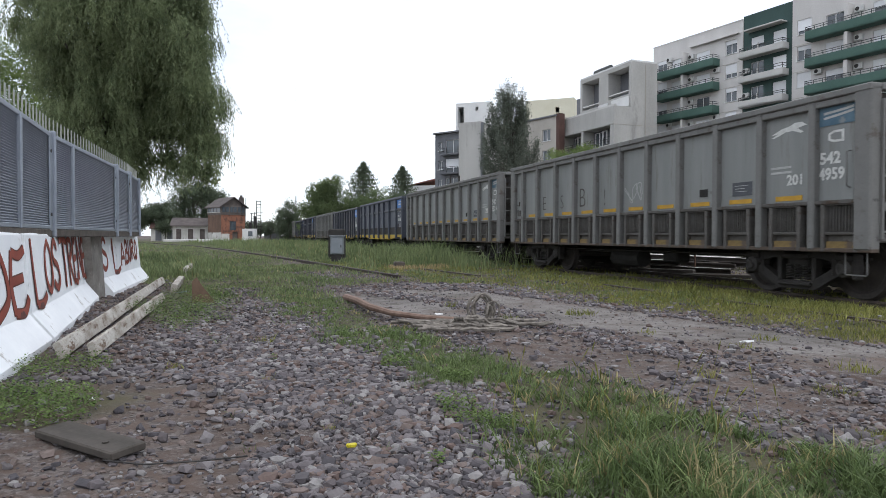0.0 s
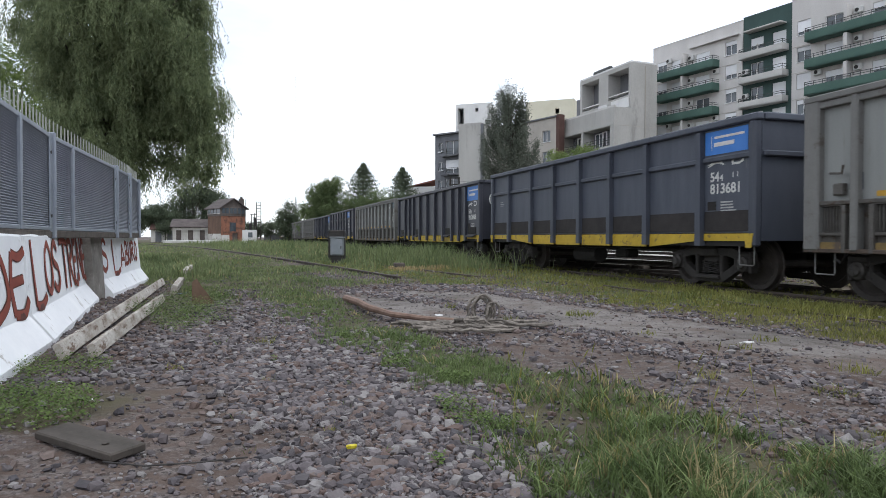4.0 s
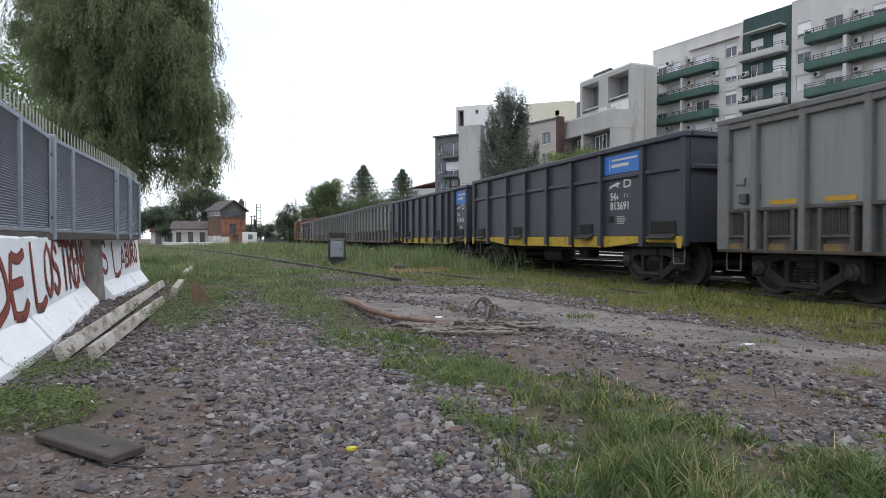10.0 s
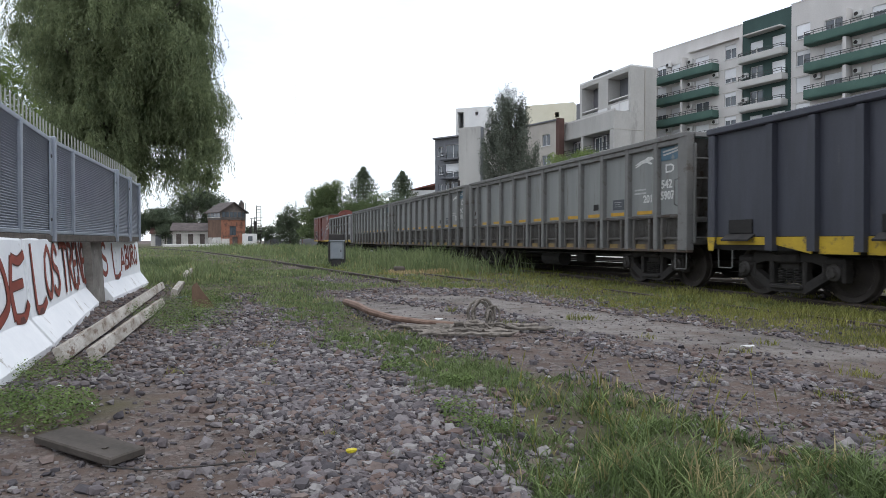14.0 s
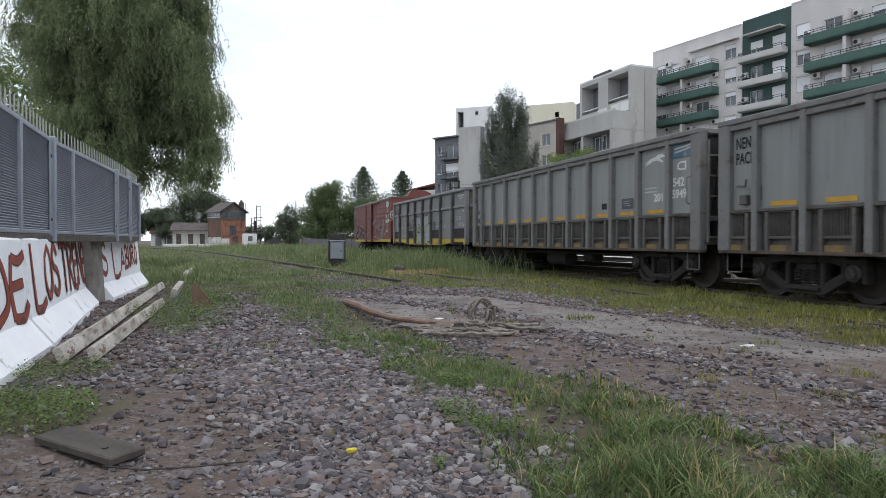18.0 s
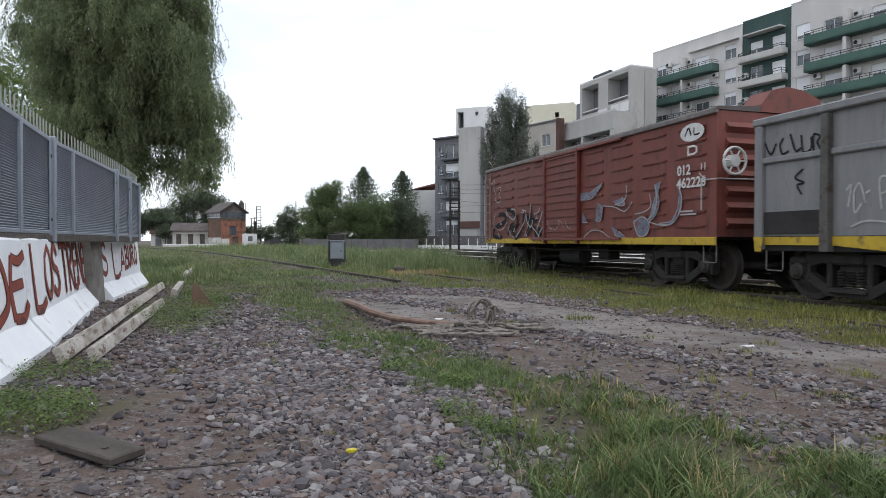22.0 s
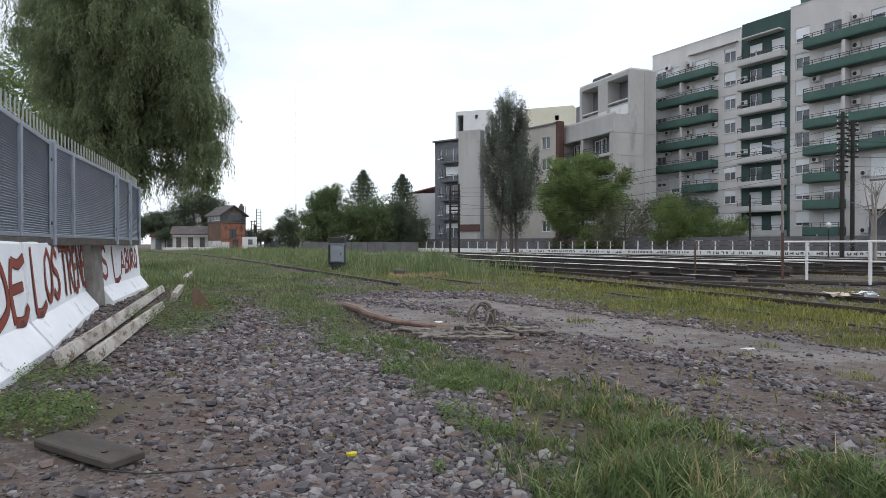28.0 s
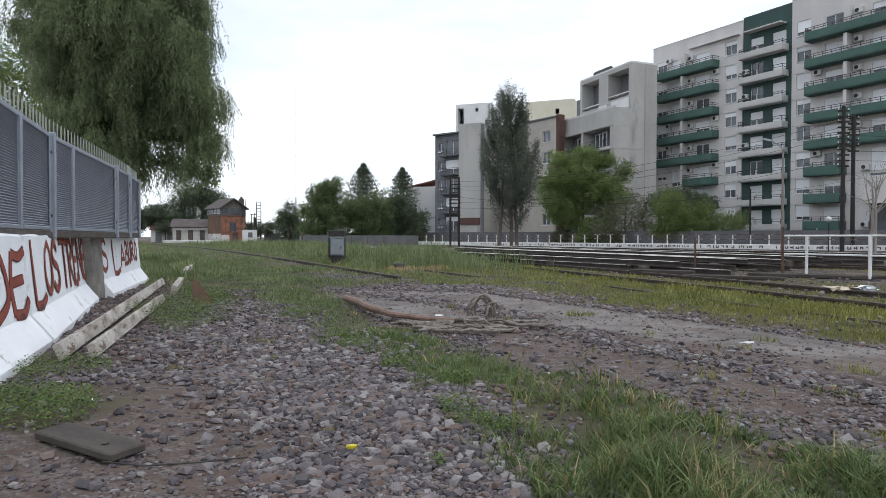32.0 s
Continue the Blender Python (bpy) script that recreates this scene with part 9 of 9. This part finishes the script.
def street_tree(x, z, lobes, top, r, leaf, n, per, spread, size, *rest):
    """A tree behind the street fence on the sight line x, as large as it looks from z."""
    q = (x - 784) / 1160
    u = (45 - 37.4 * q) / (48.7 + 50 * q)
    deep = max(z, 37.4 + 50 * u + 7.5 + 0.3 * (z - 48))
    k = deep / z
    return tree(q * deep, deep, [(a[0] * k, a[1] * k, a[2] * k - 0.98 * (k - 1), a[3] * k, a[4] * k, a[5] * k) for a in lobes], top * k, r, leaf, n, per, spread * k, size * (k + 1) / 2, *rest)


# the big pepper tree behind the fence: curtains of hanging strands over a dense crown
rs = np.random.RandomState(71)
PEP = [(-0.5, 0, 8.4, 2.7, 2.6, 2.8), (1.1, -0.4, 7.6, 1.4, 1.8, 2.0), (-1.9, 0.3, 6.4, 1.1, 1.6, 1.7), (1.9, -0.3, 5.9, 0.9, 1.1, 0.8), (1.95, 0.0, 4.5, 0.65, 1.0, 0.6), (-0.9, -0.3, 4.9, 1.6, 1.6, 1.5),
       (0.5, 0.2, 9.9, 1.7, 1.8, 1.4), (2.0, 0, 3.6, 0.75, 0.8, 0.4), (0.2, 0.1, 6.2, 1.5, 1.8, 1.4), (2.35, 0.2, 5.45, 0.4, 0.6, 0.4), (1.8, 0, 7.0, 0.6, 0.8, 0.7),
       (-2.2, 0.2, 4.1, 1.1, 1.2, 0.9), (-0.1, 0.2, 3.9, 0.6, 0.9, 1.0), (2.3, 0.1, 3.3, 0.5, 0.6, 0.3), (0.5, 0.1, 5.1, 0.9, 1.0, 0.6), (1.1, 0.2, 3.85, 0.75, 0.8, 0.35), (-3.4, 0.2, 9.3, 1.0, 1.2, 0.6), (-3.5, 0.2, 8.5, 0.8, 1.0, 0.5), (-2.9, 0.2, 7.5, 0.8, 1.0, 0.7), (2.3, -0.1, 4.3, 0.45, 0.6, 0.5)]
pep = empty("pepper_tree", pose(-10.0, 21.5, -0.05), "large dark green pepper tree with drooping foliage behind the fence", "tree", "trees round the yard")
b = Mesh()
limbs(b, (-0.6, 0.5, 0), (-0.4, 0, 8.5), 0.34, PEP, rs, 26)
part("trunk", b, BARK, pep)
# boughs carry sprays, each spray a fan of thin hanging strands
bough = in_lobes(500, PEP, rs, 0.85)
per, steps = 40, 15
n_str = len(bough) * per
cap = rs.normal(0, 1, (len(bough), per, 3)) * np.array([0.16, 0.16, 0.1])
cap[:, :, 2] -= 0.9 * (cap[:, :, 0] ** 2 + cap[:, :, 1] ** 2)
starts = (bough[:, None] + cap).reshape(-1, 3)
t = np.linspace(0, 1, steps)[None, :, None]
length = np.repeat(rs.uniform(0.5, 1.5, len(bough)), per)[:, None, None] * rs.uniform(0.5, 1.1, n_str)[:, None, None]
out = (starts - np.repeat(bough, per, 0))[:, None] * 0.5 + rs.normal(0, 0.05, (n_str, 1, 3))
strand = starts[:, None] + out * np.array([1, 1, 0]) * t + np.array([0, 0, -1.0]) * t * length + rs.normal(0, 0.02, (n_str, steps, 3))
v, f = leaf_quads(strand.reshape(-1, 3), 0.032, 0.115, rs, 0.75)
tagged(part("crown", big_mesh("crown", v, f, LEAF_PEPPER), None, pep), kind="stuff")
inner = in_lobes(24000, [(q[0], q[1], q[2] - 0.3, q[3] * 0.78, q[4] * 0.78, q[5] * 0.78) for q in PEP if q[0] > -3], rs, 0.1)
v, f = leaf_quads(inner, 0.08, 0.24, rs, 0.7)
tagged(part("inner_foliage", big_mesh("inner_foliage", v, f, LEAF_PEPPER), None, pep), kind="stuff")

tree(-24.0, 36, [(0, 0, 8.6, 4.0, 3.5, 2.6), (2.4, 0, 7.0, 2.4, 2.4, 1.8), (-2, 0, 10, 3, 3, 2), (3.0, 0, 10.2, 1.5, 1.5, 1.0), (1.2, 0, 11.4, 1.4, 1.4, 0.9), (4.4, 0, 8.2, 1.1, 1.2, 0.8)], 8.5, 0.25, LEAF_FRESH, 420, 26, 0.5, 0.22, "light green broadleaf tree behind the fence", 72)
# poplar: upright shoots, each with its own plume of leaves
def poplar(x, y, height, wide, seed, label):
    rs = np.random.RandomState(seed)
    g = empty("poplar_tree", pose(x, y, -0.05), label, "tree", "trees round the yard")
    for k, dx in enumerate((0.7, 0.2, -0.9)):
        b = Mesh()
        b.line([(dx, 0.1 * k, 0), (dx * 0.85, 0, 2.4), (dx * 0.5, 0, height * 0.5), (dx * 0.15, 0, height * (0.9 - 0.1 * k))], [0.17, 0.13, 0.08, 0.02], 7)
        part("trunk", b, BARK, g)
    shoots, pts = Mesh(), []
    for k in range(110):
        z0 = rs.uniform(1.4, height * 0.72)
        z1 = min(z0 + rs.uniform(1.8, 4.6), height * rs.uniform(0.8, 1.04))
        q = z1 / height
        reach = wide * min(1.0, 0.35 + 1.9 * q) * (max(1 - q, 0.0) / 0.45) ** 0.62 if q > 0.55 else wide * (0.5 + 0.9 * q)
        a, r = rs.uniform(0, 6.283), reach * rs.uniform(0.25, 1.0) ** 0.7
        p0, p1 = Vector((0, 0, z0)), Vector((r * math.cos(a), r * math.sin(a), z1))
        mid = Vector((p1.x * 0.75, p1.y * 0.75, z0 + (z1 - z0) * 0.42))
        shoots.line([p0, mid, p1], [0.04, 0.025, 0.008], 4)
        n = int(8.5 * (z1 - z0))
        for i in range(n):
            u = rs.uniform(0.25, 1.0)
            c = p0.lerp(mid, u / 0.45) if u < 0.45 else mid.lerp(p1, (u - 0.45) / 0.55)
            pts.append(c)
    tagged(part("twigwork", shoots, BARK, g), kind="stuff")
    c = np.repeat(np.array(pts), 17, 0) + rs.normal(0, 1, (len(pts) * 17, 3)) * np.array([0.17, 0.17, 0.28])
    v, f = leaf_quads(c, 0.085, 0.15, rs)
    tagged(part("crown", big_mesh("crown", v, f, LEAF_POPLAR), None, g), kind="stuff")


poplar(px(901, 0, 58)[0], 58, 15.4, 3.1, 73, "tall grey-green poplar with upright branches")
# fresh green trees before the apartment block
street_tree(1030, 52, [(0, 0, 5.3, 2.9, 2.3, 2.4), (-2.5, 0, 4.6, 1.7, 1.8, 2.0), (2.4, 0, 4.6, 1.7, 1.7, 1.8), (0.0, 0, 7.2, 2.2, 1.5, 1.0), (3.4, 0, 6.4, 0.8, 0.8, 0.7), (-2.0, 0, 6.6, 1.3, 1.0, 1.0), (1.6, 0, 7.0, 1.3, 1.0, 0.9), (-1.2, 0, 3.0, 1.7, 1.4, 1.7), (2.0, 0, 2.9, 0.9, 0.9, 0.9)], 6.0, 0.15, LEAF_FRESH, 1050, 30, 0.28, 0.2, "fresh green broadleaf tree at the street fence", 74)
street_tree(1110, 50, [(0, 0, 2.6, 2.2, 1.8, 1.7), (-1.8, 0, 2.2, 1.5, 1.5, 1.5), (1.2, 0, 3.2, 1.2, 1.2, 1.1)], 3.6, 0.12, LEAF_OLIVE, 150, 22, 0.35, 0.18, "olive brown shrubby tree at the street fence", 75)
street_tree(1200, 49, [(-0.6, 0, 2.6, 1.9, 1.7, 1.8), (1.4, 0, 2.3, 2.0, 1.7, 1.5), (3.6, 0, 1.9, 1.5, 1.5, 1.2), (-0.4, 0, 3.7, 1.3, 1.2, 1.0)], 3.5, 0.12, LEAF_FRESH, 460, 26, 0.32, 0.18, "light green willowy tree at the street fence", 76)
street_tree(1045, 48, [(0, 0, 1.6, 1.3, 1.2, 1.3)], 2.0, 0.08, LEAF_FRESH, 150, 26, 0.28, 0.16, "young light green bush at the street fence", 77)
street_tree(1190, 58, [(0, 0, 4.0, 2.6, 1.8, 1.8), (2.0, 0, 3.6, 1.8, 1.8, 1.5)], 4.5, 0.14, LEAF_DARK, 300, 24, 0.4, 0.22, "dark shrubby tree before the apartment block", 78)
# bare branching shrubs with few leaves
for x, z, h, sd in ((880, 66, 4.2, 79), (745, 92, 5.0, 80), (1558, 50, 6.4, 81), (1140, 55, 3.6, 82)):
    street_tree(x, z, [(0, 0, h * 0.65, h * 0.3, h * 0.3, h * 0.38)], h * 0.8, 0.09, LEAF_OLIVE, 26, 8, 0.3, 0.1, "sparse shrubby tree with pale bare branches", sd, BARK_PALE, "tree", 1, False)
tree(px(1540, 0, 46)[0], 46, [(0, 0, 4.6, 1.9, 1.4, 1.9), (0.6, 0, 5.6, 1.2, 1.0, 1.2)], 5.4, 0.12, LEAF_OLIVE, 14, 6, 0.3, 0.1, "bare grey street tree with few leaves", 102, BARK_PALE, "tree", 2, False)
# woods beyond the meadow
tree(*px(575, 0, 88)[:1], 88, [(0, 0, 5.4, 2.9, 2.2, 3.0), (0.7, 0, 7.4, 1.8, 1.8, 1.5), (-1.0, 0, 6.8, 1.5, 1.4, 1.3), (-0.6, 0, 3.0, 2.6, 2.0, 2.4), (1.6, 0, 2.6, 1.3, 1.2, 1.2)], 7.0, 0.22, LEAF_MID, 620, 28, 0.42, 0.26, "dense green broadleaf tree beyond the meadow", 83)
tree(*px(640, 0, 90)[:1], 90, [(0, 0, 4.4, 3.4, 2.4, 3.0), (2.6, 0, 4.4, 2.4, 2.0, 2.8), (-2.2, 0, 4.6, 1.8, 1.8, 2.2), (1.0, 0, 1.7, 3.6, 2.0, 1.5)], 5.0, 0.2, LEAF_MID, 620, 28, 0.45, 0.26, "green broadleaf tree beyond the meadow", 84)
tree(*px(712, 0, 92)[:1], 92, [(0, 0, 4.0, 2.8, 2.2, 3.2), (1.8, 0, 3.0, 2.2, 2.0, 2.2), (-2.4, 0, 4.0, 1.8, 1.8, 2.4), (-1.0, 0, 5.2, 1.4, 1.4, 1.6), (0.4, 0, 1.7, 3.4, 2.0, 1.5)], 5.5, 0.2, LEAF_DARK, 600, 28, 0.45, 0.26, "dark green tree beyond the meadow", 85)
tree(*px(515, 0, 100)[:1], 100, [(0, 0, 4.2, 2.0, 1.8, 1.9), (-1.2, 0, 3.4, 1.5, 1.4, 1.2), (1.1, 0, 2.6, 1.5, 1.3, 1.4), (0, 0, 1.4, 2.2, 1.6, 1.3)], 4.6, 0.16, LEAF_DARK, 300, 22, 0.4, 0.26, "dark green tree behind the antenna mast", 86)


def araucaria(x, z, h, r, seed, label):
    """A dark conifer with tiers of branches in a domed crown."""
    rs = np.random.RandomState(seed)
    g = empty("conifer_tree", pose(px(x, 0, z)[0], z, -0.05), label, "tree", "trees round the yard")
    part("trunk", Mesh().tube((0, 0, 0), (0, 0, h * 0.96), 0.28, 8, 0.06), BARK, g)
    pts = []
    for k in range(15):
        q0 = k / 14
        zz = h * (0.3 + 0.69 * q0)
        rr = r * (1 - q0 ** 2.2) ** 0.8 * (0.85 + 0.3 * rs.uniform()) + 0.15
        for j in range(12):
            a = j * 0.5236 + k * 0.9 + rs.uniform(-0.15, 0.15)
            for i in range(14):
                q = 0.15 + 0.85 * i / 14
                pts.append((rr * q * math.cos(a), rr * q * math.sin(a), zz - 0.1 * q + 0.45 * q * q * rr / r))
    c = np.array(pts) + rs.normal(0, 0.07, (len(pts), 3))
    c = np.repeat(c, 5, 0) + rs.normal(0, 0.11, (len(pts) * 5, 3))
    v, f = leaf_quads(c, 0.1, 0.3, rs, -0.2)
    tagged(part("crown", big_mesh("crown", v, f, LEAF_DARK), None, g), kind="stuff")


araucaria(643, 100, 12.0, 3.3, 87, "tall dark conifer with a domed crown")
araucaria(712, 104, 11.8, 2.8, 88, "tall dark conifer with a domed crown")
# trees round the station
tree(*px(345, 0, 128)[:1], 128, [(0, 0, 9.2, 4.6, 3, 3.8), (4.2, 0, 7.6, 3.4, 2.5, 3.2), (-4, 0, 5.6, 3.4, 2.5, 2.8), (1.5, 0, 4.5, 5.0, 2.5, 2.4)], 9, 0.3, LEAF_DARK, 640, 24, 0.6, 0.36, "wide green tree behind the signal cabin", 89)
tree(*px(272, 0, 120)[:1], 120, [(0, 0, 5.2, 4.2, 2.5, 1.5), (2.5, 0, 4.6, 2.5, 2.0, 1.2), (-2.5, 0, 3.6, 2.5, 2.0, 1.6)], 5.5, 0.25, LEAF_DARK, 380, 24, 0.5, 0.34, "flat-topped dark green tree by the station", 90)
for x, z, sd in ((462, 125, 91), (478, 122, 92), (440, 128, 93), (292, 118, 94), (310, 122, 95)):
    tree(*px(x, 0, z)[:1], z, [(0, 0, 2.3, 1.3, 1.2, 1.5), (0.5, 0, 3.2, 0.7, 0.7, 0.8)], 3.0, 0.1, LEAF_DARK, 90, 18, 0.3, 0.26, "small dark tree by the station", sd)
# low scrub along the street fence
for x, z, w, h, sd in ((585, 93, 9, 3.6, 96), (690, 90, 10, 4.2, 97), (640, 91, 8, 3.4, 101), (1000, 52, 3.4, 1.5, 98), (1085, 49, 3.0, 1.2, 99), (1270, 50, 2.6, 1.3, 100)):
    street_tree(x, z, [(0, 0, h * 0.55, w / 2, 1.0, h * 0.6)], h * 0.7, 0.07, LEAF_OLIVE, 130, 22, 0.3, 0.2, "low scrubby bushes along the fence", sd, BARK, "bush")


# ---- the train rolls past ----
def travelled(t):
    """Metres the train has gone at t seconds."""
    return 5.951 * t + 0.0130 * t * t


def motions():
    heading = ALPHA - 90
    times = [i * 1.0 for i in range(33)]
    for ob, u in WAGONS:
        rows = []
        for t in times:
            p = on_line(u - travelled(t) - (LINE - 1.5) * math.tan(radians(ALPHA)), LINE, RAIL_Z)
            rows.append((t, pose(p.x, p.y, p.z, 0, 0, heading)))
        walk(ob, rows)
    # wheels turn with the way gone, in steps of less than a quarter turn
    wheel_times = [i / 10 for i in range(321)]
    for ws, x in WHEELS:
        walk(ws, [(t, Matrix.Translation((x, 0, 0.46)) @ Matrix.Rotation(travelled(t) / 0.46 % (2 * math.pi), 4, "Y")) for t in wheel_times])


motions()
